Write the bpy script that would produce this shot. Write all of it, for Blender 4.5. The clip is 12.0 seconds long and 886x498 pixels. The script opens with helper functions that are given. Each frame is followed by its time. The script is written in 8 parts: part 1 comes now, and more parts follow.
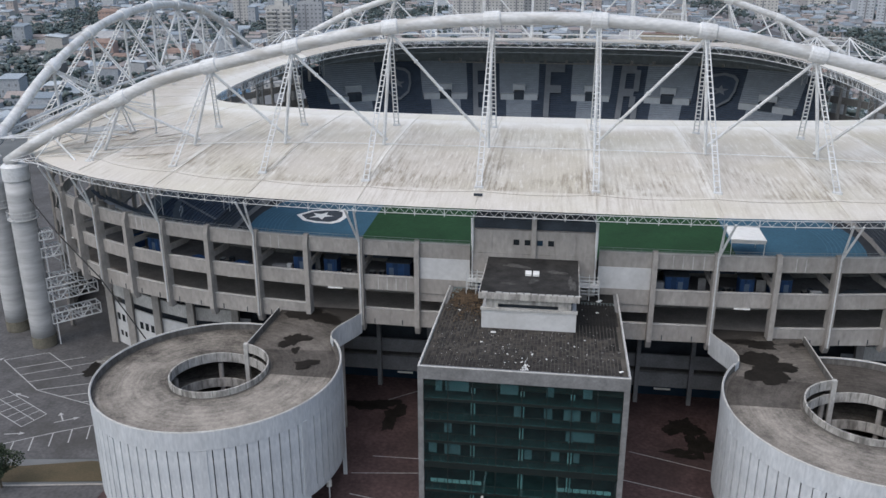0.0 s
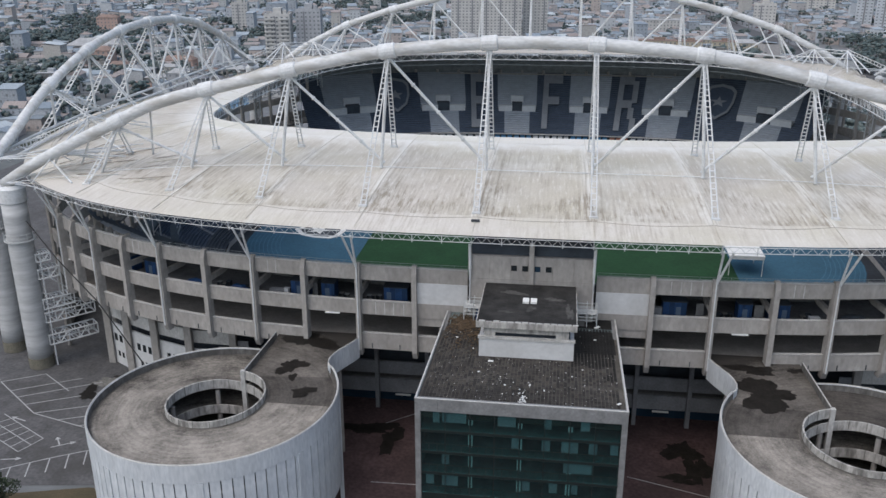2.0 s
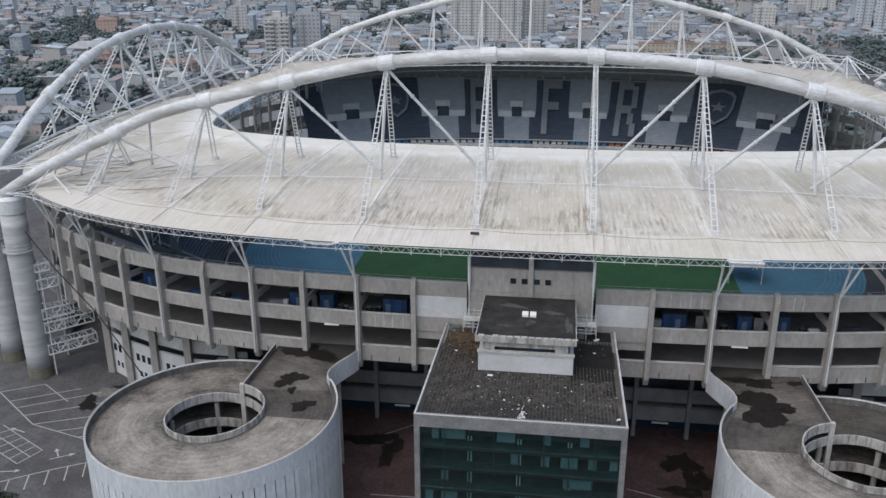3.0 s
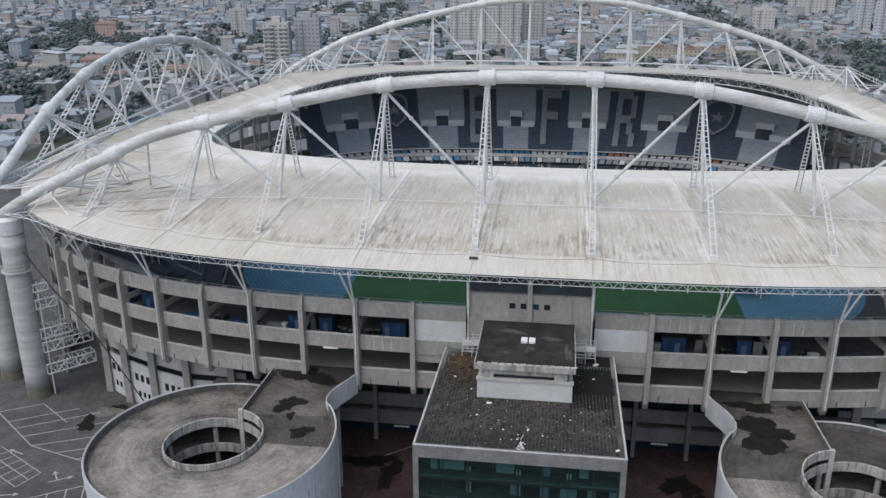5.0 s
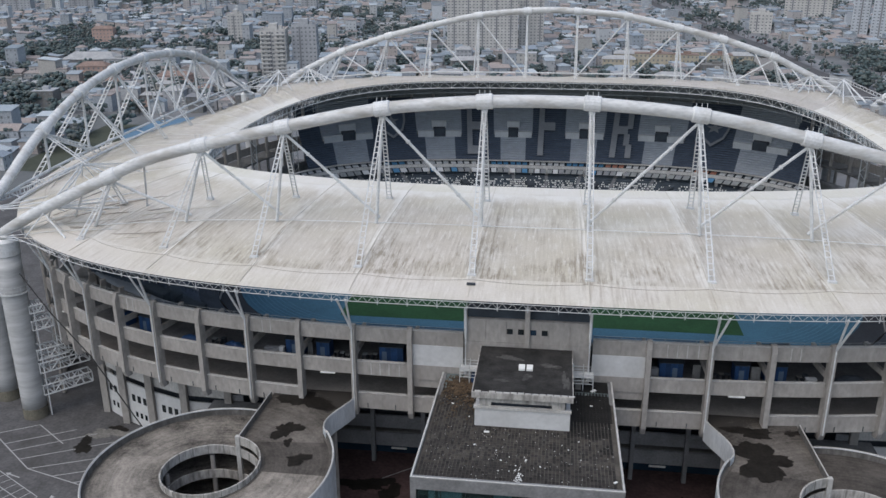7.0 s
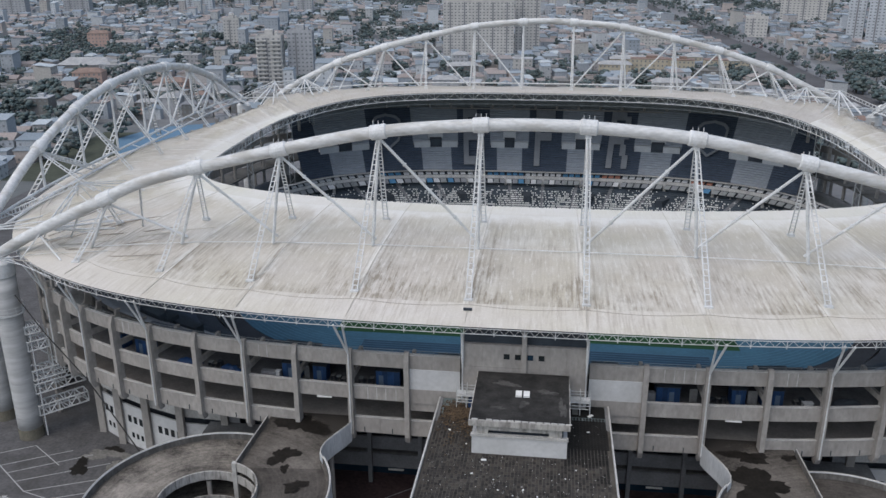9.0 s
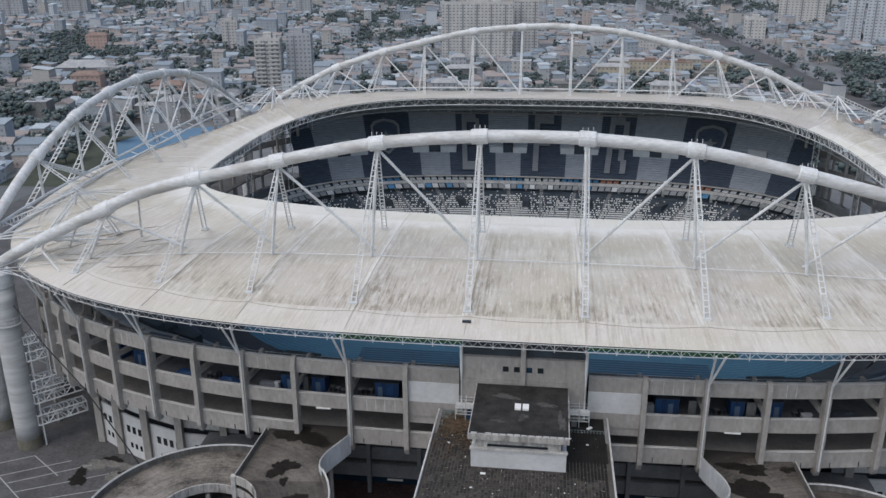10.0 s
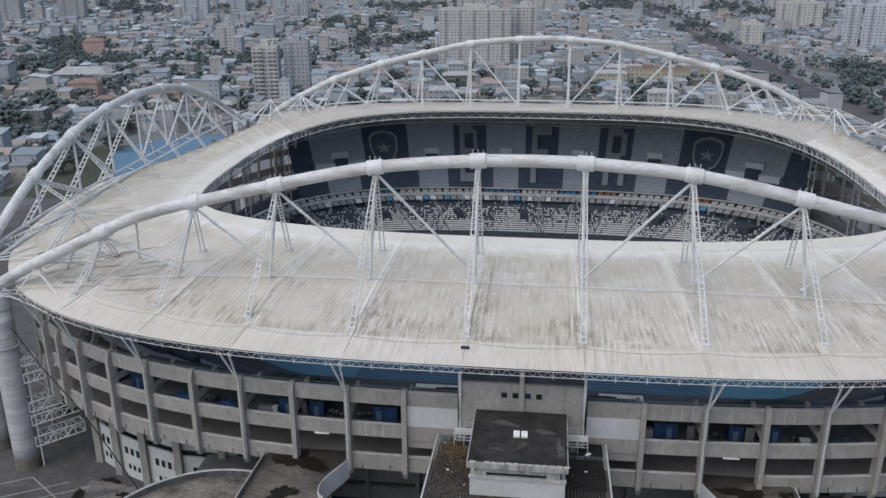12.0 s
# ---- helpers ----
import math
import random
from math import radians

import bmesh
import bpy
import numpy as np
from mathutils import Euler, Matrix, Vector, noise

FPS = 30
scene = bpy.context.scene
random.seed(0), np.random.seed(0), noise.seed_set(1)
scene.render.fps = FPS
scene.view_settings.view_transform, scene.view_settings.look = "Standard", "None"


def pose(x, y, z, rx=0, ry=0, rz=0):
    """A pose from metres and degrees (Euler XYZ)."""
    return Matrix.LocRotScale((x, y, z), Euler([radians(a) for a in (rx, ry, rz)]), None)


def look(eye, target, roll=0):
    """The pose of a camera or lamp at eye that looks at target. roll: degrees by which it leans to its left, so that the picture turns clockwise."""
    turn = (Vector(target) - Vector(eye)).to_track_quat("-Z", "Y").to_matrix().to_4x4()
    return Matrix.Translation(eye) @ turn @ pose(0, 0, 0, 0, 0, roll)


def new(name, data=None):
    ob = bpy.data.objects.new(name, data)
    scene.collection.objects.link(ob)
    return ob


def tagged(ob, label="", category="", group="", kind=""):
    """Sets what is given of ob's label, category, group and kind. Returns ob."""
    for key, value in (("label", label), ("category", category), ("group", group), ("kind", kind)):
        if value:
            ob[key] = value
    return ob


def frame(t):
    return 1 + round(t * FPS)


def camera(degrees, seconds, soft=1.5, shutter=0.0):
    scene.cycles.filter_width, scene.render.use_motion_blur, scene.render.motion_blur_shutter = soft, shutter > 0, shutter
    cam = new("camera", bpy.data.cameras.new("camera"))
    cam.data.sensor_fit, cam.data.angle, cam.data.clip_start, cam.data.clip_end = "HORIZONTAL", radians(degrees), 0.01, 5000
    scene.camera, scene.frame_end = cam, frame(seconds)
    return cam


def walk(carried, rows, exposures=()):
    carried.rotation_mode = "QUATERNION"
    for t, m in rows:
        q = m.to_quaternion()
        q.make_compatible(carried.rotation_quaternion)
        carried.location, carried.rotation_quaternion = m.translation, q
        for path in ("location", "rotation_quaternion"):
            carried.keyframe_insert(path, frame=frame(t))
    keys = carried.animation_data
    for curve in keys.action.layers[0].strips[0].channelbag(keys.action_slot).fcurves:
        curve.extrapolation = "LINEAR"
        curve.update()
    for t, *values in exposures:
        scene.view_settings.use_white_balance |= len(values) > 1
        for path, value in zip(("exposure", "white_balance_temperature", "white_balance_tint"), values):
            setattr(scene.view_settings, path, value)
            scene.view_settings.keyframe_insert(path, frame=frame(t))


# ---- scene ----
cam = camera(54.21, 12.0)
PATH = [
    (0, (3.635, -251.713, 83.061), (-15.821, -112.099, 31.784), -0.091),
    (0.5, (3.654, -251.281, 83.972), (-15.745, -111.627, 32.783), -0.088),
    (1, (3.667, -250.851, 84.888), (-15.722, -111.199, 33.690), -0.104),
    (1.5, (3.675, -250.423, 85.810), (-15.672, -110.749, 34.655), -0.140),
    (2, (3.677, -249.997, 86.736), (-15.629, -110.283, 35.675), -0.147),
    (2.5, (3.675, -249.574, 87.666), (-15.620, -109.871, 36.570), -0.153),
    (3, (3.668, -249.153, 88.600), (-15.615, -109.424, 37.570), -0.178),
    (5, (3.594, -247.500, 92.364), (-15.627, -107.795, 41.245), -0.229),
    (5.5, (3.564, -247.096, 93.309), (-15.597, -107.367, 42.234), -0.222),
    (6, (3.530, -246.696, 94.255), (-15.549, -106.978, 43.118), -0.229),
    (6.5, (3.492, -246.300, 95.202), (-15.463, -106.556, 44.091), -0.222),
    (7, (3.450, -245.909, 96.148), (-15.365, -106.119, 45.113), -0.263),
    (9, (3.244, -244.398, 99.923), (-14.961, -104.522, 48.899), -0.284),
    (9.5, (3.184, -244.034, 100.862), (-14.909, -104.141, 49.848), -0.300),
    (10, (3.120, -243.676, 101.798), (-14.849, -103.780, 50.747), -0.313),
    (10.5, (3.053, -243.325, 102.730), (-14.807, -103.377, 51.785), -0.322),
    (11, (2.983, -242.981, 103.659), (-14.747, -103.020, 52.701), -0.345),
    (11.5, (2.909, -242.643, 104.583), (-14.735, -102.662, 53.652), -0.353),
    (12, (2.833, -242.313, 105.502), (-14.729, -102.275, 54.700), -0.327),
]
walk(cam, [(t, look(eye, target, roll)) for t, eye, target, roll in PATH], [(0, 0.58), (3, 0.54), (6, 0.48), (9, 0.41), (12, 0.36)])

# ---- light ----
world = bpy.data.worlds.new("overcast_sky")
scene.world = world
world.use_nodes = True
wn = world.node_tree.nodes
sky = wn.new("ShaderNodeTexSky")
sky.sky_type = 'NISHITA'
sky.sun_disc = False
sky.sun_elevation = radians(61)
sky.sun_rotation = radians(218.5)
sky.air_density, sky.dust_density, sky.ozone_density = 1.35, 3.6, 2.2
wn["Background"].inputs["Strength"].default_value = 0.11
world.node_tree.links.new(sky.outputs["Color"], wn["Background"].inputs["Color"])
sun = new("sun", bpy.data.lights.new("sun", "SUN"))
sun.data.energy, sun.data.angle, sun.data.color = 1.15, radians(110), (1.0, 0.985, 0.96)
sun.matrix_world = look((-62, -78, 181), (0, 0, 0))

YC = -6.0  # middle of the stadium


# ---- materials ----
def material(name, base, rough=0.8, metal=0.0, spread=0.25, scale=0.6, fine=8.0, tint=None, bump=0.15, stretch=(1, 1, 1), spec=0.3, uv=False, stain=0.0, stain_colour=(0.03, 0.03, 0.03), random=0.0, coord="Object", polar=False, grain=0.35):
    """Procedural surface: two scales of variation, stains and fine relief."""
    m = bpy.data.materials.new(name)
    m.use_nodes = True
    n, l = m.node_tree.nodes, m.node_tree.links
    b = n["Principled BSDF"]
    tc = n.new("ShaderNodeTexCoord")
    mp = n.new("ShaderNodeMapping")
    mp.inputs["Scale"].default_value = stretch
    if polar:       # runs of wear follow circles round the object's middle
        sp, ln, at, cb = n.new("ShaderNodeSeparateXYZ"), n.new("ShaderNodeVectorMath"), n.new("ShaderNodeMath"), n.new("ShaderNodeCombineXYZ")
        ln.operation, at.operation = 'LENGTH', 'ARCTAN2'
        l.new(tc.outputs["Object"], sp.inputs[0])
        l.new(tc.outputs["Object"], ln.inputs[0])
        l.new(sp.outputs[1], at.inputs[0])
        l.new(sp.outputs[0], at.inputs[1])
        l.new(ln.outputs["Value"], cb.inputs[0])
        l.new(at.outputs[0], cb.inputs[1])
        l.new(cb.outputs[0], mp.inputs["Vector"])
    else:
        l.new(tc.outputs["UV" if uv else coord], mp.inputs["Vector"])
    big = n.new("ShaderNodeTexNoise")
    big.inputs["Scale"].default_value, big.inputs["Detail"].default_value, big.inputs["Roughness"].default_value = scale, 6, 0.62
    small = n.new("ShaderNodeTexNoise")
    small.inputs["Scale"].default_value, small.inputs["Detail"].default_value = fine, 4
    for t in (big, small):
        l.new(mp.outputs["Vector"], t.inputs["Vector"])
    ramp = n.new("ShaderNodeValToRGB")
    c = Vector(base)
    d = Vector(tint) if tint else c * (1 - spread)
    ramp.color_ramp.elements[0].position, ramp.color_ramp.elements[1].position = 0.33, 0.68
    ramp.color_ramp.elements[0].color = (*d, 1)
    ramp.color_ramp.elements[1].color = (*c, 1)
    l.new(big.outputs["Fac"], ramp.inputs["Fac"])
    mix = n.new("ShaderNodeMix")
    mix.data_type, mix.blend_type = 'RGBA', 'OVERLAY'
    mix.inputs["Factor"].default_value = grain
    l.new(ramp.outputs["Color"], mix.inputs[6])
    l.new(small.outputs["Fac"], mix.inputs[7])
    out = mix.outputs[2]
    if stain:
        st = n.new("ShaderNodeTexNoise")
        st.inputs["Scale"].default_value, st.inputs["Detail"].default_value = scale * 0.35, 8
        l.new(mp.outputs["Vector"], st.inputs["Vector"])
        sr = n.new("ShaderNodeValToRGB")
        sr.color_ramp.elements[0].position, sr.color_ramp.elements[1].position = 0.5, 0.66
        sr.color_ramp.elements[1].color = (stain, stain, stain, 1)
        l.new(st.outputs["Fac"], sr.inputs["Fac"])
        m2 = n.new("ShaderNodeMix")
        m2.data_type = 'RGBA'
        l.new(sr.outputs["Color"], m2.inputs["Factor"])
        l.new(out, m2.inputs[6])
        m2.inputs[7].default_value = (*stain_colour, 1)
        out = m2.outputs[2]
    if random:
        oi = n.new("ShaderNodeObjectInfo")
        hv = n.new("ShaderNodeHueSaturation")
        mr = n.new("ShaderNodeMapRange")
        mr.inputs["To Min"].default_value, mr.inputs["To Max"].default_value = 1 - random, 1 + random
        l.new(oi.outputs["Random"], mr.inputs["Value"])
        l.new(mr.outputs["Result"], hv.inputs["Value"])
        l.new(out, hv.inputs["Color"])
        out = hv.outputs["Color"]
    l.new(out, b.inputs["Base Color"])
    b.inputs["Roughness"].default_value, b.inputs["Metallic"].default_value = rough, metal
    b.inputs["Specular IOR Level"].default_value = spec
    if bump:
        bp = n.new("ShaderNodeBump")
        bp.inputs["Strength"].default_value, bp.inputs["Distance"].default_value = bump, 0.05
        l.new(small.outputs["Fac"], bp.inputs["Height"])
        l.new(bp.outputs["Normal"], b.inputs["Normal"])
    return m


def island_palette(name, colours, rough=0.85, fine=1.5):
    """One colour of a palette for each separate piece of a mesh."""
    m = bpy.data.materials.new(name)
    m.use_nodes = True
    n, l = m.node_tree.nodes, m.node_tree.links
    b = n["Principled BSDF"]
    g = n.new("ShaderNodeNewGeometry")
    r = n.new("ShaderNodeValToRGB")
    r.color_ramp.interpolation = 'CONSTANT'
    els = r.color_ramp.elements
    while len(els) < len(colours):
        els.new(0.5)
    for i, c in enumerate(colours):
        els[i].position = i / len(colours)
        els[i].color = (*c, 1)
    l.new(g.outputs["Random Per Island"], r.inputs["Fac"])
    t = n.new("ShaderNodeTexNoise")
    t.inputs["Scale"].default_value, t.inputs["Detail"].default_value = fine, 5
    tc = n.new("ShaderNodeTexCoord")
    l.new(tc.outputs["Object"], t.inputs["Vector"])
    mx = n.new("ShaderNodeMix")
    mx.data_type, mx.blend_type = 'RGBA', 'OVERLAY'
    mx.inputs["Factor"].default_value = 0.5
    l.new(r.outputs["Color"], mx.inputs[6])
    l.new(t.outputs["Fac"], mx.inputs[7])
    l.new(mx.outputs[2], b.inputs["Base Color"])
    b.inputs["Roughness"].default_value = rough
    b.inputs["Specular IOR Level"].default_value = 0.2
    return m


def membrane(name, white, dust, soiled, amount, bays=False):
    """Coated roof fabric: pale, dusty, mottled with short runs of grime, letting some light through."""
    m = bpy.data.materials.new(name)
    m.use_nodes = True
    n, l = m.node_tree.nodes, m.node_tree.links
    b = n["Principled BSDF"]
    tc = n.new("ShaderNodeTexCoord")

    def layer(stretch, scale, lo, hi, detail=6, shift=0.0):
        mp = n.new("ShaderNodeMapping")
        mp.inputs["Scale"].default_value = stretch
        mp.inputs["Location"].default_value = (shift, shift * 0.7, 0)
        l.new(tc.outputs["UV"], mp.inputs["Vector"])
        t = n.new("ShaderNodeTexNoise")
        t.inputs["Scale"].default_value, t.inputs["Detail"].default_value, t.inputs["Roughness"].default_value = scale, detail, 0.6
        l.new(mp.outputs["Vector"], t.inputs["Vector"])
        r = n.new("ShaderNodeMapRange")
        r.inputs["From Min"].default_value, r.inputs["From Max"].default_value = lo, hi
        l.new(t.outputs["Fac"], r.inputs["Value"])
        return r.outputs["Result"]

    def math_node(op, a, c):
        q = n.new("ShaderNodeMath")
        q.operation = op
        q.use_clamp = True
        for i, v in enumerate((a, c)):
            if isinstance(v, (int, float)):
                q.inputs[i].default_value = v
            else:
                l.new(v, q.inputs[i])
        return q.outputs[0]

    def blend(a, c, fac, mode='MIX'):
        q = n.new("ShaderNodeMix")
        q.data_type, q.blend_type = 'RGBA', mode
        for sock, v in ((q.inputs[6], a), (q.inputs[7], c), (q.inputs["Factor"], fac)):
            if isinstance(v, tuple):
                sock.default_value = (*v, 1)
            elif isinstance(v, (int, float)):
                sock.default_value = v
            else:
                l.new(v, sock)
        return q.outputs[2]
    runs = layer((2.0, 0.13, 1), 1.0, 0.46, 0.63, 4)
    streaks = layer((1.5, 0.035, 1), 1.0, 0.46, 0.62, 4, 9.0)
    rows = layer((1.5, 0.34, 1), 1.0, 0.49, 0.61, 3, 13.0)
    dabs = layer((1.7, 0.26, 1), 1.0, 0.55, 0.66, 3, 3.0)
    patches = layer((0.09, 0.08, 1), 1.0, 0.42, 0.58, 4)
    clouds = layer((0.05, 0.08, 1), 1.0, 0.30, 0.55, 6, 5.0)
    blots = layer((0.30, 0.22, 1), 1.0, 0.46, 0.70, 6, 1.0)
    hue = layer((0.022, 0.05, 1), 1.0, 0.40, 0.62, 3, 21.0)
    grain = layer((1, 1, 1), 3.0, 0.2, 0.8, 3)
    oi = n.new("ShaderNodeObjectInfo")
    rnd = n.new("ShaderNodeMapRange")
    rnd.inputs["To Min"].default_value, rnd.inputs["To Max"].default_value = 0.7, 1.2
    l.new(oi.outputs["Random"], rnd.inputs["Value"])
    dusty = math_node('ADD', math_node('MULTIPLY', clouds, 0.65), 0.42)
    soil = math_node('MULTIPLY', math_node('ADD', math_node('MULTIPLY', runs, 0.45), math_node('MULTIPLY', blots, 0.30)), math_node('ADD', patches, 0.25))
    if bays:      # grime gathers low on each bay and runs beside the seams; the top is washed clean
        at = n.new("ShaderNodeUVMap")
        at.uv_map = "bay"
        sp = n.new("ShaderNodeSeparateXYZ")
        l.new(at.outputs["UV"], sp.inputs[0])
        wob = math_node('MULTIPLY', blots, 0.07)

        def mask(sock, a0, a1, lo):
            r = n.new("ShaderNodeMapRange")
            r.interpolation_type = 'SMOOTHSTEP'
            r.inputs["From Min"].default_value, r.inputs["From Max"].default_value = a0, a1
            r.inputs["To Min"].default_value = lo
            l.new(math_node('ADD', sp.outputs[sock], wob), r.inputs["Value"])
            return r.outputs["Result"]
        seam = math_node('ADD', mask(0, 0.34, 0.06, 0.0), mask(0, 0.86, 0.98, 0.0))
        low = mask(1, 0.60, 0.18, 0.0)
        soil = math_node('MULTIPLY', soil, math_node('ADD', math_node('MULTIPLY', low, 0.75), 0.55))
        soil = math_node('ADD', soil, math_node('MULTIPLY', math_node('MULTIPLY', streaks, math_node('ADD', seam, 0.32)), 0.30))
        soil = math_node('ADD', soil, math_node('MULTIPLY', math_node('MULTIPLY', rows, low), math_node('MULTIPLY', patches, 0.45)))
        for sock, a0, a1, floor_ in ((0, 0.0, 0.07, 0.25), (0, 1.0, 0.90, 0.25), (1, 0.93, 0.76, 0.06)):
            dusty = math_node('MULTIPLY', dusty, mask(sock, a0, a1, floor_))
        soil = math_node('MULTIPLY', soil, mask(1, 0.90, 0.70, 0.05))
    soil = math_node('MULTIPLY', math_node('MULTIPLY', soil, rnd.outputs["Result"]), amount)
    lichen = tuple(a * b for a, b in zip(dust, (0.93, 0.93, 0.86)))
    col = blend(white, blend(dust, lichen, hue), dusty)
    col = blend(col, soiled, soil)
    col = blend(col, white, math_node('MULTIPLY', dabs, 0.42))
    col = blend(col, grain, 0.12, 'OVERLAY')
    l.new(col, b.inputs["Base Color"])
    b.inputs["Roughness"].default_value = 0.7
    b.inputs["Specular IOR Level"].default_value = 0.25
    bp = n.new("ShaderNodeBump")
    bp.inputs["Strength"].default_value, bp.inputs["Distance"].default_value = 0.25, 0.12
    l.new(layer((0.8, 0.12, 1), 1.0, 0.0, 1.0, 5), bp.inputs["Height"])
    l.new(bp.outputs["Normal"], b.inputs["Normal"])
    tr = n.new("ShaderNodeBsdfTranslucent")
    tr.inputs["Color"].default_value = (0.62, 0.66, 0.70, 1)
    ms = n.new("ShaderNodeMixShader")
    ms.inputs["Fac"].default_value = 0.12
    l.new(b.outputs["BSDF"], ms.inputs[1])
    l.new(tr.outputs["BSDF"], ms.inputs[2])
    l.new(ms.outputs["Shader"], n["Material Output"].inputs["Surface"])
    return m


M_MEMBRANE = membrane("soiled_roof_membrane", (0.735, 0.73, 0.70), (0.545, 0.512, 0.465), (0.30, 0.266, 0.216), 1.45, True)
M_MEMB_EDGE = membrane("dusty_roof_edge_membrane", (0.69, 0.67, 0.635), (0.585, 0.555, 0.515), (0.36, 0.32, 0.27), 1.0)
M_MEMB_FAR = membrane("grimy_roof_membrane", (0.62, 0.598, 0.565), (0.50, 0.47, 0.435), (0.33, 0.295, 0.25), 1.1)
M_MEMB_TOP = membrane("clean_roof_membrane", (0.76, 0.75, 0.72), (0.68, 0.665, 0.63), (0.48, 0.45, 0.39), 0.4)
M_ARCH = material("grimy_white_arch_paint", (0.585, 0.60, 0.61), 0.5, spread=0.2, scale=1.3, fine=2.5, grain=0.3, bump=0.05, spec=0.35, stain=0.7, stain_colour=(0.34, 0.33, 0.31), stretch=(0.35, 1, 1))
M_STEEL = material("white_painted_steel", (0.63, 0.65, 0.665), 0.5, spread=0.16, scale=0.7, fine=3, bump=0.05, spec=0.35, stain=0.55, stain_colour=(0.40, 0.395, 0.38))
M_TRUSS = material("grey_white_truss_steel", (0.52, 0.54, 0.55), 0.5, spread=0.2, scale=0.5, fine=4, bump=0.05)
M_CONC = material("weathered_concrete", (0.335, 0.320, 0.305), 0.9, spread=0.24, scale=0.35, fine=1.6, grain=0.35, bump=0.2, stretch=(1, 1, 0.5), stain=0.4, stain_colour=(0.25, 0.235, 0.22))
M_FLOORC = material("dusty_concourse_floor", (0.245, 0.23, 0.217), 0.9, spread=0.3, scale=0.3, fine=2.5, stain=0.4, stain_colour=(0.2, 0.18, 0.165))
M_CORD = material("grey_edge_lacing", (0.36, 0.335, 0.30), 0.9, bump=0)
# darker copy of the concrete: shade of covered slabs and walls put in
M_CONC_D = material("shade_dark_concrete", (0.16, 0.16, 0.155), 0.95, spread=0.3, scale=0.3, fine=2)
M_TOWER = material("grey_cast_concrete", (0.48, 0.49, 0.50), 0.85, spread=0.25, scale=0.7, fine=1.2, grain=0.3, stretch=(0.2, 0.2, 1.2), stain=0.3, stain_colour=(0.25, 0.255, 0.26))
M_BASE = material("dirty_concrete_foot", (0.17, 0.16, 0.13), 0.95, spread=0.3, scale=0.6, fine=3)
M_WHITEWALL = material("white_painted_wall", (0.54, 0.55, 0.56), 0.8, spread=0.15, scale=0.3, fine=1.5, grain=0.15, stain=0.35, stain_colour=(0.35, 0.35, 0.34))
M_CLAD = material("white_metal_cladding", (0.535, 0.57, 0.605), 0.55, spread=0.16, stain=0.3, stain_colour=(0.42, 0.44, 0.46), scale=0.4, fine=3, random=0.05, stretch=(1, 1, 0.25))
def deck_surface(name, dark, pale, ring_mid, ring_wide, dry=0.0):
    """Bare concrete ramp deck: worn pale along the walked ring, mottled with dirt."""
    m = bpy.data.materials.new(name)
    m.use_nodes = True
    n, l = m.node_tree.nodes, m.node_tree.links
    b = n["Principled BSDF"]
    tc, sep, rad, ang, polar = n.new("ShaderNodeTexCoord"), n.new("ShaderNodeSeparateXYZ"), n.new("ShaderNodeVectorMath"), n.new("ShaderNodeMath"), n.new("ShaderNodeCombineXYZ")
    rad.operation, ang.operation = 'LENGTH', 'ARCTAN2'
    flat = n.new("ShaderNodeVectorMath")
    flat.operation = 'MULTIPLY'
    flat.inputs[1].default_value = (1, 1, 0)
    l.new(tc.outputs["Object"], flat.inputs[0])
    l.new(flat.outputs[0], sep.inputs[0])
    l.new(flat.outputs[0], rad.inputs[0])
    l.new(sep.outputs[1], ang.inputs[0])
    l.new(sep.outputs[0], ang.inputs[1])
    l.new(rad.outputs["Value"], polar.inputs[0])
    l.new(ang.outputs[0], polar.inputs[1])

    def cloud(vec, stretch, scale, lo, hi, detail=8, rough=0.65):
        mp, t, r = n.new("ShaderNodeMapping"), n.new("ShaderNodeTexNoise"), n.new("ShaderNodeMapRange")
        mp.inputs["Scale"].default_value = stretch
        l.new(vec, mp.inputs["Vector"])
        l.new(mp.outputs["Vector"], t.inputs["Vector"])
        t.inputs["Scale"].default_value, t.inputs["Detail"].default_value, t.inputs["Roughness"].default_value = scale, detail, rough
        r.inputs["From Min"].default_value, r.inputs["From Max"].default_value = lo, hi
        l.new(t.outputs["Fac"], r.inputs["Value"])
        return r.outputs["Result"], t

    def calc(op, a, c):
        q = n.new("ShaderNodeMath")
        q.operation = op
        for k, v in enumerate((a, c)):
            if isinstance(v, (int, float)):
                q.inputs[k].default_value = v
            else:
                l.new(v, q.inputs[k])
        return q.outputs[0]
    broad, _ = cloud(tc.outputs["Object"], (1, 1, 0), 0.17, 0.36, 0.64, 9)
    fine, fine_t = cloud(tc.outputs["Object"], (1, 1, 1), 1.6, 0.30, 0.70, 8, 0.8)
    sweep, _ = cloud(polar.outputs[0], (1.6, 1.6, 1), 1.0, 0.32, 0.68, 6)
    track = calc('SUBTRACT', 1.0, calc('POWER', calc('DIVIDE', calc('ABSOLUTE', calc('SUBTRACT', rad.outputs["Value"], ring_mid), 0), ring_wide), 2.0))
    amount = calc('ADD', calc('ADD', calc('MULTIPLY', broad, 0.72), calc('MULTIPLY', sweep, 0.44)), calc('ADD', calc('MULTIPLY', track, 0.42), calc('MULTIPLY', calc('SUBTRACT', fine, 0.72), 0.62)))
    speck, _ = cloud(tc.outputs["Object"], (1, 1, 1), 4.5, 0.32, 0.68, 4, 0.7)
    amount = calc('ADD', amount, calc('MULTIPLY', calc('SUBTRACT', speck, 0.5), 0.34))
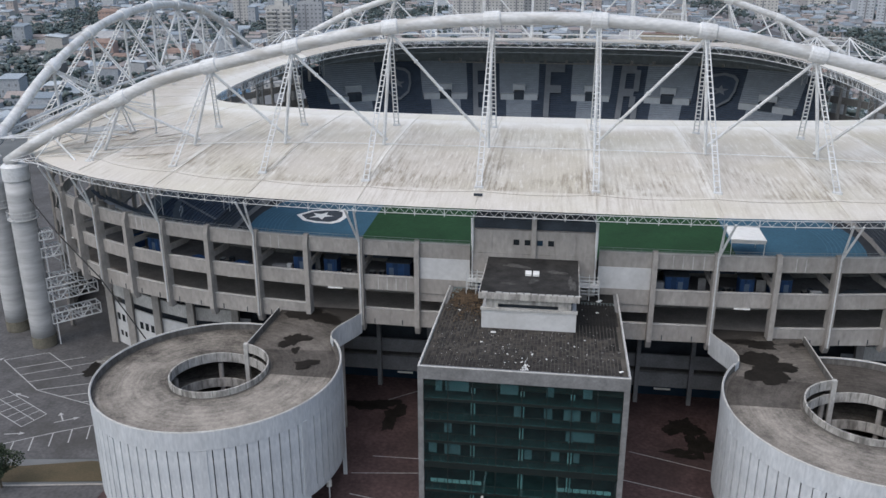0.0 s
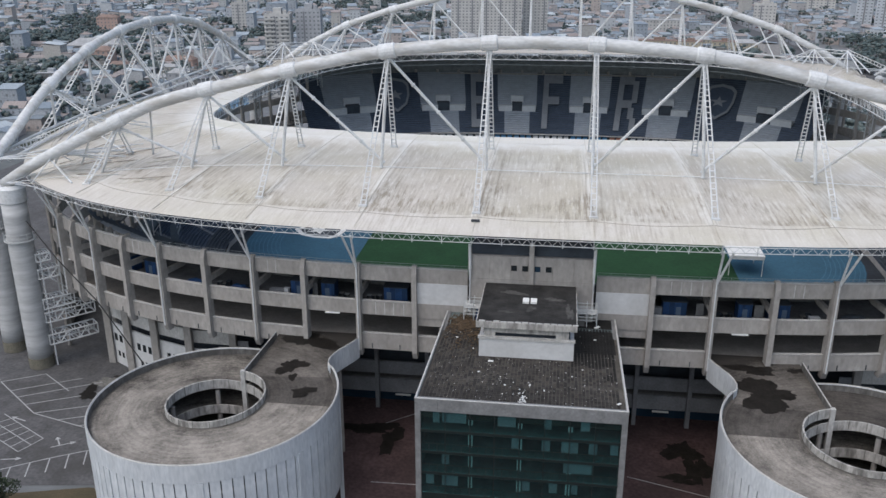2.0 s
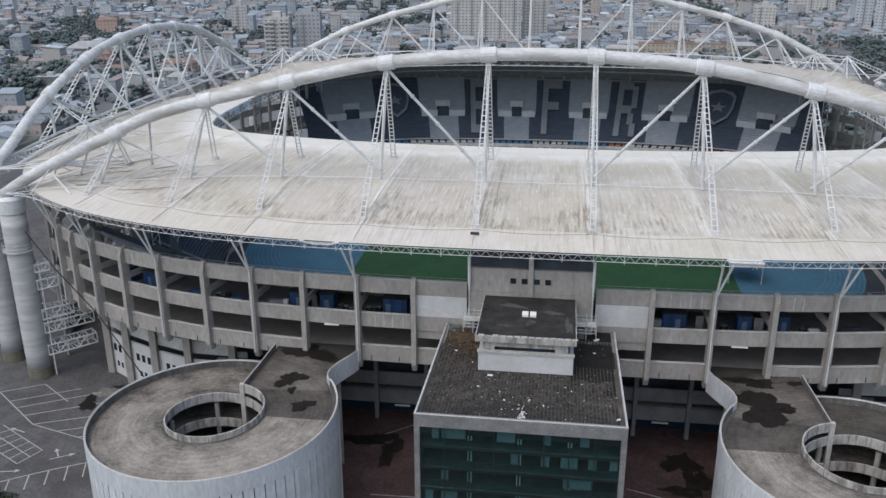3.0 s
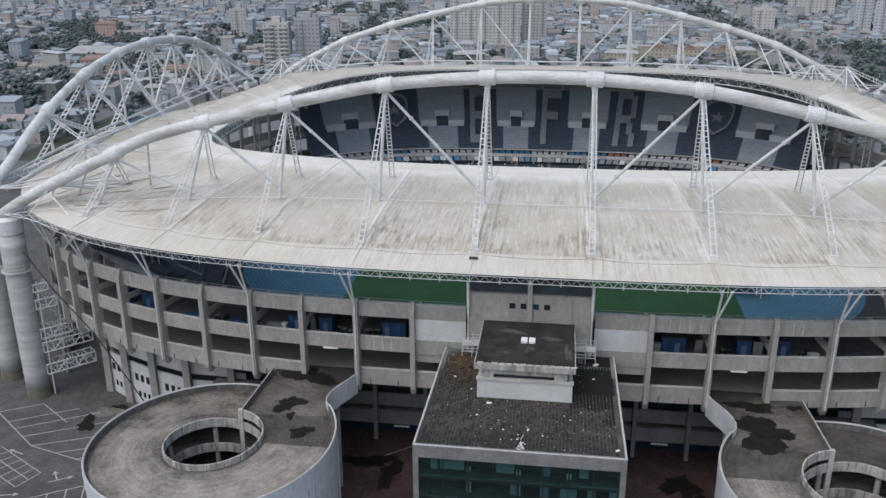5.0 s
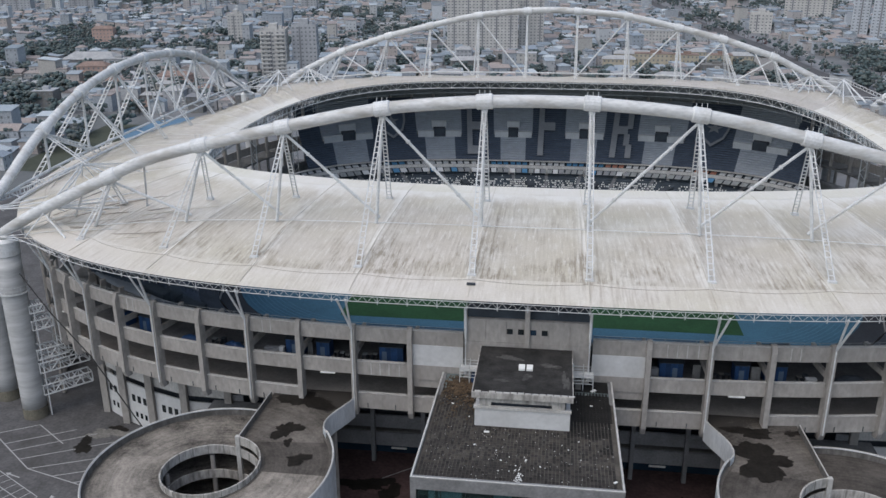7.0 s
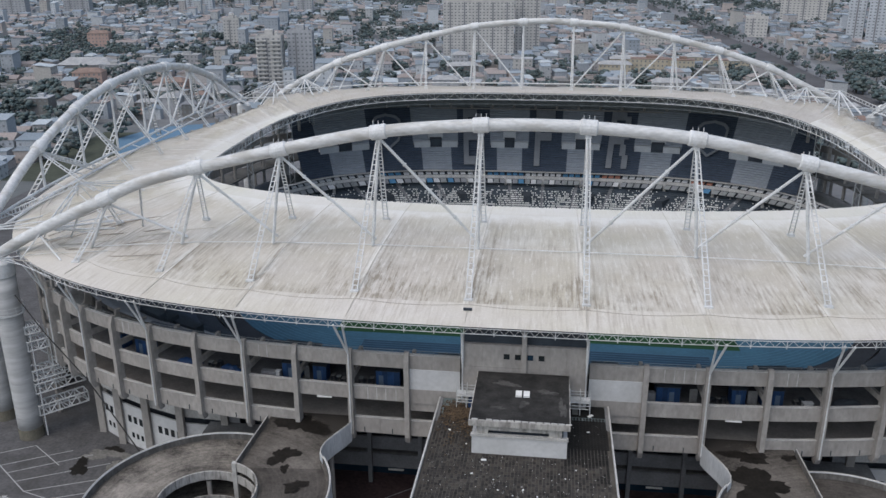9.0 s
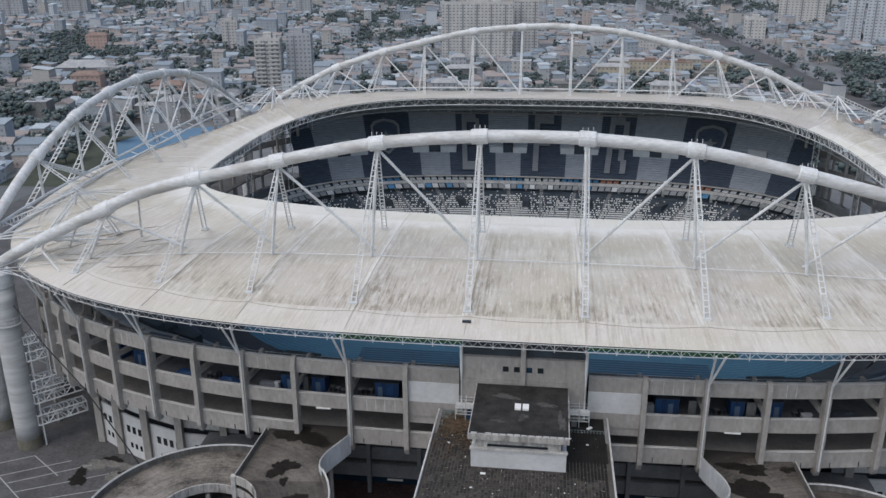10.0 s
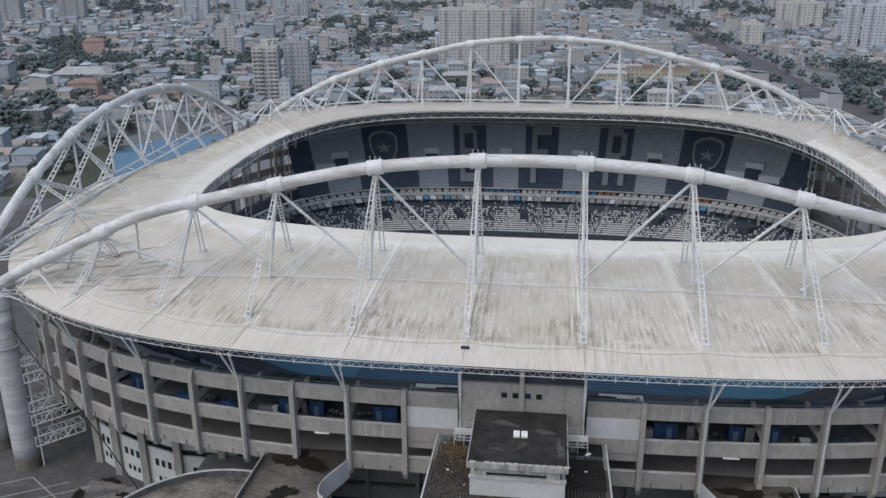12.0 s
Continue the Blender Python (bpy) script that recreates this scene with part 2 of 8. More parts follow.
    if dry:     # dry sets how much paler the outer half is than the building's side
        side_ = n.new("ShaderNodeMapRange")
        side_.inputs["From Min"].default_value, side_.inputs["From Max"].default_value = 12.0, -12.0
        l.new(calc('ADD', sep.outputs[1], calc('MULTIPLY', broad, 3.0)), side_.inputs["Value"])
        amount = calc('ADD', amount, calc('MULTIPLY', calc('SUBTRACT', side_.outputs["Result"], 0.45), dry))
    amount = calc('MULTIPLY', amount, 0.74)
    ramp_ = n.new("ShaderNodeValToRGB")
    els = ramp_.color_ramp.elements
    els[0].position, els[1].position = 0.06, 1.0
    els[0].color, els[1].color = (*dark, 1), (*pale, 1)
    mid = els.new(0.55)
    mid.color = (*[(a * 0.5 + c * 0.5) for a, c in zip(dark, pale)], 1)
    l.new(amount, ramp_.inputs["Fac"])
    l.new(ramp_.outputs["Color"], b.inputs["Base Color"])
    b.inputs["Roughness"].default_value = 0.95
    b.inputs["Specular IOR Level"].default_value = 0.15
    bp = n.new("ShaderNodeBump")
    bp.inputs["Strength"].default_value, bp.inputs["Distance"].default_value = 0.35, 0.05
    l.new(fine_t.outputs["Fac"], bp.inputs["Height"])
    l.new(bp.outputs["Normal"], b.inputs["Normal"])
    return m


M_DECK = deck_surface("worn_concrete_deck", (0.046, 0.043, 0.040), (0.305, 0.280, 0.250), 13.2, 5.4, 0.46)
M_GUTTER = material("blackened_gutter_grime", (0.05, 0.047, 0.044), 0.95, spread=0.6, tint=(0.12, 0.11, 0.10), scale=0.5, fine=3, bump=0)
M_WET = material("wet_puddle_on_deck", (0.022, 0.020, 0.018), 0.5, spread=0.45, scale=0.5, fine=2, bump=0.02, spec=0.08)
M_ASPHALT = material("old_asphalt", (0.102, 0.102, 0.107), 0.95, spread=0.35, scale=0.25, fine=1.6, grain=0.6, bump=0.2, stain=0.75, stain_colour=(0.055, 0.054, 0.054))
M_PLAZA = material("red_brown_paving", (0.092, 0.060, 0.062), 0.9, spread=0.4, scale=0.2, fine=1.5, grain=0.7, stain=0.55, stain_colour=(0.035, 0.026, 0.026))
M_LINE = material("worn_white_road_paint", (0.40, 0.41, 0.42), 0.9, spread=0.35, scale=1.5, fine=5, bump=0)
M_GRASS = material("dry_verge_grass", (0.088, 0.070, 0.045), 1.0, spread=0.5, tint=(0.062, 0.054, 0.034), scale=0.25, fine=3)
M_TURF = material("green_pitch_turf", (0.014, 0.054, 0.022), 1.0, spread=0.3, scale=0.08, fine=1.5, bump=0.05)
M_TRACK = material("blue_running_track", (0.035, 0.100, 0.155), 0.9, spread=0.2, scale=0.1, fine=2, bump=0.05)
M_TRACK_D = material("shade_dark_blue_track", (0.019, 0.052, 0.090), 0.9, spread=0.3, scale=0.1, fine=2, bump=0.05)
M_TRACKLINE = material("pale_blue_lane_line", (0.065, 0.145, 0.23), 0.9, spread=0.1)
M_BLUE = material("blue_stadium_fittings", (0.016, 0.045, 0.115), 0.6, spread=0.3, scale=0.5)
M_SEAT_D = material("dark_seat_rows", (0.06, 0.08, 0.115), 0.7, spread=0.3, scale=0.4, fine=6)
M_SEAT_L = material("light_grey_seat_rows", (0.28, 0.31, 0.35), 0.7, spread=0.18, scale=0.4, fine=6)
M_SEAT_S = material("grey_seat_pattern", (0.20, 0.215, 0.235), 0.7, spread=0.18, scale=0.4, fine=6)
M_SEAT_W = material("white_seat_backs", (0.72, 0.73, 0.72), 0.6, spread=0.15)
# near-black that paints shade into recesses and openings; dark fittings share it
M_INK = material("interior_shade_and_dark_parts", (0.052, 0.064, 0.08), 0.9, spread=0.4, scale=0.3)
M_GLASSDARK = material("dark_window_glass", (0.02, 0.026, 0.03), 0.12, spread=0.3, scale=0.2, bump=0, spec=0.6)
M_ROOFTILE = material("blackened_roof_tile", (0.042, 0.039, 0.037), 0.95, spread=0.55, scale=0.25, fine=3, random=0.45, stain=0.5, stain_colour=(0.02, 0.019, 0.018))
M_TILEBLACK = material("mould_black_roof_tile", (0.016, 0.0155, 0.015), 0.95, spread=0.5, scale=0.4, fine=3)
M_TILEREST = island_palette("blackened_roof_tiles", [(0.048, 0.045, 0.042), (0.032, 0.031, 0.03), (0.042, 0.039, 0.037), (0.065, 0.06, 0.055), (0.026, 0.025, 0.024), (0.056, 0.05, 0.044)], 0.95, 0.25)
M_GROUT = material("dusty_roof_mortar", (0.098, 0.09, 0.08), 0.95, spread=0.55, scale=0.22, fine=3, stain=0.8, stain_colour=(0.035, 0.033, 0.03))
M_STAINWALL = material("drip_stained_render", (0.46, 0.45, 0.43), 0.9, spread=0.45, scale=1.6, fine=4, stretch=(1, 1, 0.3), stain=0.7, stain_colour=(0.07, 0.065, 0.06))
M_DECK_D = deck_surface("dirt_dark_deck", (0.028, 0.026, 0.024), (0.105, 0.096, 0.088), 13.2, 9.0)
M_DECK_B = deck_surface("dusty_bridge_deck", (0.040, 0.037, 0.034), (0.165, 0.151, 0.137), 13.2, 9.0)
M_LINING = material("rain_blackened_render", (0.165, 0.16, 0.155), 0.9, spread=0.5, scale=1.2, fine=4, stretch=(1, 1, 0.3), stain=0.8, stain_colour=(0.06, 0.058, 0.055))
M_FIBREGLASS = material("cloudy_fibreglass", (0.33, 0.37, 0.37), 0.4, spread=0.35, scale=0.5, fine=3, stain=0.5, stain_colour=(0.12, 0.15, 0.15))
M_APRON = material("dark_navy_apron", (0.030, 0.036, 0.046), 0.9, spread=0.35, scale=0.1, fine=1.5)
M_GALLERY = material("grey_gallery_floor", (0.125, 0.128, 0.135), 0.9, spread=0.35, scale=0.4, fine=2)
M_DOORBLUE = material("faded_blue_door", (0.10, 0.145, 0.21), 0.6, spread=0.25)
M_KIOSK = material("blue_painted_boards", (0.020, 0.062, 0.165), 0.55, spread=0.3, scale=0.6, fine=3)
M_FASCIA = material("grey_fascia_concrete", (0.21, 0.215, 0.22), 0.9, spread=0.3, scale=0.5, fine=3, stain=0.4, stain_colour=(0.1, 0.1, 0.1))
M_BITUMEN = material("black_weathered_roofing", (0.036, 0.035, 0.034), 0.9, spread=0.75, scale=0.5, fine=4, stain=0.5, stain_colour=(0.015, 0.015, 0.015))
M_SCUFF = material("grey_scuffed_roofing", (0.085, 0.083, 0.08), 0.9, spread=0.6, scale=0.8, fine=3, stain=0.7, stain_colour=(0.03, 0.03, 0.03))
M_PALECONC = material("pale_weathered_render", (0.48, 0.48, 0.47), 0.85, spread=0.25, scale=0.5, fine=4, stretch=(1, 1, 0.4), stain=0.35, stain_colour=(0.22, 0.21, 0.2))
M_MOSS = material("rusty_debris_and_moss", (0.12, 0.085, 0.055), 1.0, spread=0.6, scale=1.2, fine=6)
M_BLACKCABLE = material("black_cable", (0.02, 0.02, 0.022), 0.6, bump=0)

# street grey raised to take in the haze over the city
M_CITYGROUND = material("city_streets_and_yards", (0.195, 0.203, 0.215), 0.95, spread=0.4, scale=0.012, fine=0.15, bump=0, stain=0.5, stain_colour=(0.05, 0.065, 0.06))
M_CATWALK = material("grey_catwalk_steel", (0.22, 0.24, 0.25), 0.6, spread=0.3, scale=0.5)
M_SEAT_W2 = material("pale_painted_concrete", (0.46, 0.48, 0.50), 0.8, spread=0.15, scale=0.5)
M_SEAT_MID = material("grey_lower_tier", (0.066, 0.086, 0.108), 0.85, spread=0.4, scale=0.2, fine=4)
M_BLUEHOARD = material("light_blue_boards", (0.06, 0.18, 0.32), 0.6, spread=0.1)
M_ORANGE = material("faded_orange_boards", (0.32, 0.15, 0.11), 0.6, spread=0.15)
# grey lowered to stand in for shade under the facade overhang
M_CONC_M = material("shade_toned_grey_concrete", (0.245, 0.255, 0.275), 0.9, spread=0.3, scale=0.25, fine=2.5, stain=0.3, stain_colour=(0.13, 0.13, 0.13))
M_GLASSBLUE = material("blue_tinted_glazing", (0.02, 0.045, 0.075), 0.15, spread=0.3, scale=0.2, bump=0, spec=0.6)


# ---- building helpers ----
def part(name, bm, mat, parent, label="", smooth=False):
    me = bpy.data.meshes.new(name)
    bm.to_mesh(me)
    bm.free()
    if smooth:
        for p in me.polygons:
            p.use_smooth = True
    me.materials.append(mat)
    ob = new(name, me)
    if parent is not None:
        ob.parent = parent
    if label:
        ob["label"] = label
    return ob


def share(name, me, parent, m=None):
    """Another object on the same mesh."""
    ob = new(name, me)
    ob.parent = parent
    if m is not None:
        ob.matrix_local = m
    return ob


def thing(name, label, category, group="", kind="", at=(0, 0, 0)):
    ob = new(name)
    ob.location = at
    return tagged(ob, label, category, group, kind)


def box(bm, x0, x1, y0, y1, z0, z1, m=None):
    v = [bm.verts.new((x, y, z)) for z in (z0, z1) for x, y in ((x0, y0), (x1, y0), (x1, y1), (x0, y1))]
    for f in ((3, 2, 1, 0), (4, 5, 6, 7), (0, 1, 5, 4), (1, 2, 6, 5), (2, 3, 7, 6), (3, 0, 4, 7)):
        bm.faces.new([v[i] for i in f])
    if m is not None:
        for p in v:
            p.co = m @ p.co
    return v


def prism(bm, pts, z0, z1):
    """A flat outline (anticlockwise) raised from z0 to z1."""
    lo = [bm.verts.new((x, y, z0)) for x, y in pts]
    hi = [bm.verts.new((x, y, z1)) for x, y in pts]
    bm.faces.new(hi)
    bm.faces.new(lo[::-1])
    k = len(pts)
    for i in range(k):
        bm.faces.new((lo[i], lo[(i + 1) % k], hi[(i + 1) % k], hi[i]))


def sheet(bm, rows, closed=False):
    """Quads between rows of points."""
    vs = [[bm.verts.new(p) for p in r] for r in rows]
    for a, b in zip(vs, vs[1:]):
        k = len(a)
        for i in range(k if closed else k - 1):
            j = (i + 1) % k
            bm.faces.new((a[i], a[j], b[j], b[i]))
    return vs


def tube(bm, pts, r, seg=8, cap=True):
    pts = [Vector(p) for p in pts]
    rings = []
    for i, p in enumerate(pts):
        d = (pts[min(i + 1, len(pts) - 1)] - pts[max(i - 1, 0)]).normalized()
        s = d.cross(Vector((0, 0, 1)))
        s = s.normalized() if s.length > 1e-3 else Vector((1, 0, 0))
        u = s.cross(d)
        rad = r[i] if isinstance(r, (list, tuple)) else r
        rings.append([bm.verts.new(p + rad * (math.cos(2 * math.pi * k / seg) * s + math.sin(2 * math.pi * k / seg) * u)) for k in range(seg)])
    for a, b in zip(rings, rings[1:]):
        for k in range(seg):
            bm.faces.new((a[k], a[(k + 1) % seg], b[(k + 1) % seg], b[k]))
    if cap:
        bm.faces.new(rings[0][::-1])
        bm.faces.new(rings[-1])


def ladder(bm, p0, p1, side, w=0.95, r=0.17, step=1.15, taper=0.7):
    """Flat lattice strut: two chords with rungs between."""
    p0, p1, side = Vector(p0), Vector(p1), Vector(side).normalized()
    a0, b0, a1, b1 = p0 - side * w * taper / 2, p0 + side * w * taper / 2, p1 - side * w / 2, p1 + side * w / 2
    tube(bm, (a0, a1), r, 5)
    tube(bm, (b0, b1), r, 5)
    k = max(3, int((p1 - p0).length / step))
    for i in range(k + 1):
        f = i / k
        tube(bm, (a0.lerp(a1, f), b0.lerp(b1, f)), r * 0.8, 4, False)


def truss(bm, pts, depth, r=0.11, step=1.6, down=Vector((0, 0, -1)), back=None):
    """Edge truss along a line: top and bottom chord with zigzag web."""
    top = [Vector(p) for p in pts]
    low = [p + down * depth for p in top]
    tube(bm, top, r * 1.3, 5)
    tube(bm, low, r * 1.3, 5)
    flip = 0
    for a, b, c, d in zip(top, top[1:], low, low[1:]):
        k = max(1, round((b - a).length / step))
        for i in range(k):
            f, g = i / k, (i + 1) / k
            if flip:
                tube(bm, (a.lerp(b, f), c.lerp(d, g)), r * 0.7, 4, False)
            else:
                tube(bm, (c.lerp(d, f), a.lerp(b, g)), r * 0.7, 4, False)
            flip = 1 - flip


def spline(xs, ys, x):
    """Smooth monotone-ish interpolation."""
    x = min(max(x, xs[0]), xs[-1])
    i = max(j for j in range(len(xs) - 1) if xs[j] <= x)
    m = [(ys[min(j + 1, len(ys) - 1)] - ys[max(j - 1, 0)]) / (xs[min(j + 1, len(xs) - 1)] - xs[max(j - 1, 0)]) for j in range(len(xs))]
    h = xs[i + 1] - xs[i]
    t = (x - xs[i]) / h
    return (2 * t ** 3 - 3 * t ** 2 + 1) * ys[i] + (t ** 3 - 2 * t ** 2 + t) * h * m[i] + (-2 * t ** 3 + 3 * t ** 2) * ys[i + 1] + (t ** 3 - t ** 2) * h * m[i + 1]


def oval(a, b, n, ang):
    """A point on a rounded rectangle about the stadium's middle."""
    c, s = math.cos(ang), math.sin(ang)
    k = (abs(c / a) ** n + abs(s / b) ** n) ** (-1 / n)
    return Vector((c * k, YC + s * k, 0))

# ---- ground ----
def ground_sheet(name, pts, z, mat, label, category):
    bm = bmesh.new()
    bm.faces.new([bm.verts.new((x, y, z)) for x, y in pts])
    return tagged(part(name, bm, mat, None), label, category, kind="structure")


bm = bmesh.new()
xs = [-6000, -2500, -1000, -400, -150, 0, 150, 400, 1000, 2500, 6000]
ys = [-600, -300, -150, 0, 150, 300, 600, 1200, 2500, 5000, 9000]
sheet(bm, [[(x, y, -0.1) for x in xs] for y in ys])
tagged(part("ground", bm, M_CITYGROUND, None), "grey city ground of streets and yards", "ground", kind="structure")
ground_sheet("car_park", [(-215, -137.5), (-84, -137.5), (-66, -135), (-66, -40), (-75, 130), (-215, 130)], -0.04, M_ASPHALT, "worn grey asphalt car park with white markings", "car park")
ground_sheet("pavement", [(-66, -200), (120, -200), (120, -60), (-66, -60)], -0.045, M_PLAZA, "red-brown paved forecourt with damp patches", "forecourt")
ground_sheet("verge", [(-120, -146), (-82.5, -144), (-66.2, -141.5), (-66.2, -136.5), (-72, -136.5), (-82.6, -139.4), (-120, -144)], -0.02, M_GRASS, "dry yellow-brown grass verge beside the car park", "verge")
ground_sheet("road", [(-200, -200), (-66.1, -200), (-66.1, -142.6), (-83.5, -145.4), (-200, -150)], -0.03, M_ASPHALT, "grey asphalt road along the verge", "road")
ground_sheet("kerb", [(-200, -149.6), (-83.5, -145.0), (-66.1, -142.2), (-66.1, -142.6), (-83.5, -145.4), (-200, -150)], 0.06, M_CONC, "pale concrete kerb", "kerb")


def stripe(bm, a, b, w=0.22, z=0.004):
    a, b = Vector((*a, z)), Vector((*b, z))
    s = (b - a).cross(Vector((0, 0, 1))).normalized() * w / 2
    bm.faces.new([bm.verts.new(p) for p in (a - s, a + s, b + s, b - s)][::-1])


def marking(name, segs, label, w=0.22):
    bm = bmesh.new()
    for a, b in segs:
        stripe(bm, a, b, w)
    return tagged(part(name, bm, M_LINE, None), label, "road marking", "car park markings", "structure")


def arrow(bm, a, b):
    stripe(bm, a, b, 0.26)
    d = (Vector(b) - Vector(a)).normalized()
    n = Vector((-d.y, d.x))
    tip = Vector(b) + d * 1.0
    bm.faces.new([bm.verts.new((*p, 0.004)) for p in (Vector(b) - n * 0.55, tip, Vector(b) + n * 0.55)][::-1])


marking("bay_lines", [((-109.0, -104.6), (-95.0, -115.4)), ((-109, -104.6), (-101.6, -100.2)), ((-101.6, -100.2), (-92.9, -106.4)), ((-104.8, -107.9), (-93, -101)), ((-101.9, -110.1), (-88, -102)), ((-98.6, -112.6), (-83, -104.5)), ((-95.0, -115.4), (-78, -108)), ((-95.0, -115.4), (-77.4, -120.5)), ((-89.0, -117.1), (-76, -111.5)), ((-84, -118.6), (-76, -115))], "worn white parking bay lines on asphalt")
marking("bay_lines", [((-88.1, -123.5), (-100.5, -116.4)), ((-90.1, -128.2), (-105.5, -119.6)), ((-88.1, -123.5), (-90.1, -128.2)), ((-89.1, -125.8), (-103, -118))] + [((-88.1 - 2.0 * k, -123.5 + 1.15 * k), (-90.1 - 2.35 * k, -128.2 + 1.3 * k)) for k in range(1, 6)], "worn white parking bay lines on asphalt", 0.18)
arc = [(-104, -138.5), (-96, -136.6), (-90.5, -134.1), (-86.5, -131.4), (-82.5, -128.8), (-77.4, -125.9), (-72, -122.5)]
marking("bay_lines", list(zip(arc, arc[1:])) + [((x, y), (x + 1.6, y - 4.2)) for x, y in ((-98, -137), (-94.5, -135.9), (-91.3, -134.4), (-88.6, -132.8), (-86, -131), (-83.3, -129.3), (-80.6, -127.7), (-78, -126.2), (-75.2, -124.5))], "curved row of white parking bay lines")
bm = bmesh.new()
arrow(bm, (-94.9, -118.3), (-97.4, -117.5))
arrow(bm, (-85.1, -126.1), (-82.3, -124.3))
arrow(bm, (-83.9, -125.2), (-85.2, -123.5))
arrow(bm, (-91.7, -130.9), (-89.2, -130.3))
arrow(bm, (-112, -108), (-110, -104.6))
tagged(part("arrows", bm, M_LINE, None), "white direction arrows painted on asphalt", "road marking", "car park markings", "structure")
marking("forecourt_lines", [((-25.5, -128.7), (-17.5, -128.5)), ((-28, -111), (-20, -104.5)), ((17.5, -121.5), (30.5, -125.6)), ((16, -130), (29, -133.5)), ((-27, -139.5), (-17, -141.5)), ((-28, -134), (-17, -132.6))], "thin pale lines painted on red paving", 0.18)


def puddle(cx, cy, z, rx, ry, seed, label="dark wet patch on the ground", mat=None):
    rnd = random.Random(seed)
    bm = bmesh.new()
    k = 90
    ph = [rnd.uniform(0, 6.28) for _ in range(7)]
    pts = []
    for i in range(k):
        a = 2 * math.pi * i / k
        f = 1 + 0.28 * math.sin(2 * a + ph[0]) + 0.2 * math.sin(3 * a + ph[1]) + 0.13 * math.sin(5 * a + ph[2]) + 0.08 * math.sin(9 * a + ph[3]) + 0.05 * math.sin(14 * a + ph[4]) + 0.04 * math.sin(23 * a + ph[5]) + 0.025 * math.sin(37 * a + ph[6])
        pts.append((cx + rx * f * math.cos(a), cy + ry * f * math.sin(a), z + 0.004 * (seed % 9)))
    bm.faces.new([bm.verts.new(p) for p in pts])
    return tagged(part("puddle", bm, mat or M_WET, None), label, "puddle", "puddles", "structure")


for cx, cy, rx, ry, sd in ((-29.5, -112, 4.4, 2.2, 1), (-24.6, -115.5, 1.7, 4.2, 2), (27.5, -112.5, 2.6, 3.4, 3), (29.5, -118.0, 1.8, 4.6, 4), (26.2, -121, 3.0, 1.2, 5), (-21.5, -141.5, 2.0, 0.5, 6), (-72, -101, 2.4, 1.4, 8), (-88.5, -106.5, 1.8, 2.6, 10), (-84.5, -99.4, 2.0, 0.9, 11), (-79.5, -104.0, 1.6, 1.0, 12)):
    puddle(cx, cy, 0.002, rx, ry, sd)

M_DUST = material("pale_dusty_ground", (0.20, 0.195, 0.185), 0.95, spread=0.45, scale=0.4, fine=2, grain=0.6)
for cx, cy, rx, ry, sd in ((-77.5, -103.5, 5.5, 3.4, 31), (-86.0, -101.5, 3.6, 2.0, 32), (-70.5, -108.5, 3.2, 2.6, 33)):
    puddle(cx, cy, -0.03, rx, ry, sd, "pale dusty patch of bare ground", M_DUST)

# ---- stadium roof ----
A_OUT, B_OUT, N_OUT = 121.0, 115.0, 3.25
A_IN, B_IN, N_IN = 88.5, 68.4, 2.95


def roof_z(f):
    """Height of the membrane from the outer (0) to the inner edge (1)."""
    return spline([0, 0.14, 0.4, 0.65, 0.85, 1.0], [42.05, 43.4, 45.75, 46.9, 47.5, 47.6], f)


def surface_z(x, y):
    """Height of the roof over a point; the inner edge dips towards the two ends."""
    d = Vector((x, y - YC))
    ang = math.atan2(d.y, d.x)
    ro, ri = (oval(A_OUT, B_OUT, N_OUT, ang) - Vector((0, YC, 0))).length, (oval(A_IN, B_IN, N_IN, ang) - Vector((0, YC, 0))).length
    f = min(1, max(0, (ro - d.length) / (ro - ri)))
    return roof_z(f) - 4.6 * min(1, abs(x) / A_IN) ** 5 * f ** 1.4


def ang_of(x, sy):
    """Angle on the outer line at which it passes x on a long side."""
    y = B_OUT * (1 - abs(x / A_OUT) ** N_OUT) ** (1 / N_OUT)
    return math.atan2(sy * y, x) % (2 * math.pi)


def ang_end(t, sx):
    x = A_OUT * (1 - abs(t / B_OUT) ** N_OUT) ** (1 / N_OUT)
    return math.atan2(t, sx * x) % (2 * math.pi)


BAYX = [9.6, 29.0, 48.0, 66.0, 84.5, 98.0]
SEAMS = sorted([ang_of(sx * x, sy) for sx in (-1, 1) for sy in (-1, 1) for x in BAYX] + [ang_end(t, sx) for sx in (-1, 1) for t in (-76, -55, -36, -18, 0, 18, 36, 55, 76)])
# the seams run nearly square to the long sides and fan out at the corners
INNER_X = {9.6: 8.5, 29.0: 25.4, 48.0: 41.6, 66.0: 55.5, 84.5: 69.0, 98.0: 78.0}
INNER_T = {76: 40.0, 55: 29.5, 36: 20.0, 18: 10.2, 0: 0.0}


def inner_ang_x(x, sy):
    return math.atan2(sy * B_IN * (1 - abs(x / A_IN) ** N_IN) ** (1 / N_IN), x) % (2 * math.pi)


def inner_ang_t(t, sx):
    return math.atan2(t, sx * A_IN * (1 - abs(t / B_IN) ** N_IN) ** (1 / N_IN)) % (2 * math.pi)


PAIRS = sorted([(ang_of(sx * x, sy), inner_ang_x(sx * u, sy)) for sx in (-1, 1) for sy in (-1, 1) for x, u in INNER_X.items()] + [(ang_end(k * t, sx), inner_ang_t(k * u, sx)) for sx in (-1, 1) for t, u in INNER_T.items() for k in ((-1, 1) if t else (1,))])
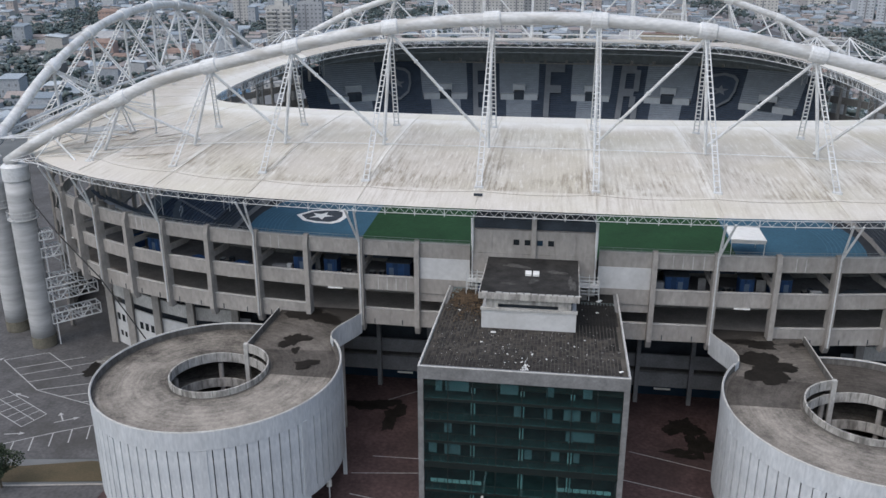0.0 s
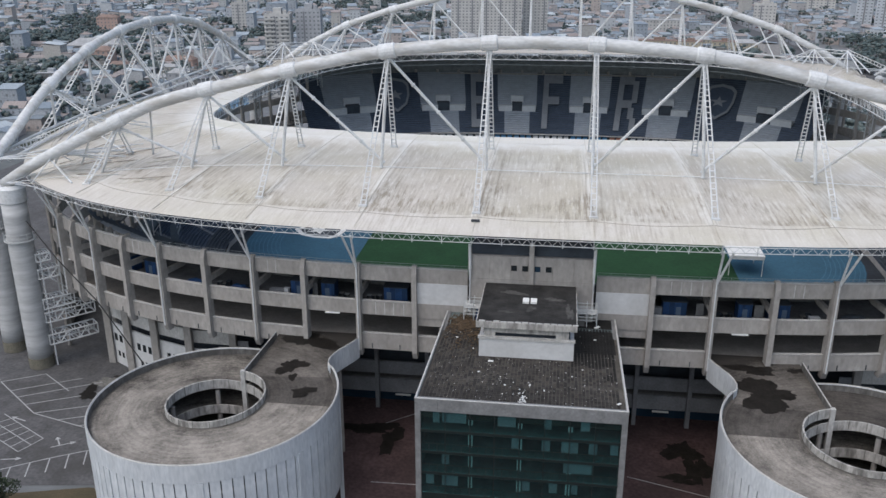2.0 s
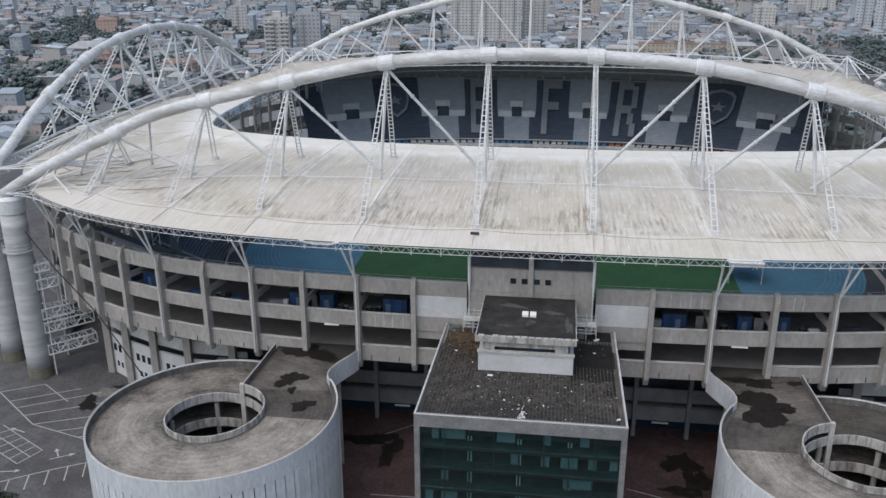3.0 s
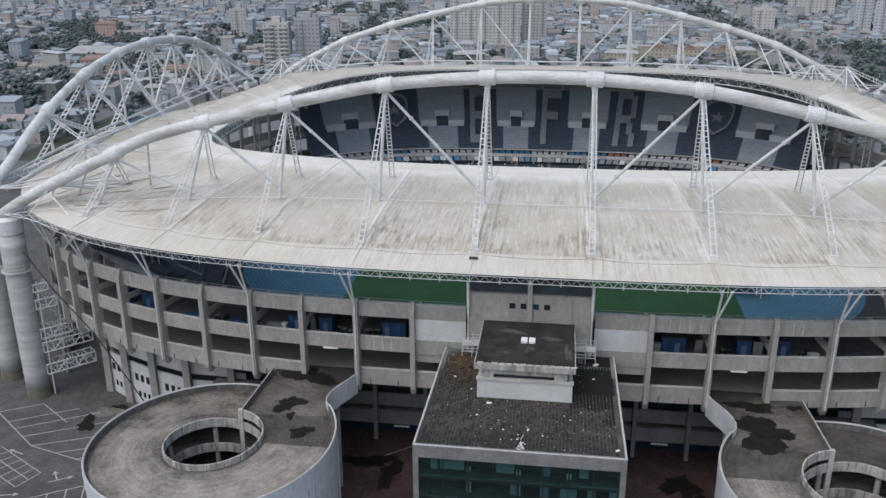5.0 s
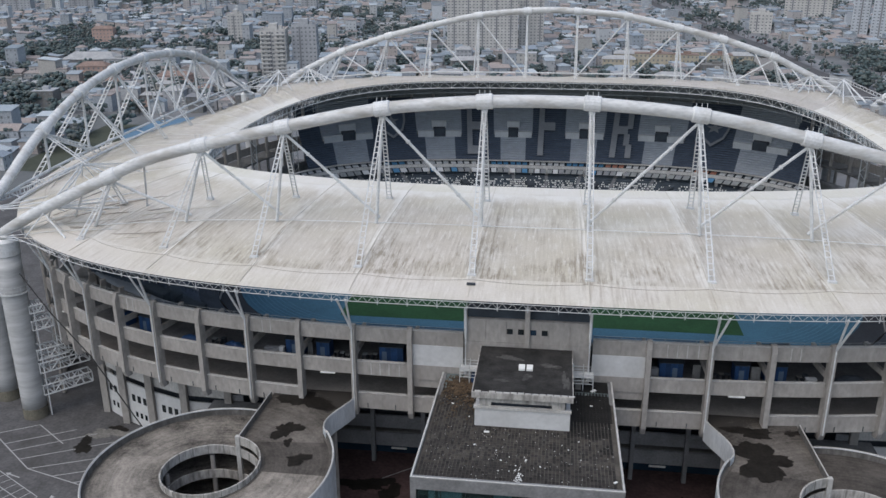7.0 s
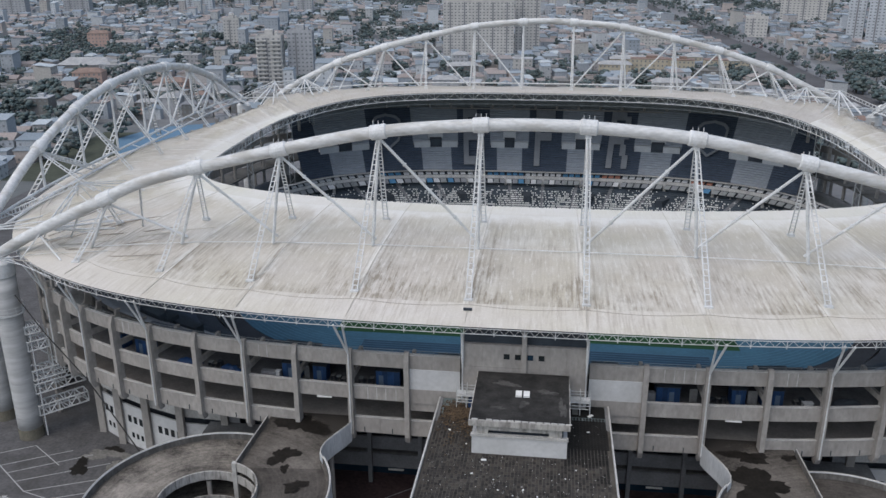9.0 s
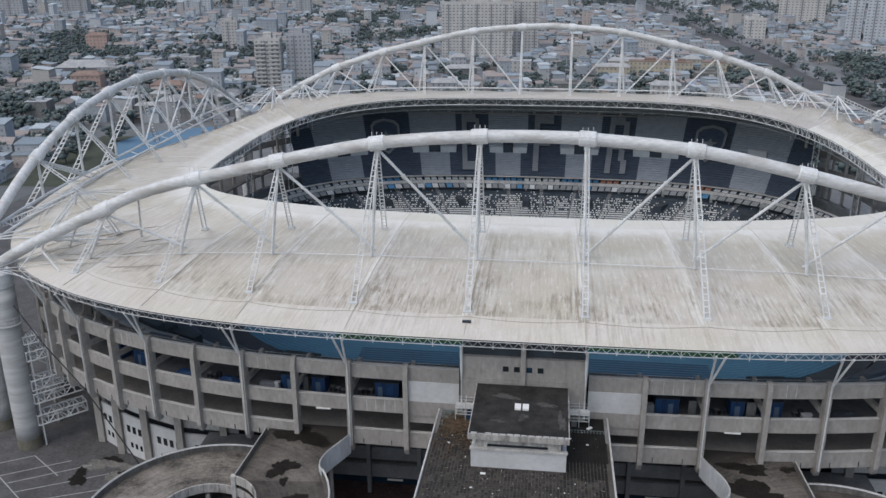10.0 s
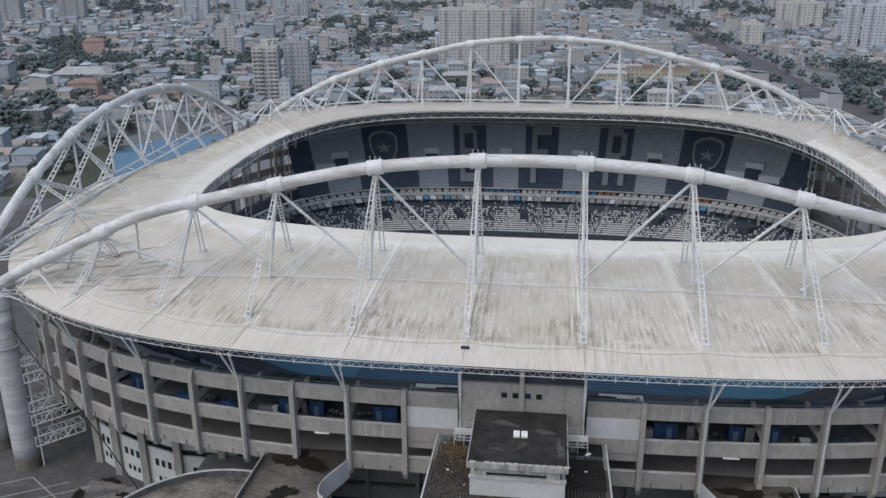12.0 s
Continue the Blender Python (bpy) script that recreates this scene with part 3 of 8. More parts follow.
PAIRS = [(a - 2 * math.pi, b - 2 * math.pi) for a, b in PAIRS[-2:]] + PAIRS + [(a + 2 * math.pi, b + 2 * math.pi) for a, b in PAIRS[:3]]


def ease(a, b, v):
    u = min(1.0, max(0.0, (v - a) / (b - a)))
    return u * u * (3 - 2 * u)


def set_back(x, y):
    """At the ends the far half of the membrane edge stands back from the bottom chords."""
    return 13.5 * ease(-35, 35, y) * (1 - ease(52, 84, y)) * ease(94, 112, abs(x))


def roof_point(ang, f):
    """A point of the roof on the run from an angle of the outer edge to the inner edge."""
    p = oval(A_OUT, B_OUT, N_OUT, ang)
    p.x -= math.copysign(set_back(p.x, p.y), p.x)
    q = oval(A_IN, B_IN, N_IN, float(np.interp(ang, [a for a, b in PAIRS], [b for a, b in PAIRS])))
    v = p.lerp(q, f)
    v.z = roof_z(f) - 4.6 * min(1, abs(v.x) / A_IN) ** 5 * f ** 1.4
    return v


roof = thing("stadium_roof", "stained off-white membrane roof of the stadium on steel arches", "roof")
plen = 0.0
for a, b in zip(SEAMS, SEAMS[1:] + [SEAMS[0] + 2 * math.pi]):
    width = (oval(A_OUT, B_OUT, N_OUT, b) - oval(A_OUT, B_OUT, N_OUT, a)).length
    n = max(6, int(width / 0.9))
    for name, f0, f1, K, lift in (("edge_strip", 0.0, 0.135, 3, 0.0), ("membrane_panel", 0.125, 0.9, 14, 0.05), ("gutter_strip", 0.885, 1.0, 2, 0.07)):
        bm = bmesh.new()
        uvl = bm.loops.layers.uv.new("UVMap")
        uvb = bm.loops.layers.uv.new("bay")
        grid = []
        for j in range(K + 1):
            row = []
            for i in range(n + 1):
                f = f0 + (f1 - f0) * j / K
                if name == "membrane_panel":
                    f -= 0.016 * math.sin(math.pi * i / n) * (1 - j / K)
                ang = a + (b - a) * i / n
                v = roof_point(ang, f)
                sag = abs(math.sin(math.pi * i / n)) ** 0.8 * math.sin(math.pi * min(1, max(0, f / 0.89))) if name == "membrane_panel" else 0
                v.z += lift - 0.55 * sag
                if name == "membrane_panel" and abs(v.x) > 58:      # slack folds where the corner bays pull towards the towers
                    v.z += 0.16 * sag * min(1, (abs(v.x) - 58) / 14) * math.sin(2 * math.pi * (3.0 * i / n + 0.9 * f))
                row.append((bm.verts.new(v), (plen + width * i / n, 46 * f), (i / n, f)))
            grid.append(row)
        for j in range(K):
            for i in range(n):
                q = (grid[j][i], grid[j][i + 1], grid[j + 1][i + 1], grid[j + 1][i])
                fc = bm.faces.new([p[0] for p in q])
                for lp, p in zip(fc.loops, q):
                    lp[uvl].uv = p[1]
                    lp[uvb].uv = p[2]
        far_side = math.sin((a + b) / 2) > 0.62
        part(name, bm, {"membrane_panel": M_MEMB_FAR if far_side else M_MEMBRANE, "edge_strip": M_MEMB_EDGE, "gutter_strip": M_MEMB_FAR if far_side else M_MEMB_TOP}[name], roof, smooth=True)
    bm = bmesh.new()
    cord = []
    for i in range(n + 1):
        f = 0.125 - 0.016 * math.sin(math.pi * i / n)
        ang = a + (b - a) * i / n
        v = roof_point(ang, f)
        v.z += 0.06
        cord.append(v)
    tube(bm, cord, 0.035, 4)
    part("edge_cord", bm, M_CORD, roof, "dark lacing along the membrane edge")
    plen += width + 7.3
    # edge trusses of this bay
    m = max(4, int(width / 2.4))
    for name, z, dp, st in (("outer_edge_truss", 41.8, 0.95, 0.85), ("inner_edge_truss", 47.3, 2.1, 2.0)):
        bm = bmesh.new()
        line = [(p.x, p.y, z if dp < 1 else surface_z(p.x, p.y) - 0.25) for p in (roof_point(a + (b - a) * i / m, 0.0 if dp < 1 else 1.0) for i in range(m + 1))]
        truss(bm, line, dp, r=0.055 if dp < 1 else 0.10, step=st)
        for p in line[::2]:
            tube(bm, (p, (p[0], p[1], p[2] - dp - 0.35)), 0.07, 4)
        part(name, bm, M_TRUSS if dp < 1 else M_STEEL, roof)
    bm = bmesh.new()
    line = [tuple(roof_point(a + (b - a) * i / m, 0.94) - Vector((0, 0, 2.5))) for i in range(m + 1)]
    truss(bm, line, 2.0, r=0.09, step=2.2)
    part("catwalk_truss", bm, M_CATWALK, roof)
    bm = bmesh.new()
    p = roof_point(a, 0.0)
    rib = [roof_point(a, 0.02 + 0.97 * k / 14) + Vector((0, 0, 0.09)) for k in range(15)]
    tube(bm, rib, 0.055, 5)
    part("seam_cable", bm, M_MEMB_EDGE, roof)
for sx in (-1, 1):      # slack folds that fan out from the towers over the corner bays
    for k, (xa, ya, xb, yb) in enumerate(((99, -101, 74, -106), (98, -99, 67, -101), (97, -97.5, 71, -95), (95, -95, 62, -90), (97, -93, 80, -84), (99, -91, 87, -78), (92, -96, 78, -99), (88, -92, 70, -88.5), (101, -88, 92, -72), (85, -102, 72, -103), (104, -84, 97, -66), (90, -86, 76, -82))):
        rr = random.Random(70 + k)
        fold = []
        for i in range(13):
            q = i / 12
            x, y = sx * (xa + (xb - xa) * q), ya + (yb - ya) * q + 0.5 * math.sin(5 * q + k) + rr.uniform(-0.12, 0.12)
            fold.append((x, y, surface_z(x, y) + 0.02 - 0.25 * math.sin(math.pi * q) ** 2))
        bm = bmesh.new()
        tube(bm, fold, [0.03 + 0.10 * math.sin(math.pi * (i + 0.5) / 13) for i in range(13)], 5)
        part("membrane_fold", bm, M_CORD if k % 3 else M_MEMB_EDGE, roof, "slack fold in the corner membrane", smooth=True)
bm = bmesh.new()
box(bm, -10.1, -8.7, -116.9, -116.5, 43.0, 43.35)
part("drain_box", bm, M_INK, roof, "small dark drain box")

# ---- arches ----
ARCH_X = [0, 9.2, 27.2, 45.2, 58, 62.3, 73.4, 80.6, 88, 98, 106]
NEAR_Z = [69.4, 69.2, 67.6, 64.0, 60.9, 60.0, 56.7, 53.4, 49.9, 45.0, 40.2]
FAR_Z = [70.4, 70.0, 68.3, 64.5, 61.4, 60.3, 56.7, 54.2, 50.6, 45.6, 40.2]
END_Y = [0, 17.2, 35, 53.5, 62, 70, 76, 83]
END_Z = [63.9, 62.9, 60.0, 54.2, 50.5, 46.3, 43.6, 40.4]


def long_arch(sy, label):
    """Long-side arch; sy = -1 near side, 1 far side."""
    y = YC + sy * 91.0
    Y = lambda off: YC + sy * (91.0 + off)
    az = lambda x: spline(ARCH_X, NEAR_Z if sy < 0 else FAR_Z, abs(x))
    arch = thing("roof_arch", label, "arch", "roof arches")
    bm = bmesh.new()
    tube(bm, [(x, y, az(x)) for x in np.linspace(-105.6, 105.6, 73)], 1.12, 16)
    part("arch_tube", bm, M_ARCH, arch, smooth=True)
    bm = bmesh.new()
    near = sy < 0
    tube(bm, [(x, y, surface_z(x, y) + (0.2 if near else 1.1)) for x in np.linspace(-84, 84, 19)], 0.08 if near else 0.24, 6)
    part("bottom_chord", bm, M_STEEL, arch)
    nodes = [(9.2, 9.6), (27.3, 29.0), (45.6, 48.0), (61.5, 66.0), (80.0, 84.5)]
    for sx in (-1, 1):
        for k, (xa, xf) in enumerate(nodes):
            top = Vector((sx * xa, y, az(xa) - 1.0))
            bm = bmesh.new()
            tube(bm, [(sx * (xa + e), y, az(xa + e)) for e in (-1.5, -1.3, 1.3, 1.5)], [1.15, 1.36, 1.36, 1.15], 16)
            tube(bm, [(sx * xa, y, az(xa) - 1.9), (sx * xa, y, az(xa) - 0.6)], 0.55, 8)
            sleeve = part("node_sleeve", bm, M_STEEL, arch)
            for e in (-0.9, 0.0, 0.9):
                bm = bmesh.new()
                tube(bm, [(sx * (xa + e), y, az(xa) + 1.0), (sx * (xa + e), y, az(xa) + 2.0)], 0.06, 4)
                part("rod", bm, M_STEEL, sleeve)
            drop = (xf / 84.5) ** 2
            for off in (17.0 - 11.0 * drop, -13.0 + 1.0 * drop):
                bm = bmesh.new()
                xg = xf if near or k > 2 else xa * (1.05 if off > 0 else 0.965)
                ladder(bm, top, (sx * xg, Y(off), surface_z(sx * xg, Y(off)) + 0.05), (1, 0, 0), w=0.9 if near else 0.6, r=0.12, step=1.0)
                box(bm, sx * xg - 0.7, sx * xg + 0.7, Y(off) - 0.35, Y(off) + 0.35, surface_z(sx * xf, Y(off)) - 0.3, surface_z(sx * xf, Y(off)) + 0.25)
                part("lattice_strut", bm, M_STEEL, arch)
            bm = bmesh.new()
            tube(bm, (top, (sx * xf, y, surface_z(sx * xf, y))), 0.3, 8)
            part("post", bm, M_STEEL, arch)
            if k:
                xb = nodes[k - 1][1]
                bm = bmesh.new()
                foot = Vector((sx * xb, Y(-3), surface_z(sx * xb, Y(-3))))
                tube(bm, (top, foot), 0.26, 8)
                for f in (0.25, 0.5, 0.75):
                    c = top.lerp(foot, f)
                    tube(bm, (top.lerp(foot, f - 0.006), top.lerp(foot, f + 0.006)), 0.4, 8)
                part("diagonal", bm, M_STEEL, arch)
        # bracing of the low end of the arch on the roof
        for xa, xb, off in ((73, 78, -9), (86, 92, -6), (95, 88, 5), (93, 84, -9), (93, 87, -14), (93, 98, -6)):
            bm = bmesh.new()
            foot = (sx * xb, Y(off), surface_z(sx * xb, Y(off)))
            tube(bm, ((sx * xa, y, az(xa) - 0.6), foot), 0.2, 6)
            part("brace", bm, M_STEEL, arch)
        bm = bmesh.new()
        knot = Vector((sx * 99.6, Y(-24 if near else -18), 49.4))
        node = Vector((sx * 93.6, y, az(93.6)))
        bm = bmesh.new()
        truss(bm, [node.lerp(knot, k / 4) for k in range(5)], 1.1, r=0.12, step=5.0)
        part("corner_lattice", bm, M_STEEL, arch)
        bm = bmesh.new()
        ladder(bm, knot, (sx * 113.6, Y(-21), 43.4), (0, 0, 1), w=1.2, r=0.14)
        part("corner_lattice", bm, M_STEEL, arch)
        # fans of struts from the knot and from the last arch node down to the roof
        for src, feet in ((knot, ((91, -31), (95, -36), (99, -38), (103, -33), (105, -26), (94, -24), (98, -21), (101, -14))), (node, ((80, -14), (85, -19), (89, -17), (92, -13), (96, -9), (86, -7), (97, 4)))):
            for xb, off in feet:
                bm = bmesh.new()
                if near and src is knot:
                    off -= 6
                tube(bm, (src, (sx * xb, Y(off), surface_z(sx * xb, Y(off)))), 0.11 if near else 0.19, 6)
                part("corner_strut", bm, M_STEEL, arch)
        bm = bmesh.new()
        tube(bm, (knot - Vector((0, 0, 2.6)), (sx * 84, Y(-8), surface_z(sx * 84, Y(-8)) + 1.6)), 0.12 if near else 0.2, 6)
        part("corner_strut", bm, M_STEEL, arch)
        for xb, off, rise in ((93, 8, 0.5), (86, 12, 0.4), (80, 2, 0.5), (90, -8, 0.7)):
            bm = bmesh.new()
            tube(bm, ((sx * 103, Y(3), 41.6), (sx * (103 + xb) / 2, Y(3 + (off - 3) / 2), surface_z(sx * (103 + xb) / 2, Y(3 + (off - 3) / 2)) + rise), (sx * xb, Y(off), surface_z(sx * xb, Y(off)) + 0.1)), 0.07, 5)
            part("tie_rod", bm, M_STEEL, arch)
        bm = bmesh.new()
        tube(bm, ((sx * 84.5, y, surface_z(sx * 84.5, y) + 1.5), (sx * 84.5, Y(5.5), surface_z(sx * 84.5, Y(5.5)) + 0.2)), 0.13, 6)
        part("brace", bm, M_STEEL, arch)
    return arch


def end_arch(sx, label):
    """Arch over a stadium end: each node has a post, a diagonal tube and two lattice legs."""
    yc = YC - 1.8
    x = sx * 115.0
    X = lambda off: sx * (115.0 + off)
    az = lambda t: spline(END_Y, END_Z, abs(t))
    arch = thing("roof_arch", label, "arch", "roof arches")
    bm = bmesh.new()
    tube(bm, [(x, yc + t, az(t)) for t in np.linspace(-82, 82, 61)], 1.1, 16)
    part("arch_tube", bm, M_ARCH, arch, smooth=True)
    zc = 45.1
    for off, dz in ((0.0, 0.0), (-2.8, -0.9)):
        bm = bmesh.new()
        tube(bm, [(X(off), yc + t, zc + dz - 2.0 * (t / 76) ** 4) for t in np.linspace(-77, 77, 13)], 0.34, 8)
        part("bottom_chord", bm, M_STEEL, arch)
    nodes = [-53.5, -35, -17.2, 0, 17.2, 35, 53.5]
    for t in np.linspace(-70, 70, 15):
        bm = bmesh.new()
        tube(bm, ((X(0), yc + t, zc - 2.0 * (t / 76) ** 4), (X(-2.8), yc + t, zc - 0.9 - 2.0 * (t / 76) ** 4)), 0.14, 6)
        part("chord_tie", bm, M_STEEL, arch)
    for k, t in enumerate(nodes):
        top = Vector((x, yc + t, az(t) - 0.9))
        bm = bmesh.new()
        tube(bm, [(x, yc + t + e, az(t + e)) for e in (-1.5, -1.3, 1.3, 1.5)], [1.12, 1.42, 1.42, 1.12], 16)
        tube(bm, [(x, yc + t, az(t) - 1.7), (x, yc + t, az(t) - 0.5)], 0.5, 8)
        sleeve = part("node_sleeve", bm, M_STEEL, arch)
        for e in (-0.8, 0.8):
            bm = bmesh.new()
            tube(bm, [(x, yc + t + e, az(t + e) + 0.9), (x, yc + t + e, az(t + e) + 1.9)], 0.06, 4)
            part("rod", bm, M_STEEL, sleeve)
        # lattice leg to the outer roof edge, towards the nearer tower
        out_t = 18.5 * (0 if t == 0 else math.copysign(1, t))
        for lean_t in ((-18.0, 18.0) if t == 0 else (out_t,)):
            if abs(t + lean_t) > 74:
                continue
            foot = (X(4.8), yc + t + lean_t, 41.5)
            bm = bmesh.new()
            ladder(bm, top, foot, (1, 0, 0.2), w=1.5, r=0.17, step=1.4)
            part("lattice_strut", bm, M_STEEL, arch)
        # lattice leg down to the membrane
        foot = Vector((X(-12.5), yc + t, surface_z(X(-12.5), yc + t)))
        bm = bmesh.new()
        ladder(bm, top, foot, (0, 1, 0), w=1.3, r=0.15, step=1.3)
        part("lattice_strut", bm, M_STEEL, arch)
        bm = bmesh.new()
        tube(bm, (top, (x, yc + t, zc - 2.0 * (t / 76) ** 4)), 0.32, 8)
        part("post", bm, M_STEEL, arch)
        if t:
            u = nodes[k + (1 if t < 0 else -1)]
            bm = bmesh.new()
            tube(bm, (top, (x, yc + u, zc)), 0.3, 8)
            part("diagonal", bm, M_STEEL, arch)
    for sg in (-1, 1):
        bm = bmesh.new()
        ladder(bm, (x, yc + sg * 53.5, az(53.5) - 1.2), (X(-2.8), yc + sg * 35, zc - 0.5), (0, 0, 1), w=1.3, r=0.16)
        part("lattice_strut", bm, M_STEEL, arch)
        bm = bmesh.new()
        ladder(bm, (x, yc + sg * 76.5, az(76.5) + 0.2), (X(-1.5), yc + sg * 60, zc - 2.2), (0, 0, 1), w=1.2, r=0.15)
        part("lattice_strut", bm, M_STEEL, arch)
        for off, dy, rad in ((-12, -2, 0.18), (-16, -6, 0.16), (-9, -9, 0.18), (4.5, -8, 0.18)):
            bm = bmesh.new()
            yy = yc + sg * (79 + dy)
            tube(bm, ((x, yc + sg * 79, az(79) + 0.4), (X(off), yy, surface_z(X(off), yy) + 0.1)), rad, 6)
            part("corner_strut", bm, M_STEEL, arch)
        bm = bmesh.new()
        tube(bm, [(x, yc + sg * (79 + e), az(79 + e)) for e in (-2.6, -2.4, 2.4, 2.6)], [1.12, 1.5, 1.5, 1.12], 16)
        part("node_sleeve", bm, M_STEEL, arch)
    return arch


long_arch(-1, "white steel tube arch over the long entrance side of the roof")
long_arch(1, "white steel tube arch over the long opposite side of the roof")
end_arch(-1, "white steel tube arch with lattice struts beside the car park end")
end_arch(1, "white steel tube arch with lattice struts over the other stadium end")


def tower(x, y, top):
    t = thing("arch_tower", "round grey concrete tower carrying a white roof arch", "tower", "arch towers", at=(x, y, 0))
    bm = bmesh.new()
    zs = np.linspace(2.4, top - 3.4, 11)
    tube(bm, [(0, 0, z) for z in zs], 2.45, 32)
    shaft = part("shaft", bm, M_TOWER, t, smooth=True)
    for z in zs[1:-1]:
        bm = bmesh.new()
        tube(bm, [(0, 0, z - 0.05), (0, 0, z + 0.05)], 2.475, 32)
        part("pour_joint", bm, M_TOWER, shaft)
    bm = bmesh.new()
    tube(bm, [(0, 0, 0), (0, 0, 2.4)], 2.53, 32)
    part("foot", bm, M_BASE, t, "dirty brownish concrete foot")
    bm = bmesh.new()
    tube(bm, [(0, 0, top - 3.4), (0, 0, top - 0.6), (0, 0, top)], [2.62, 2.62, 2.0], 32)
    part("cap", bm, M_STEEL, t, "white painted steel cap")
    bm = bmesh.new()
    tube(bm, [(0, 0, 28.6), (0, 0, 28.75)], 3.05, 28)
    gallery = part("gallery", bm, M_TRUSS, t)
    for z in (30.3, 29.5, 28.9):
        bm = bmesh.new()
        tube(bm, [(3.0 * math.cos(a), 3.0 * math.sin(a), z) for a in np.linspace(0, 2 * math.pi, 25)], 0.05, 4)
        part("guard_rail", bm, M_TRUSS, gallery)
    for k in range(12):
        a = 2 * math.pi * k / 12
        bm = bmesh.new()
        tube(bm, ((3.0 * math.cos(a), 3.0 * math.sin(a), 28.7), (3.0 * math.cos(a), 3.0 * math.sin(a), 30.35)), 0.05, 4)
        part("rail_post", bm, M_TRUSS, gallery)
    return t


for sx in (-1, 1):
    for sy in (-1, 1):
        tower(sx * 104.7, YC + sy * 90.4, 40.2)
        tower(sx * 115.0, YC - 1.8 + sy * 82.0, 40.0)


def access_lattice():
    """Stacked white lattice platforms between tower and stadium."""
    t = thing("lattice_walkway", "stacked white steel lattice walkways beside the tower", "walkway", at=(0, 0, 0))
    a, b = Vector((-101.9, -96.6, 0)), Vector((-95.0, -89.2, 0))
    d = (b - a).normalized()
    n = Vector((-d.y, d.x, 0))
    for z, fa, fb, hh in ((5.0, 0.0, 1.0, 2.2), (10.1, 0.0, 1.0, 2.2), (13.2, 0.0, 0.62, 2.2), (20.0, 0.0, 0.4, 2.0), (23.8, 0.0, 0.28, 1.6)):
        for s in (0.0, 2.8):
            p, q = a.lerp(b, fa) + n * s, a.lerp(b, fb) + n * s
            k = max(2, int((q - p).length / 1.9))
            low, up = [p.lerp(q, i / k) + Vector((0, 0, z)) for i in range(k + 1)], [p.lerp(q, i / k) + Vector((0, 0, z + hh)) for i in range(k + 1)]
            bm = bmesh.new()
            tube(bm, up, 0.18, 5)
            chord = part("side_truss", bm, M_STEEL, t)
            bm = bmesh.new()
            tube(bm, low, 0.18, 5)
            part("lower_chord", bm, M_STEEL, chord)
            for i in range(k + 1):
                bm = bmesh.new()
                tube(bm, (low[i], up[i]), 0.14, 4)
                part("truss_post", bm, M_STEEL, chord)
                if i < k:
                    bm = bmesh.new()
                    tube(bm, (low[i], up[i + 1]) if i % 2 else (up[i], low[i + 1]), 0.12, 4)
                    part("truss_diagonal", bm, M_STEEL, chord)
        k = 6
        for i in range(k + 1):
            p = a.lerp(b, fa + (fb - fa) * i / k) + Vector((0, 0, z))
            for up_ in (0.0, hh):
                bm = bmesh.new()
                tube(bm, (p + Vector((0, 0, up_)), p + n * 2.8 + Vector((0, 0, up_))), 0.11, 4)
                part("cross_beam", bm, M_STEEL, t)
    for f, h0, h1 in ((0.08, 0, 26), (0.42, 14, 24)):
        for s in (0.1, 2.7):
            bm = bmesh.new()
            p = a.lerp(b, f) + n * s
            tube(bm, (p + Vector((0, 0, h0)), p + Vector((0, 0, h1))), 0.16, 6)
            part("mast", bm, M_STEEL, t)
    for h0, f, h1 in ((22, 0.45, 16.5), (17, 0.2, 13.5)):
        bm = bmesh.new()
        tube(bm, (a + Vector((0, 0, h0)), b.lerp(a, f) + Vector((0, 0, h1))), 0.12, 5)
        part("stair_stringer", bm, M_TRUSS, t)
    return t


access_lattice()
bm = bmesh.new()
tube(bm, [(-101.6, -98.0, 33.2), (-93.1, -103.0, 27.5), (-82.6, -108.5, 21.4), (-76.6, -112.0, 16.7), (-69.8, -116.0, 11.3), (-64.5, -120.0, 5.5), (-61.0, -123.6, 0.2)], 0.13, 6)
tagged(part("hanging_cable", bm, M_BLACKCABLE, None), "black cable slung from tower to ground", "cable")

# ---- seating bowl and pitch ----
bm = bmesh.new()
prism(bm, [(-92, YC - 56), (92, YC - 56), (92, YC + 56), (-92, YC + 56)], -0.03, 0.22)
tagged(part("floor", bm, M_APRON, None), "dark apron round the running track", "floor", kind="structure")


def stadium_loop(hl, r, n=24):
    pts = []
    for sx in (1, -1):
        for i in range(n + 1):
            a = -math.pi / 2 + math.pi * i / n
            pts.append((sx * (hl + r * math.cos(a)), YC + sx * r * math.sin(a)))
    return pts


bm = bmesh.new()
prism(bm, stadium_loop(42.2, 47.0), 0.22, 0.32)
track = tagged(part("running_track", bm, M_TRACK, None), "blue synthetic running track round the pitch", "running track", kind="structure")
# darker blue sheet: roof shade on the near straight put in as colour
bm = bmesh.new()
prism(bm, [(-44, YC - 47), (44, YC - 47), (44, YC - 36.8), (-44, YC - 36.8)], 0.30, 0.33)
part("shaded_straight", bm, M_TRACK_D, track, "near straight of the track, blue darkened for shade")
# navy strip over track and apron, standing in for roof shade
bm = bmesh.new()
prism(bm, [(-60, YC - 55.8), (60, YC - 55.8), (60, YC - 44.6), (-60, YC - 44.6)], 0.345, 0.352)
part("shade_strip", bm, M_APRON, track, "dark strip of painted shade along the near touchline")
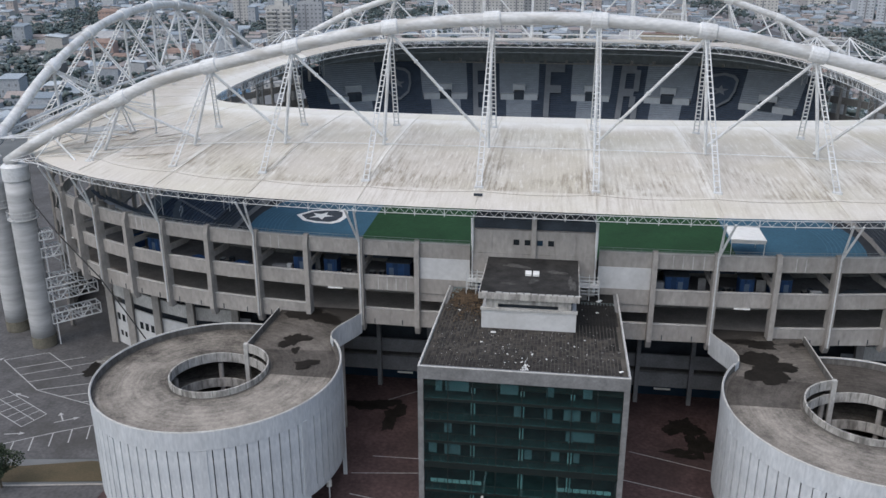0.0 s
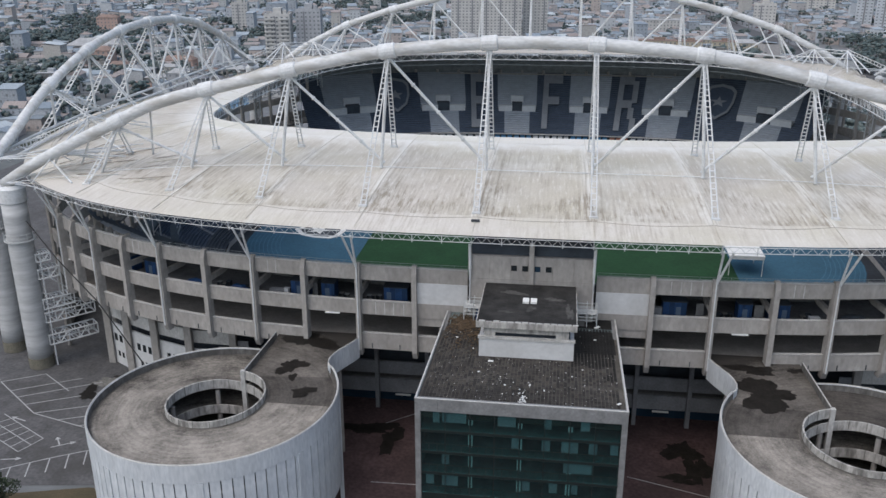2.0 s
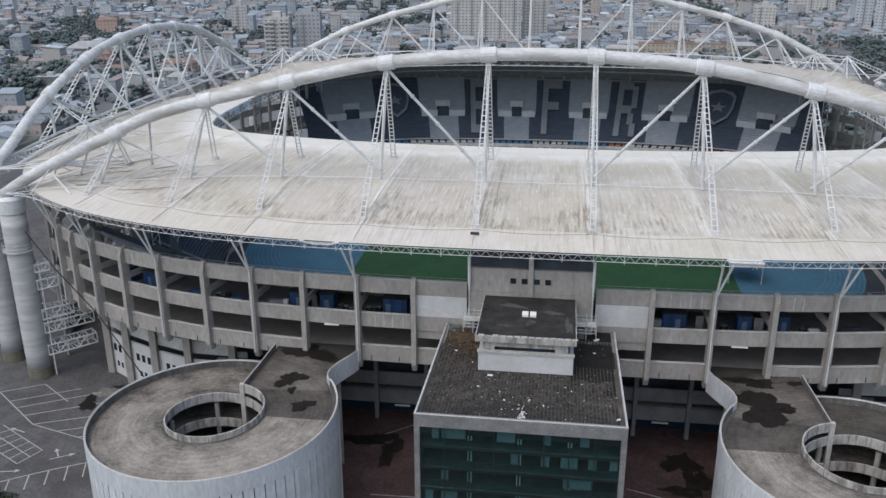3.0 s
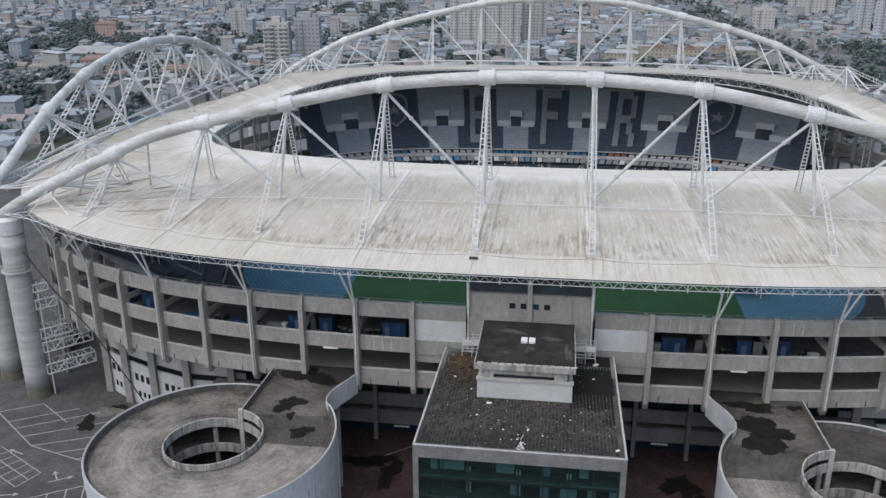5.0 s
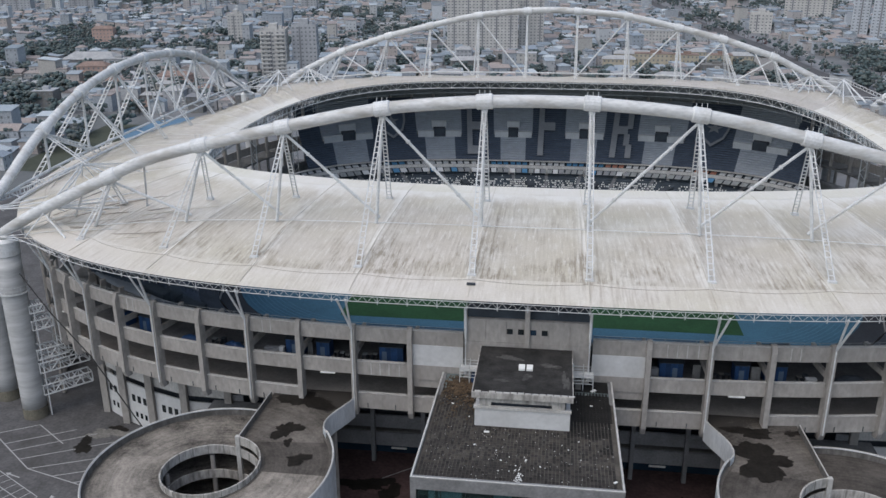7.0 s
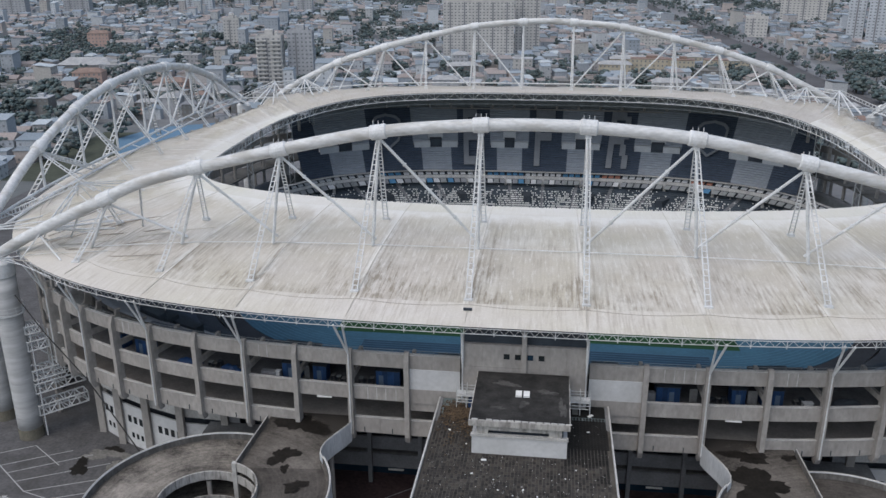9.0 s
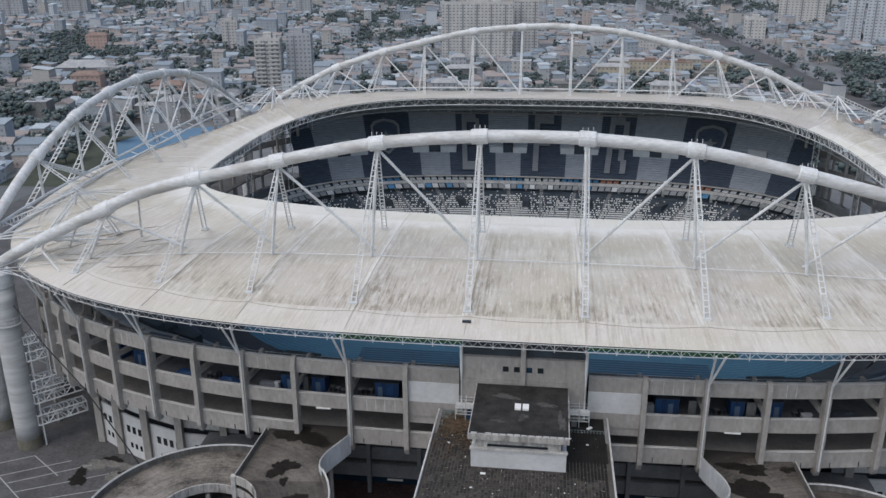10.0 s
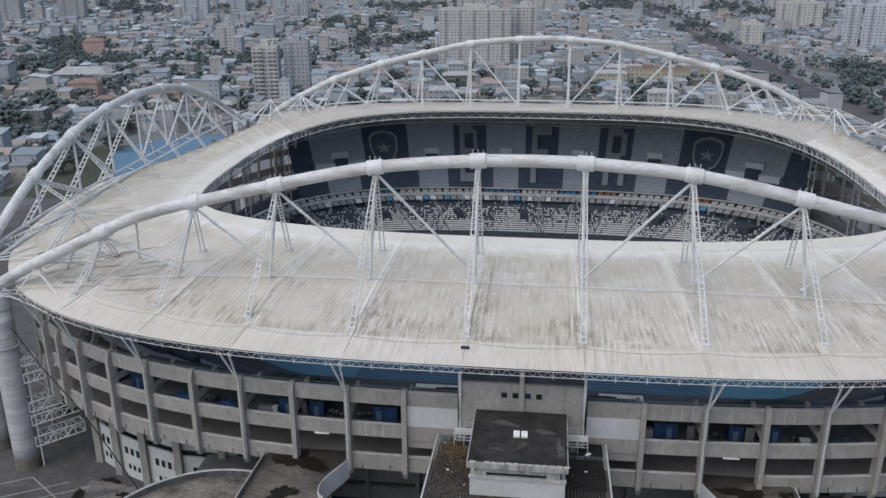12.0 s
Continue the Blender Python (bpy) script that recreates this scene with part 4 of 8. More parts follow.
for k in range(9):
    loop = stadium_loop(42.2, 36.8 + 1.22 * k)
    bm = bmesh.new()
    k2 = len(loop)
    a = [bm.verts.new((x, y, 0.34)) for x, y in loop]
    b = [bm.verts.new((x, y, 0.34)) for x, y in stadium_loop(42.2, 36.8 + 1.22 * k + 0.14)]
    for i in range(k2):
        bm.faces.new((a[i], a[(i + 1) % k2], b[(i + 1) % k2], b[i]))
    part("lane_line", bm, M_TRACKLINE, track)
bm = bmesh.new()
prism(bm, [(-52.5, YC - 32.4), (52.5, YC - 32.4), (52.5, YC + 32.4), (-52.5, YC + 32.4)], 0.32, 0.36)
tagged(part("pitch", bm, M_TURF, None), "green grass football pitch", "pitch", kind="structure")


def shield_outline(w, h):
    return [(-w * 0.36, h * 0.5), (0, h * 0.58), (w * 0.36, h * 0.5), (w * 0.5, h * 0.36), (w * 0.48, 0), (w * 0.36, -h * 0.3), (0, -h * 0.55), (-w * 0.36, -h * 0.3), (-w * 0.48, 0), (-w * 0.5, h * 0.36)]


def star_outline(r):
    return [((r if i % 2 == 0 else r * 0.42) * math.sin(math.pi * i / 5), (r if i % 2 == 0 else r * 0.42) * math.cos(math.pi * i / 5)) for i in range(10)][::-1]


def emblem(name, m, w, h, label, field_mat, line_mat, edge=0.1, ring_only=False):
    """A shield with a star, flat on a surface."""
    e = thing(name, label, "emblem", "star emblems")
    e.matrix_world = m
    outer, inner = shield_outline(w, h), shield_outline(w * (1 - 2 * edge), h * (1 - 2 * edge))
    bm = bmesh.new()
    a = [[bm.verts.new((x, y, z)) for x, y in o] for z, o in ((0.03, outer), (0.06, outer), (0.06, inner), (0.03, inner))]
    k = len(outer)
    for p, q in zip(a, a[1:] + a[:1]):
        for i in range(k):
            bm.faces.new((p[i], p[(i + 1) % k], q[(i + 1) % k], q[i]))
    part("border", bm, line_mat, e)
    if not ring_only:
        bm = bmesh.new()
        prism(bm, inner[::-1], 0.02, 0.045)
        part("field", bm, field_mat, e)
    bm = bmesh.new()
    prism(bm, star_outline(min(w, h) * 0.27), 0.045, 0.075)
    part("star", bm, line_mat, e)
    return e


emblem("shield_emblem", pose(-69.6, -1.5, 0.33, 0, 0, -90), 14.5, 14.5, "large shield with a white star laid on blue ground", M_INK, M_SEAT_W)

stand = thing("grandstand", "two-tier grandstand bowl with dark and light seat blocks", "grandstand")
NB = 3.0


def bowl(t, f, spec):
    """A point of a tier: t angle, f from front (0) to back (1)."""
    z0, z1, b0, b1, a0, a1 = spec
    p = oval(a0 + (a1 - a0) * f, b0 + (b1 - b0) * f, NB, t)
    p.z = z0 + (z1 - z0) * f
    return p


LOWER = (1.3, 11.3, 56.5, 81.0, 92.0, 108.0)
UPPER = (15.5, 34.4, 81.0, 112.0, 100.0, 116.5)


def lean(x, f):
    """Sideways run of the block edges up the upper tier."""
    return x * (1 + 0.45 * ((UPPER[2] + (UPPER[3] - UPPER[2]) * f) / (UPPER[2] + (UPPER[3] - UPPER[2]) * 0.75) - 1))


def tier_block(name, spec, t0, t1, rows, mat, label, nseg=6, f0=0.0, f1=1.0, side=0):
    bm = bmesh.new()
    rr = []
    step = (spec[1] - spec[0]) / rows
    r0, r1 = round(rows * f0), round(rows * f1)
    for k in range(r0, r1 + 1):
        f = k / rows
        if side:      # t0 and t1 are then distances along the side
            line = [bowl(ang_bowl(lean(t0 + (t1 - t0) * i / nseg, f), side, spec, f), f, spec) for i in range(nseg + 1)]
        else:
            line = [bowl(t0 + (t1 - t0) * i / nseg, f, spec) for i in range(nseg + 1)]
        if k > r0:
            rr.append([tuple(p) for p in line])
        if k < r1:
            rr.append([(p.x, p.y, p.z + step * 0.999) for p in line])
    sheet(bm, rr)
    return part(name, bm, mat, stand, label)


def ang_bowl(x, sy, spec, f):
    a, b = spec[4] + (spec[5] - spec[4]) * f, spec[2] + (spec[3] - spec[2]) * f
    y = b * (1 - min(0.999, abs(x / a)) ** NB) ** (1 / NB)
    return math.atan2(sy * y, x)


# upper tier: dark and light blocks on both long sides
EDGES = [-95.5, -88.9, -70.6, -53.5, -35.2, -22.1, -6.4, 6.7, 22.5, 35.6, 53.8, 71.0, 89.5, 95.5]
KIND = "DLDLDLDLDLDLD"
for sy in (-1, 1):
    TOP = 1.0 if sy > 0 else 0.82
    for x0, x1, kd in zip(EDGES, EDGES[1:], KIND):
        t0, t1 = x0, x1
        if kd == "D":
            tier_block("seat_block", UPPER, t0, t1, 30, M_SEAT_D, "dark navy seat block", f1=TOP, side=sy)
        else:
            tier_block("seat_block", UPPER, t0, t1, 30, M_SEAT_L, "light grey seat block", f0=0.40, f1=TOP, side=sy)
            w = t1 - t0
            tier_block("seat_block", UPPER, t0, t0 + w * 0.17, 30, M_SEAT_D, "dark navy seat block", 2, f1=0.40, side=sy)
            tier_block("seat_block", UPPER, t1 - w * 0.17, t1, 30, M_SEAT_D, "dark navy seat block", 2, f1=0.40, side=sy)
            tier_block("seat_block", UPPER, t0 + w * 0.17, t1 - w * 0.17, 30, M_SEAT_L, "light grey seat block", 4, f1=0.36, side=sy)
            # vomitory: solid block coloured as a doorway's shade, with pale side walls
            tm = (t0 + t1) / 2
            for nm, fa, fb, ta, tb, h, mt in (("doorway", 0.36, 0.50, tm - w * 0.13, tm + w * 0.13, 0.5, M_INK), ("side_wall", 0.34, 0.42, t0 + w * 0.02, tm - w * 0.13, 1.2, M_SEAT_W2), ("side_wall", 0.34, 0.42, tm + w * 0.13, t1 - w * 0.02, 1.2, M_SEAT_W2), ("hood", 0.49, 0.56, tm - w * 0.16, tm + w * 0.16, 1.5, M_SEAT_W2)):
                # near-side copies toned darker, the roof's shade put into their colour
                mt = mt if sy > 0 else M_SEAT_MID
                bm = bmesh.new()
                q = [bowl(ang_bowl(lean(xx, ff), sy, UPPER, ff), ff, UPPER) for xx, ff in ((ta, fa), (tb, fa), (tb, fb), (ta, fb))]
                lo = [bm.verts.new((p.x, p.y, q[0].z - 0.3)) for p in q]
                hi = [bm.verts.new((p.x, p.y, q[2].z + h)) for p in q]
                bm.faces.new(hi)
                for i in range(4):
                    bm.faces.new((lo[i], lo[(i + 1) % 4], hi[(i + 1) % 4], hi[i]))
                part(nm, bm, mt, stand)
# lower tier all round
for i in range(40):
    t0, t1 = 2 * math.pi * i / 40, 2 * math.pi * (i + 1) / 40
    end_block = abs(bowl((t0 + t1) / 2, 0.5, LOWER).x) > 70
    tier_block("lower_block", LOWER, t0, t1, 22, M_SEAT_D if end_block else M_SEAT_MID, "dark lower seat block" if end_block else "grey lower seat block", 5)
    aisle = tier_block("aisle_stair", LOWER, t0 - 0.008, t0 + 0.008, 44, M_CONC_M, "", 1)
    aisle.location.z = 0.35
    kerb = tier_block("dark_front_strip", LOWER, t0, t1, 22, M_INK, "dark strip in front of the first row", 5, f1=0.265)
    kerb.location.z = 0.5
# dark wall added to close the open gap behind the far side's top row
for i in range(22):
    xa, xb = -92 + 184 * i / 22, -92 + 184 * (i + 1) / 22
    p, q = bowl(ang_bowl(xa, 1, UPPER, 1.03), 1.03, UPPER), bowl(ang_bowl(xb, 1, UPPER, 1.03), 1.03, UPPER)
    bm = bmesh.new()
    prism(bm, [(p.x, p.y), (q.x, q.y), (q.x, q.y + 0.3), (p.x, p.y + 0.3)], 32.0, 41.0)
    part("top_infill", bm, M_CATWALK, stand, "dark grey infill added behind the top row")
# front wall, box row and back walls
for nm, spec, f, z0, z1, mat, n0, lim in (("front_wall", LOWER, 0.0, 0.0, 1.9, M_CONC, 40, 2), ("box_front", UPPER, -0.05, 13.4, 14.6, M_PALECONC, 72, 0.93), ("box_back", UPPER, 0.0, 11.3, 15.6, M_INK, 72, 0.93)):
    for i in range(n0):
        t0, t1 = 2 * math.pi * i / n0, 2 * math.pi * (i + 1) / n0
        p, q = bowl(t0, f, spec), bowl(t1, f, spec)
        if lim < 1 and abs((p.x + q.x) / 2) > 96:
            continue
        bm = bmesh.new()
        sheet(bm, [[(p.x, p.y, z0), (q.x, q.y, z0)], [(p.x, p.y, z1), (q.x, q.y, z1)]])
        part(nm, bm, mat, stand)
for i in range(72):
    t0, t1 = 2 * math.pi * i / 72, 2 * math.pi * (i + 1) / 72
    a, b, c, d = bowl(t0, -0.05, UPPER), bowl(t1, -0.05, UPPER), bowl(t1, 0.03, UPPER), bowl(t0, 0.03, UPPER)
    if abs((a.x + b.x) / 2) > 96:
        continue
    bm = bmesh.new()
    for z in (13.4, 16.0):
        bm.faces.new([bm.verts.new((p.x, p.y, z)) for p in (a, b, c, d)])
    # box floors under the near roof get the shade-dark grey too
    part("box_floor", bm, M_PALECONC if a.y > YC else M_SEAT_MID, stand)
    r = random.Random(i)
    bm = bmesh.new()
    e = a.lerp(b, 0.5)
    nrm = Vector((d.x - a.x, d.y - a.y, 0)).normalized()
    tan = Vector((b.x - a.x, b.y - a.y, 0))
    for k in range(3):
        p = a + tan * (0.06 + 0.32 * k)
        q = a + tan * (0.30 + 0.32 * k)
        u = [bm.verts.new((s.x + nrm.x * o, s.y + nrm.y * o, z)) for s, o, z in ((p, 0.2, 14.7), (q, 0.2, 14.7), (q, 1.3, 15.5), (p, 1.3, 15.5))]
        bm.faces.new(u)
    if a.y > YC and i % 2 == 0:
        pil = bmesh.new()
        pp = a.lerp(d, 0.1)
        box(pil, pp.x - 0.45, pp.x + 0.45, pp.y - 0.3, pp.y + 0.5, 9.2, 13.4)
        part("box_pillar", pil, M_PALECONC, stand, "pale pillar under the box row")
    if a.y > YC:
        for k in range(3):
            low_row = bmesh.new()
            p, q = a + tan * (0.05 + 0.32 * k), a + tan * (0.32 + 0.32 * k)
            low_row.faces.new([low_row.verts.new((w_.x - nrm.x * o, w_.y - nrm.y * o, z)) for w_, o, z in ((p, 1.7, 12.1), (q, 1.7, 12.1), (q, 0.1, 13.3), (p, 0.1, 13.3))])
            part("box_front_board", low_row, (M_BLUEHOARD, M_SEAT_W2, M_SEAT_S, M_SEAT_S, M_CATWALK, M_CATWALK, M_SEAT_W2, M_CATWALK, M_SEAT_S)[r.randrange(9)] if 8 < i < 29 else M_CATWALK, stand)
    col = M_BLUEHOARD if i in (15, 16, 19, 25, 20) else M_ORANGE if i in (14, 10) else M_SEAT_W2
    part("box_canopy", bm, col, stand, "small canopy over a box seat row")


def scattered_seats():
    """White seat backs: full rows at the front, thinning upwards, with dark gangway mouths."""
    rnd = random.Random(5)
    vs, fs = [], []
    mouths = []
    for b in range(2, 19):
        mouths.append((2 * math.pi * (b + 0.5) / 40))
    for k in range(6, 22):
        for j in range(740):
            t = math.pi * (0.09 + 0.82 * j / 740)
            f = (k + 0.35) / 22
            p = bowl(t, f, LOWER)
            if 12 <= k < 17 and any(abs(t - m) < 0.018 for m in mouths[::2]):
                continue
            if abs((t * 40 / (2 * math.pi)) % 1.0 - 0.0) < 0.06:
                continue
            keep = (0.98 if k < 9 else 0.86 if k < 11 else 0.52 if k < 15 else 0.36 if k < 18 else 0.04) * (0.85 + 0.3 * math.sin(t * 23))
            if abs(p.x) > 66:
                keep *= 0.55
            if rnd.random() < keep:
                o = len(vs)
                w = 0.2
                vs.extend([(p.x + a, p.y + b, p.z + c) for c in (0.42, 0.86) for a, b in ((-w, -0.06), (w, -0.06), (w, 0.12), (-w, 0.12))])
                fs.extend([tuple(q + o for q in f_) for f_ in ((3, 2, 1, 0), (4, 5, 6, 7), (0, 1, 5, 4), (1, 2, 6, 5), (2, 3, 7, 6), (3, 0, 4, 7))])
    me = bpy.data.meshes.new("tier_seating")
    me.from_pydata(vs, [], fs)
    me.materials.append(M_SEAT_W)
    ob = new("tier_seating", me)
    ob.parent = stand
    ob["label"] = "white plastic seats scattered over the tier"
    ob["kind"] = "stuff"
    # solid blocks for the mouths; the shade inside is their colour
    for m in mouths[::2]:
        a, b = bowl(m - 0.016, 0.55, LOWER), bowl(m + 0.016, 0.55, LOWER)
        c, d = bowl(m + 0.016, 0.76, LOWER), bowl(m - 0.016, 0.76, LOWER)
        bm = bmesh.new()
        lo = [bm.verts.new((q.x, q.y, a.z - 0.2)) for q in (a, b, c, d)]
        hi = [bm.verts.new((q.x, q.y, c.z + 0.7)) for q in (a, b, c, d)]
        bm.faces.new(hi)
        for k in range(4):
            bm.faces.new((lo[k], lo[(k + 1) % 4], hi[(k + 1) % 4], hi[k]))
        part("gangway_mouth", bm, M_INK, stand, "gangway mouth in the lower tier, coloured as shade")


scattered_seats()


STROKES = {     # blocks on a grid 5 wide and 9 high, corners cut as the seats allow
    "B": ((0, 1.3, 0, 9), (1.3, 3.7, 7.7, 9), (1.3, 3.7, 3.9, 5.2), (1.3, 3.7, 0, 1.3), (3.6, 4.6, 5.0, 8.3), (3.8, 5, 0.7, 4.2)),
    "F": ((0, 1.4, 0, 9), (1.4, 5, 7.6, 9), (1.4, 4.2, 4.0, 5.3)),
    "R": ((0, 1.4, 0, 9), (1.4, 3.8, 7.7, 9), (1.4, 3.8, 3.7, 5.0), (3.6, 5, 4.6, 8.3), (3.0, 4.4, 1.9, 3.7), (3.7, 5.1, 0, 2.1)),
}


def seat_letter(ch, x):
    """A letter laid out in light seats, block by block and row by row, on the upper tier."""
    bm = bmesh.new()
    for x0, x1, y0, y1 in STROKES[ch]:
        k = max(1, round((y1 - y0) * 3))
        for r in range(k):
            f0, f1 = (0.07 + 0.85 * (y0 + (y1 - y0) * e / k) / 9 for e in (r, r + 1))
            q = []
            for u, f in ((x0, f0), (x1, f0), (x1, f1), (x0, f1)):
                px = x * (0.90 + 0.133 * f) + (u / 5 - 0.5) * 7.6
                p = bowl(ang_bowl(px, 1, UPPER, f), f, UPPER)
                q.append(Vector((p.x, p.y - 0.55, p.z + 0.95)))
            lo = [bm.verts.new(p) for p in q]
            hi = [bm.verts.new(p + Vector((0, -0.07, 0.10))) for p in q]
            bm.faces.new(hi)
            for a in range(4):
                bm.faces.new((lo[a], lo[(a + 1) % 4], hi[(a + 1) % 4], hi[a]))
    return tagged(part("seat_letter", bm, M_SEAT_S, None), "letter %s laid out in light grey seats" % ch, "letter", "seat letters")


for ch, x in (("B", -29.0), ("F", 0.0), ("R", 29.4)):
    seat_letter(ch, x)
for x in (-61.5, 62.0):
    f = 0.58
    p = bowl(ang_bowl(x, 1, UPPER, f), f, UPPER)
    slope = math.degrees(math.atan2(UPPER[1] - UPPER[0], UPPER[3] - UPPER[2]))
    turn = -math.degrees(math.atan2(0.30 * x / 62, 1))
    emblem("shield_emblem", pose(p.x, p.y - 0.7, p.z + 1.2, 0, 0, turn) @ pose(0, 0, 0, slope), 11.5, 18.0, "shield and star laid out in light seats", M_SEAT_D, M_SEAT_S, 0.08)

# team shelters along the near straight
for xs_ in (-22.1, 22.0):
    shelter = thing("team_shelter", "low white team shelter with a slatted front", "shelter", "team shelters", at=(xs_, -57.0, 0.352))
    bm = bmesh.new()
    v = box(bm, -5.2, 5.2, -0.9, 0.9, 1.9, 2.1)
    for p in v:
        p.co.z += 0.25 * p.co.y
    part("shelter_roof", bm, M_FIBREGLASS, shelter)
    bm = bmesh.new()
    box(bm, -5.1, 5.1, -0.88, -0.8, 0.0, 1.72)
    part("back_panel", bm, M_SEAT_S, shelter)
    for k in range(7):
        bm = bmesh.new()
        box(bm, -5.1 + 1.68 * k, -5.0 + 1.68 * k, -0.8, 0.8, 0.0, 1.7)
        part("frame", bm, M_TRUSS, shelter)
# white field canopy beside the track
tent = thing("field_canopy", "white flat canopy on posts beside the running track", "canopy", at=(54.5, -19.0, 0.22))
bm = bmesh.new()
v = box(bm, -4.6, 4.6, -5.6, 5.6, 5.6, 6.0)
canopy_roof = part("canopy_roof", bm, M_SEAT_W, tent)
bm = bmesh.new()
box(bm, -4.5, 4.5, -5.5, -5.3, 4.9, 5.6)
part("valance", bm, M_SEAT_W, canopy_roof)
for x in (-4.3, 4.3):
    for y in (-5.3, 5.3):
        bm = bmesh.new()
        tube(bm, ((x, y, 0), (x, y, 5.6)), 0.12, 6)
        part("post", bm, M_TRUSS, tent)

# ---- outer building of the stadium ----
FA, FB = 120.0, 111.7   # line of the column noses


def fac(x, off=0.0, sy=-1):
    """Facade line on the long sides."""
    return YC + sy * ((FB + off) * max(0.0, 1 - abs(x / (FA + off)) ** N_OUT) ** (1 / N_OUT))


def fac_turn(x):
    return math.atan2(fac(x + 0.3) - fac(x - 0.3), 0.6)


def low_y(x):
    return max(-103.9, fac(x) + 8.7)


COLS = [19.6, 29.4, 39.1, 48.5, 58.0, 67.4, 76.0, 83.8, 90.2, 95.0]
shell = thing("stadium_building", "weathered concrete stadium facade with bands and fin columns", "stadium")
LEVELS = ((34.3, 31.75), (27.9, 25.4), (21.8, 18.85))


def band(x0, x1, z1, z0, off, depth, mat, name, label="", k=4, inset=0.0):
    bm = bmesh.new()
    top = []
    for i in range(k + 1):
        x = x0 + inset + (x1 - x0 - 2 * inset) * i / k
        top.append((x, fac(x, off)))
    inner = [(x, y + depth) for x, y in top]
    prism(bm, top + inner[::-1], z0, z1)
    return part(name, bm, mat, shell, label)


def fin_mesh(bm, z0=17.7, z1=34.4):
    """Tall fin with a slanted head and a cut foot."""
    prof = [(0.0, z0 + 1.2), (0.0, z1 - 0.9), (0.5, z1 + 0.45), (1.15, z1 + 0.45), (1.7, z1 - 0.4), (1.7, z0), (0.5, z0)]
    lo = [bm.verts.new((-0.42, y, z)) for y, z in prof]
    hi = [bm.verts.new((0.42, y, z)) for y, z in prof]
    bm.faces.new(lo)
    bm.faces.new(hi[::-1])
    k = len(prof)
    for i in range(k):
        bm.faces.new((lo[i], hi[i], hi[(i + 1) % k], lo[(i + 1) % k]))


bm = bmesh.new()
fin_mesh(bm)
FIN = bpy.data.meshes.new("fin_column")
bm.to_mesh(FIN)
bm.free()
FIN.materials.append(M_CONC)

rnd = random.Random(11)
for sx in (-1, 1):
    edges = [10.6] + COLS
    for n, (a, b) in enumerate(zip(edges, edges[1:])):
        x0, x1 = sorted((sx * a, sx * b))
        xm = (x0 + x1) / 2
        for k, (z1, z0) in enumerate(LEVELS):
            if k == 2 and n in (2,):
                continue      # here the ramp bridge meets the concourse
            if n == 0 and k == 1:
                band(x0, x1, 28.0, 25.3, -0.75, 0.5, M_CONC, "parapet_panel")
                continue
            half = (x0 + x1) / 2
            band(x0, half - 0.012, z1, z0, -0.9, 0.5, M_CONC, "parapet_panel", k=2)
            band(half + 0.012, x1, z1, z0, -0.9, 0.5, M_CONC, "parapet_panel", k=2)
            band(x0, x1, z1 + 0.07, z1 + 0.003, -0.82, 0.7, M_PALECONC, "coping")
        if n == 0:
            band(x0, x1, 31.75, 28.0, -0.8, 0.5, M_WHITEWALL, "infill_wall", "white painted infill wall")
            band(x0, x1, 25.2, 23.8, -0.95, 0.5, M_CONC, "parapet_panel")
        band(x0, x1, 19.9, 19.25, -1.5, 13.5, M_FLOORC, "floor_slab")
        band(x0, x1, 26.1, 25.55, -1.5, 13.5, M_GALLERY, "floor_slab")
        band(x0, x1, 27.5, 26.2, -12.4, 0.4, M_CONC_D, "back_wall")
        band(x0, x1, 25.5, 19.95, -12.6, 0.4, M_CONC, "back_wall", "grey concourse wall")
        if n == 2:      # white strip light under the middle band
            bm = bmesh.new()
            xl = sx * 34.2
            box(bm, xl - 1.3, xl + 1.3, fac(xl, -0.9) - 0.12, fac(xl, -0.9) + 0.1, 25.12, 25.36)
            part("strip_light", bm, M_SEAT_W, shell, "white strip light under the parapet")
        # guard rail on the top parapet
        bm = bmesh.new()
        for z in (34.65, 35.05):
            tube(bm, [(x0 + (x1 - x0) * i / 4, fac(x0 + (x1 - x0) * i / 4, -1.1), z) for i in range(5)], 0.035, 4)
        for i in range(5):
            x = x0 + (x1 - x0) * i / 4
            tube(bm, ((x, fac(x, -1.1), 34.3), (x, fac(x, -1.1), 35.05)), 0.03, 4)
        part("guard_rail", bm, M_CATWALK, shell)
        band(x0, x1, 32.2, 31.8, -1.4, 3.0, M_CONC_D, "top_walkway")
        if n not in (0, 2):      # drain spouts on the lowest band
            for f in (0.22, 0.72):
                x = x0 + (x1 - x0) * f
                bm = bmesh.new()
                box(bm, x - 0.06, x + 0.06, fac(x, -0.9) - 0.1, fac(x, -0.9) + 0.05, 19.0, 19.9)
                part("drain_spout", bm, M_INK, shell, "dark drain spout")
        if n in (1, 3, 6):       # pale repaired strips on the panels
            for f in (0.3, 0.46, 0.62, 0.8)[: 4 if n == 1 else 2]:
                x = x0 + (x1 - x0) * f
                z1, z0 = LEVELS[0 if sx > 0 or n > 1 else 1]
                bm = bmesh.new()
                box(bm, x - 0.07, x + 0.07, fac(x, -0.9) - 0.02, fac(x, -0.9) + 0.05, z0 + 0.1, z1 - 0.15)
                part("repair_strip", bm, M_PALECONC, shell, "pale repaired joint strip")
        if n in (1, 2, 4) or rnd.random() < 0.3:
            bm = bmesh.new()
            box(bm, xm - 1.5, xm + 1.5, fac(xm, -1.6), fac(xm, -1.6) + 0.3, 25.1, 25.35)
            part("strip_light", bm, M_SEAT_W, shell, "white strip light under the slab")
